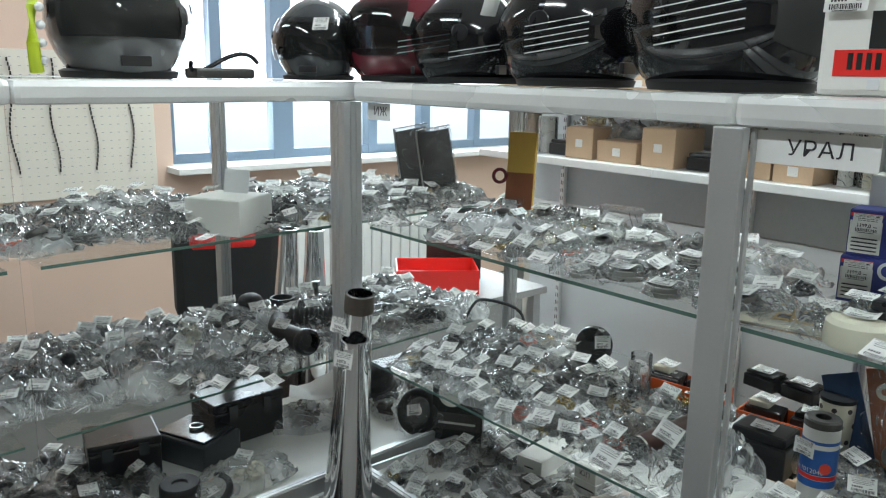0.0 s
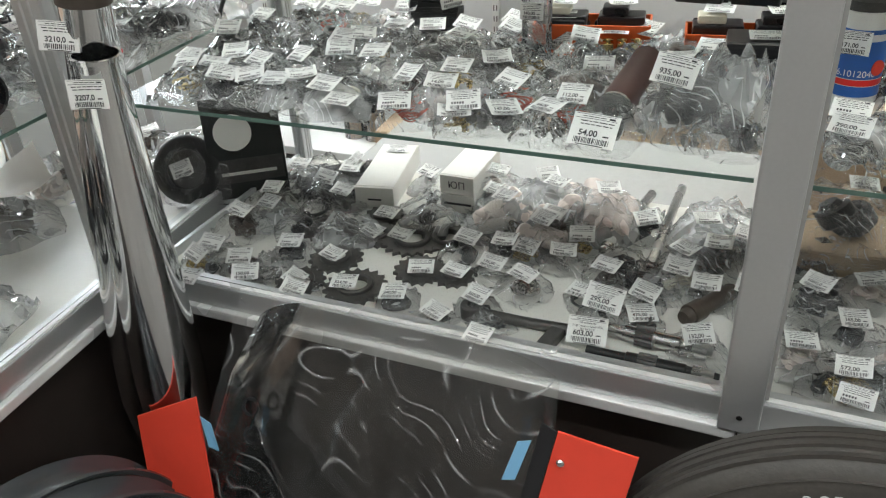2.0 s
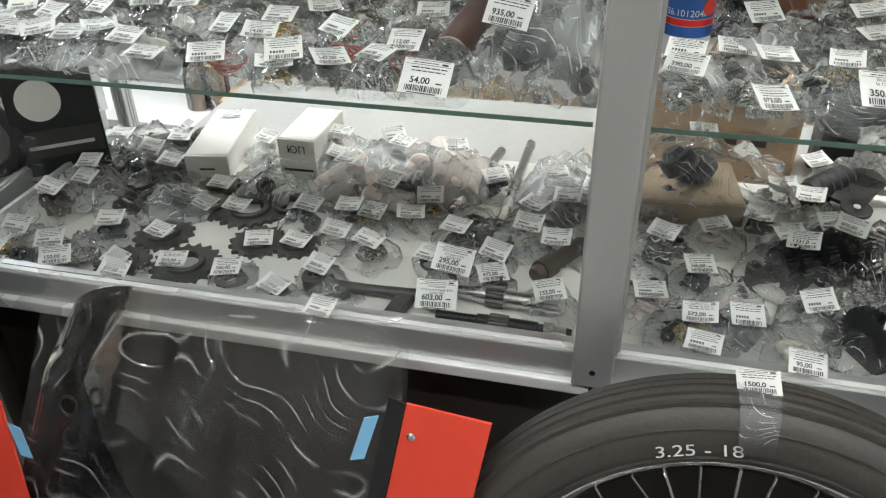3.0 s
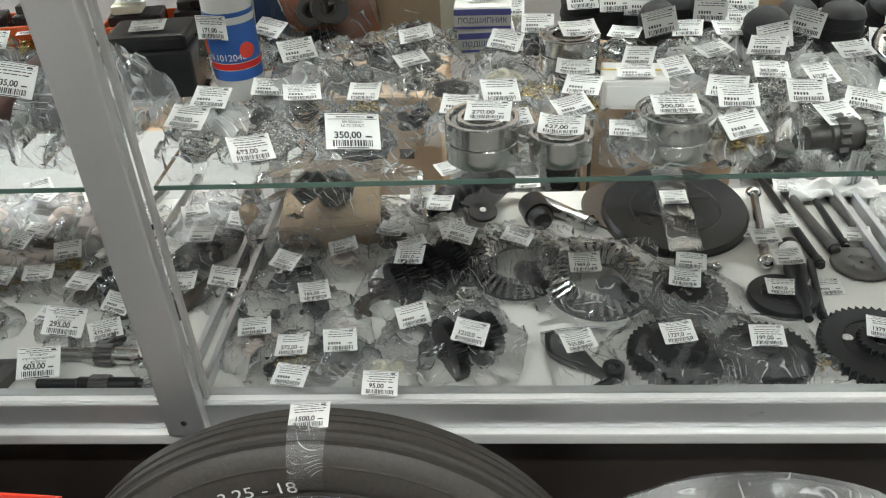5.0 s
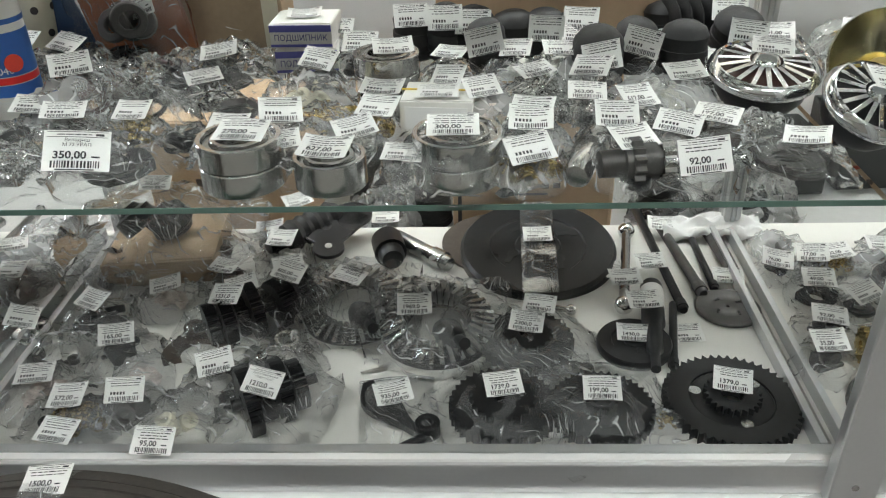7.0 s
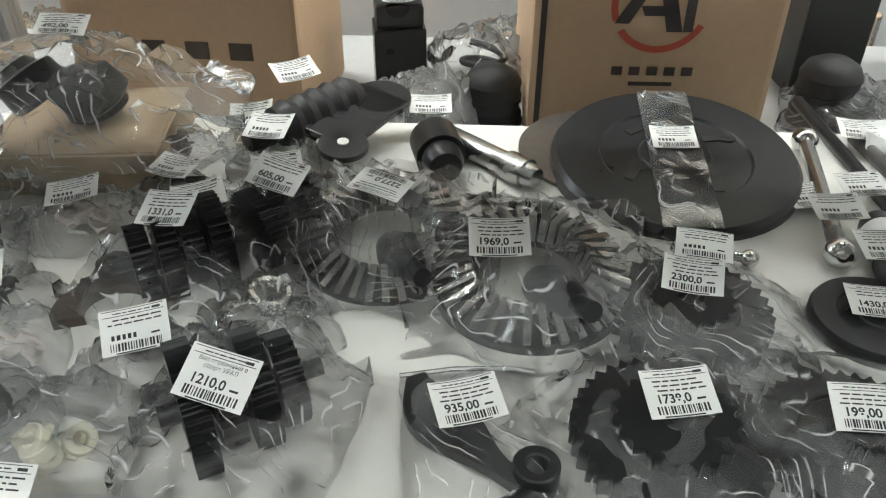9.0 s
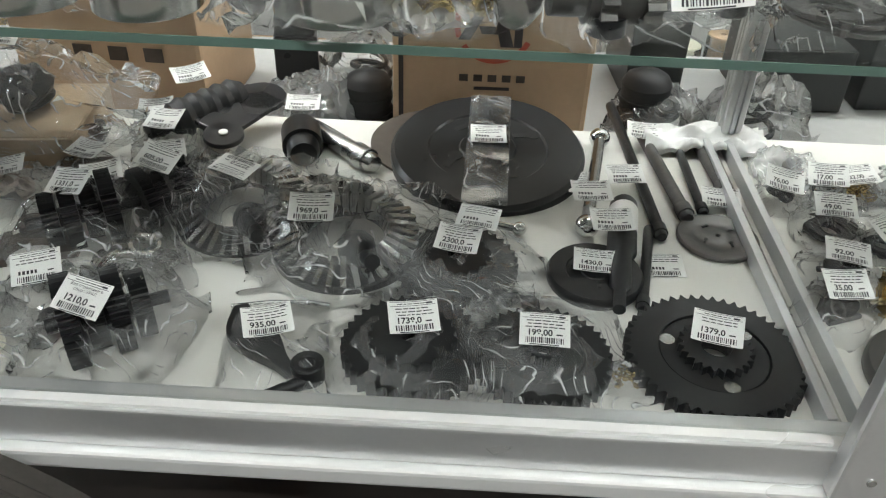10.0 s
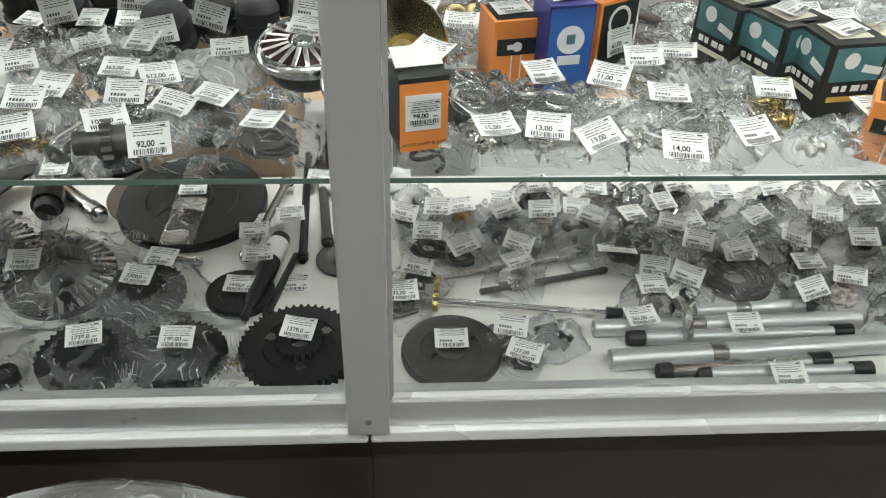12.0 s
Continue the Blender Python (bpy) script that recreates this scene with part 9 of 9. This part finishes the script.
# ---- on top of the cases ----
def helmet(x, y, turn_, shell, visor_mat, label, stripes=0, size=1.0, tag=True):
    h = root("motorcycle_helmet", pose(x, y, RAIL1 + 0.0005, 0, 0, turn_) @ Matrix.Scale(size, 4), label, "helmet", "helmets on the case tops")
    bm = bmesh.new()
    bmesh.ops.create_uvsphere(bm, u_segments=40, v_segments=28, radius=1)
    for v in bm.verts:
        c = v.co
        jaw = 1 + 0.14 * max(0, -c.y) * max(0, -c.z)
        v.co = Vector((c.x * 0.122 * (1 - 0.1 * max(0, -c.z)), c.y * 0.15 * jaw, 0.118 + c.z * 0.132))
        if v.co.z < 0.02:
            v.co.z = 0.02 - (0.02 - v.co.z) * 0.15
    hole = [f for f in bm.faces if f.calc_center_median().y < -0.075 and 0.085 < f.calc_center_median().z < 0.175 and abs(f.calc_center_median().x) < 0.105]
    under = [f for f in bm.faces if f.calc_center_median().z < 0.0195]
    bmesh.ops.delete(bm, geom=list(set(hole + under)), context="FACES")
    ex = bmesh.ops.solidify(bm, geom=list(bm.faces), thickness=0.008)
    low = min(v.co.z for v in bm.verts)
    bmesh.ops.translate(bm, vec=(0, 0, -low), verts=bm.verts)
    part("shell", bm, shell, h, smooth=50)
    bm = bmesh.new()
    nu, nv = 22, 8
    rows = []
    for j in range(nv + 1):
        z = 0.055 + 0.115 * j / nv
        k = math.sqrt(max(0.05, 1 - ((z - 0.1) / 0.134) ** 2))
        rows.append([bm.verts.new((0.131 * k * math.sin(a), -0.158 * k * math.cos(a) * (1.02 - 0.05 * abs(j - 4) / 4), z)) for a in np.linspace(-1.25, 1.25, nu)])
    for a, b in zip(rows, rows[1:]):
        for k in range(nu - 1):
            bm.faces.new((a[k], a[k + 1], b[k + 1], b[k]))
    part("visor", bm, visor_mat, h, "smoked visor", 60)
    for s in (-1, 1):
        bm = bmesh.new()
        bm_lathe(bm, [(0, 0.004), (0.018, 0.003), (0.02, 0), (0, 0)], 22, put(s * 0.118, -0.045, 0.118, 0, 90 * s))
        part("visor_pivot", bm, PLASTIC, h, smooth=40)
    bm = bmesh.new()
    bm_box(bm, 0, -0.155, 0.03, 0.05, 0.008, 0.018)
    part("chin_vent", bm, PLASTIC, h, bevel=0.002)
    bm = bmesh.new()
    bm_lathe(bm, [(0.085, 0.001), (0.1, 0.0), (0.104, 0.012), (0.095, 0.016)], 32, Matrix.Diagonal((1, 1.15, 1, 1)), True)
    part("neck_trim", bm, RUBBER, h, smooth=50)
    for k in range(stripes):
        bm = bmesh.new()
        a0 = -0.9 if k % 2 else 0.35
        pts = [(0.1235 * math.cos(k * 0.0) * math.sqrt(max(0, 1 - (((0.06 + 0.012 * k) + 0.02 * q - 0.1) / 0.134) ** 2)) * 1.02, -0.07 + 0.12 * q, 0.06 + 0.012 * k + 0.02 * q) for q in np.linspace(0, 1, 8)]
        bm_tube(bm, pts, 0.0009, 5)
        part("pinstripe", bm, PANEL, h, "pale pinstripe")
    if tag:
        add_tag(h, pose(0.04, -0.166, 0.15, 70, 0, -20), "", (), 1.2)
    return h


helmet(0.1, 0.2, -38, BLACKGLOSS, VISOR, "glossy black full-face helmet with smoked visor", 2, 0.86)
helmet(0.385, 0.2, -62, BLACKGLOSS, VISOR, "glossy black helmet with pale stripes and tag", 5, 0.95)
helmet(0.705, 0.2, -75, BLACKGLOSS, VISOR, "large glossy black helmet with pinstripes and tag", 7, 1.1)
helmet(-0.245, 0.02, 48, GREYGLOSS, VISOR, "dark grey helmet standing on the glass case", 0, 0.8)
helmet(-0.11, 0.19, -20, MAROON, VISOR, "shiny maroon helmet beside black helmets", 3, 1.02, False)
helmet(-0.27, -0.76, 70, BLACKGLOSS, VISOR, "black helmet with open visor and grey lining", 0, 1.0, False)
helmet(-0.26, -0.43, 82, PALEGREY, SCREEN, "grey helmet with large clear visor and lime trim", 2, 1.08, False)
lime = root("lime_trim_piece", pose(-0.16, -0.6, RAIL1 + 0.0005, 0, 0, 60), "lime green plastic helmet trim piece", "trim piece")
bm = bmesh.new()
bm_tube(bm, [(0.0, -0.02, 0.01), (0.0, -0.03, 0.06), (0.0, -0.02, 0.12), (0.0, 0.02, 0.17)], 0.012, 10, 0.007)
part("strip", bm, LIME, lime, smooth=50)
for k in range(4):
    bm = bmesh.new()
    bmesh.ops.create_uvsphere(bm, u_segments=14, v_segments=8, radius=0.008)
    part("stud", bm, PANEL, lime, "round grey stud", 60, m=put(0.012, -0.02, 0.03 + 0.03 * k))
gl = root("riding_goggles", pose(-0.27, -0.2, RAIL1 + 0.0005, 0, 0, 100), "clear riding goggles with a thin dark frame", "goggles")
bm = bmesh.new()
bm_tube(bm, [(0.085 * math.cos(a), 0.03 * math.sin(a), 0.035 + 0.02 * math.sin(a * 2)) for a in np.linspace(0, 3.14, 16)], 0.005, 8)
part("frame", bm, PLASTIC, gl, smooth=50)
bm = bmesh.new()
bm_box(bm, 0, 0.02, 0.012, 0.15, 0.05, 0.022)
part("strap", bm, IRON, gl, bevel=0.006)
hb = carton("helmet_carton", 1.04, 0.2, RAIL1, 0.26, 0.28, 0.27, 2, WBOX, "white helmet carton with red and black print", group="")
face_mark(hb, "red_band", RED, 0.01, 0.04, 0.24, 0.032, 0.28)
face_mark(hb, "black_field", BLACKCARD, 0.03, 0.079, 0.2, 0.044, 0.28)
for k in range(4):
    face_mark(hb, "logo_bar", BLACKCARD, -0.09 + 0.011 * k, 0.042, 0.006, 0.02, 0.2816)
for k in range(5):
    face_mark(hb, "grey_bar", PANEL, -0.06 + 0.022 * k, 0.014, 0.014, 0.012, 0.28)
add_tag(hb, pose(-0.1, -0.148, 0.12, 85, 0, 0), "", (), 1.3)


# ---- behind the counter ----
block("service_ledge", 0.0, 3.536, 0.503, 0.86, 0, 0.52, LEDGE, "grey laminate ledge behind the show cases", "ledge")
block("case_back_board", -0.06, 3.536, 0.5005, 0.5025, 0.0, 0.56, PANEL, "grey white back board of the cases", "panel")
box = carton("stock_carton", 1.47, 0.685, 0.5205, 0.252, 0.24, 0.27, 1, CARD, "brown cardboard carton with red and black emblem")
bm = bmesh.new()
n = 40
for a0, a1 in ((math.pi * 0.62, math.pi * 1.12), (math.pi * 1.2, math.pi * 1.85)):
    ring = [bm.verts.new((rr * math.cos(a), 0, rr * math.sin(a))) for rr in (0.043, 0.05) for a in np.linspace(a0, a1, 16)]
    for k in range(15):
        bm.faces.new((ring[k], ring[k + 1], ring[17 + k], ring[16 + k]))
part("ring_emblem", bm, CARDRED, box, m=put(0, -0.1213, 0.148))
bm = bmesh.new()
for pts in (((-0.045, -0.02), (-0.03, -0.02), (0.0, 0.035), (-0.01, 0.04)), ((-0.01, 0.04), (0.004, 0.04), (0.024, -0.028), (0.008, -0.028)), ((-0.02, -0.002), (-0.016, -0.012), (0.018, -0.012), (0.016, -0.002)), ((0.024, 0.02), (0.034, 0.02), (0.034, -0.028), (0.024, -0.028))):
    bm.faces.new([bm.verts.new((u, 0, v)) for u, v in pts])
part("letter_emblem", bm, CARDDARK, box, m=put(0, -0.1216, 0.148))
for k in range(5):
    face_mark(box, "print_block", RUST, -0.036 + 0.018 * k, 0.078, 0.011, 0.009, 0.24)
face_mark(box, "print_line", CARDDARK, 0, 0.064, 0.045, 0.004, 0.24)
block("edge_strip", -0.118, -0.112, -0.1212, -0.1203, 0.002, 0.268, CARDDARK, parent=box)
flaps = carton("stock_carton", 1.0, 0.64, 0.5205, 0.24, 0.2, 0.2, -3, CARD, "brown cardboard carton with faded print")
for k in range(3):
    face_mark(flaps, "faded_print", RUST, -0.03 + 0.045 * k, 0.1, 0.024, 0.018, 0.2)
for x, y, w, h in ((1.7, 0.76, 0.08, 0.13), (1.9, 0.74, 0.13, 0.09), (2.05, 0.76, 0.12, 0.12)):
    c = carton("dark_carton", x, y, 0.5205, w, 0.14, h, 4, BLACKCARD, "black carton on the ledge behind the cases", group="black cartons on the ledge")
lowc = carton("low_carton", 0.945, 0.415, BASE, 0.15, 0.14, 0.035, 6, KRAFT, "flat open brown carton on the base board")
bagged(0.955, 0.395, BASE + 0.037, 0.25, 15, "cups", "492,00", d=0.18, h=0.085, tilt=15, face=8)
bagged(1.22, 0.57, 0.5205, 0.13, 60, "cups", d=0.11, h=0.06, tag=0)
bagged(1.3, 0.7, 0.5205, 0.14, 10, "hose", d=0.12, h=0.08, tag=0)
rubber_cap(1.31, 0.6, 0.5205, 0.034, 0.06, False, 0, 0)
bagged(1.235, 0.6, 0.5205, 0.15, 30, "cups", d=0.12, h=0.065, milky=True, tag=0)
relay_box(1.2, 0.68, 0.5205, 0.06, 0.05, 0.11, 10, "")
rubber_cap(1.68, 0.62, 0.5205, 0.036, 0.07, False, 0, 0)
bagged(1.7, 0.62, 0.5205, 0.14, 70, "cups", d=0.12, h=0.055, tag=0)
bagged(1.82, 0.6, 0.5205, 0.15, 20, "hose", d=0.12, h=0.09, tag=0)
rag = root("white_cloth", pose(1.72, 0.47, BASE + 0.0005), "crumpled white cloth on the base board", "cloth")
bm = bmesh.new()
bmesh.ops.create_grid(bm, x_segments=22, y_segments=16, size=1)
for v in bm.verts:
    v.co = Vector((v.co.x * 0.07, v.co.y * 0.028, 0.006 + 0.02 * abs(noise.noise(v.co * 2.2)) + 0.012 * (1 - v.co.y * v.co.y)))
ex = bmesh.ops.extrude_face_region(bm, geom=list(bm.faces))
bmesh.ops.translate(bm, vec=(0, 0, -0.005), verts=[v for v in ex["geom"] if isinstance(v, bmesh.types.BMVert)])
part("cloth", bm, WHITE, rag, smooth=60)

# wall rack across the aisle
rack = root("wall_rack", Matrix(), "white metal wall rack with slotted uprights and shelves", "rack")
RX0, RX1, RY = -1.2, 4.4, 1.75
# the row below the 1.197 shelf has that shelf's shade painted in
for zz in (0.02, 0.33, 0.64, 0.95, 1.26, 1.57, 1.88):
    block("back_panel", RX0, RX1, RY, RY + 0.012, zz + 0.002, zz + 0.308, SHADEPANEL if zz == 0.95 else PANEL, parent=rack)
for k in range(7):
    ux = RX0 + 0.2 + 0.9125 * k
    if ux < RX1:
        block("upright", ux - 0.012, ux + 0.012, RY - 0.02, RY - 0.001, 0, 2.2, WHITE, parent=rack, bevel=0.001)
        bm = bmesh.new()
        for j in range(60):
            for s in (-1, 1):
                bm_box(bm, s * 0.005, 0, 0.1 + j * 0.035, 0.003, 0.001, 0.018)
        part("slots", bm, CARDDARK, rack, m=put(ux, RY - 0.0205, 0))
for zz in (0.12, 1.197, 1.45, 1.8):
    for a in np.arange(RX0, RX1 - 0.5, 0.915):
        b = min(a + 0.912, RX1)
        block("shelf", a, b, RY - 0.35, RY - 0.022, zz - 0.03, zz, WHITE, parent=rack, bevel=0.003)
block("wall_behind_rack", RX0 - 0.05, X1, RY + 0.013, RY + 0.16, 0, CEILING, CREAM, "plain cream partition behind the rack", "wall")

r = random.Random(3)


def rack_goods(z, x0, x1, seed):
    r = random.Random(seed)
    x = x0
    while x < x1:
        kind = r.random()
        y = RY - 0.2
        if kind < 0.45:
            w, h = r.uniform(0.12, 0.2), r.uniform(0.07, 0.14)
            c = carton("kraft_carton", x + w / 2, y, z, w, 0.2, h, r.uniform(-4, 4), CARD, "brown cardboard carton on the wall rack", group="cartons on the rack")
            face_mark(c, "white_label", PAPER, 0, h * 0.5, 0.035, 0.03, 0.2)
            if r.random() < 0.7:
                bagged(x + w / 2, y, z + h + 0.003, w * 0.9, r.uniform(0, 90), r.choice(("casting", "bush", "rings")), d=0.14, h=0.08, tag=0)
            x += w + 0.02
        elif kind < 0.75:
            rr, h = r.uniform(0.03, 0.042), r.uniform(0.14, 0.22)
            t = root("paper_roll", pose(x + rr, y, z + 0.0005), "upright roll wrapped in paper and film", "roll", "rolls on the rack")
            bm = bmesh.new()
            bm_lathe(bm, [(0.008, 0), (rr * 0.97, 0), (rr, 0.004), (rr, h - 0.004), (rr * 0.95, h), (0.008, h)], 24, None, True)
            part("roll", bm, r.choice((CARD, WBOX, IVORY)), t, smooth=40)
            bm = bmesh.new()
            bm_lathe(bm, [(rr + 0.001, 0.002), (rr + 0.003, 0.002), (rr + 0.002, h - 0.002), (rr + 0.001, h - 0.002)], 16, None, True)
            part("film", bm, FILM, t, "clear film")
            x += 2 * rr + 0.012
        elif kind < 0.9:
            relay_box(x + 0.06, y, z, 0.11, 0.1, 0.06, r.uniform(-10, 10), "")
            x += 0.14
        else:
            bagged(x + 0.07, y, z, 0.14, r.uniform(0, 90), r.choice(("hose", "casting")), d=0.14, h=0.1, tag=0)
            x += 0.16


rack_goods(1.197, -1.15, 1.9, 5)
rack_goods(1.45, -1.15, 1.9, 8)
rack_goods(1.197, 1.95, 4.2, 9)
rack_goods(0.12, -0.6, 3.0, 10)

# far corner by the window
rad = root("radiator", pose(X0 + 0.02, 2.0, 0.14), "white sectional radiator under the window", "radiator")
for k in range(16):
    block("section", 0.012, 0.085, -0.64 + k * 0.08, -0.64 + k * 0.08 + 0.07, 0.02, 0.5, WHITE, parent=rad, bevel=0.01)
for zz in (0.05, 0.45):
    block("header_pipe", 0.03, 0.06, -0.66, 0.66, zz - 0.012, zz + 0.012, WHITE, parent=rad)
for yy in (-0.5, 0.5):
    block("bracket", -0.019, 0.02, yy - 0.01, yy + 0.01, 0.2, 0.26, STEEL, parent=rad)
block("foot_bracket", 0.04, 0.06, -0.5, -0.48, -0.14, 0.02, STEEL, parent=rad)
chair = root("office_chair", pose(-1.3, 0.27, 0, 0, 0, 70), "black office chair with red cloth over its back", "chair")
bm = bmesh.new()
bm_box(bm, 0, 0, 0.46, 0.48, 0.46, 0.09)
part("seat", bm, RUBBER, chair, bevel=0.035)
bm = bmesh.new()
bm_box(bm, 0, 0.22, 0.74, 0.42, 0.08, 0.36)
part("backrest", bm, RUBBER, chair, bevel=0.038)
bm = bmesh.new()
bm_box(bm, -0.02, 0.225, 0.9, 0.26, 0.1, 0.14)
part("red_cloth", bm, RED, chair, "red cloth over the backrest", bevel=0.02)
bm = bmesh.new()
bm_cyl(bm, 0.025, 0.025, 0.36, put(0, 0, 0.24), 16)
part("gas_column", bm, PLASTIC, chair, smooth=40)
for k in range(5):
    bm = bmesh.new()
    bm_box(bm, 0.15, 0, 0.07, 0.3, 0.04, 0.03, rot(0, 0, 72 * k))
    part("base_leg", bm, PLASTIC, chair, bevel=0.006)
    bm = bmesh.new()
    bm_cyl(bm, 0.028, 0.028, 0.04, rot(0, 0, 72 * k) @ put(0.28, 0, 0.028, 90), 16)
    part("castor", bm, PLASTIC, chair, smooth=40)
block("bracket_back", -0.02, 0.02, 0.18, 0.215, 0.4, 0.62, PLASTIC, parent=chair)
table = root("back_table", pose(-1.15, 1.15, 0), "plain grey table behind the counter", "table")
block("tabletop", -0.3, 0.3, -0.35, 0.35, 0.6, 0.63, LEDGE, parent=table, bevel=0.004)
for sx in (-1, 1):
    for sy in (-1, 1):
        block("leg", sx * 0.26 - 0.02, sx * 0.26 + 0.02, sy * 0.31 - 0.02, sy * 0.31 + 0.02, 0, 0.599, ALU, parent=table)
crate = root("red_crate", pose(-1.12, 1.1, 0.6305, 0, 0, 55), "open red plastic crate on a table", "crate")
block("bottom", -0.17, 0.17, -0.12, 0.12, 0, 0.006, RED, parent=crate)
for sy in (-1, 1):
    block("side", -0.17, 0.17, sy * 0.117 - 0.003, sy * 0.117 + 0.003, 0.0065, 0.1, RED, parent=crate)
for sx in (-1, 1):
    block("end", sx * 0.166 - 0.003, sx * 0.166 + 0.003, -0.113, 0.113, 0.0065, 0.1, RED, parent=crate)
tool = root("tool_board", pose(-1.22, 1.28, 0.6305, 0, 0, 52), "black box panel with rows of white print", "box")
block("panel", -0.12, 0.12, -0.05, 0.05, 0, 0.38, BLACKCARD, parent=tool, bevel=0.003)
for k in range(5):
    block("print_row", -0.02, 0.09, -0.0512, -0.0503, 0.16 + k * 0.04, 0.176 + k * 0.04, WBOX, parent=tool)
    block("print_row", -0.1, -0.04, -0.0512, -0.0503, 0.164 + k * 0.04, 0.174 + k * 0.04, WBOX, parent=tool)
muffler(-0.78, 0.16, 0.0, -0.74, 0.2, 1.04, False)
muffler(-0.72, 0.26, 0.0, -0.72, 0.28, 1.03, False)
peg = root("chain_board", pose(X0 + 0.006, 0.2, 1.25, 0, 0, 90), "white pegboard with hanging chains on the wall", "pegboard")
block("board", -0.5, 0.42, -0.012, -0.002, -0.4, 0.35, CREAM, parent=peg, bevel=0.002)
bm = bmesh.new()
for i in range(22):
    for j in range(17):
        bm_box(bm, -0.47 + i * 0.041, -0.0128, -0.36 + j * 0.042, 0.012, 0.001, 0.004)
part("slots", bm, LEDGE, peg)
for k in range(4):
    bm = bmesh.new()
    cx = -0.28 + 0.19 * k
    for j in range(26):
        bm_box(bm, cx + 0.014 * math.sin(j * 0.3 + k), -0.02, 0.3 - j * 0.022, 0.007, 0.006, 0.019, None)
    part("chain", bm, DARK, peg, "dark steel chain")

# floor tiles
bm = bmesh.new()
bm_box(bm, 0, 0, -0.002, 0.396, 0.396, 0.004)
TILE = finish(bm, "floor_tile", FLOORTILE, None, 0.001)
floor = bpy.data.objects["floor"]
for i in range(13):
    for j in range(8):
        ob = new("floor_tile", TILE)
        ob.parent = floor
        ob.matrix_basis = put(-1.4 + 0.4 * i, -2.6 + 0.4 * j, 0.0)
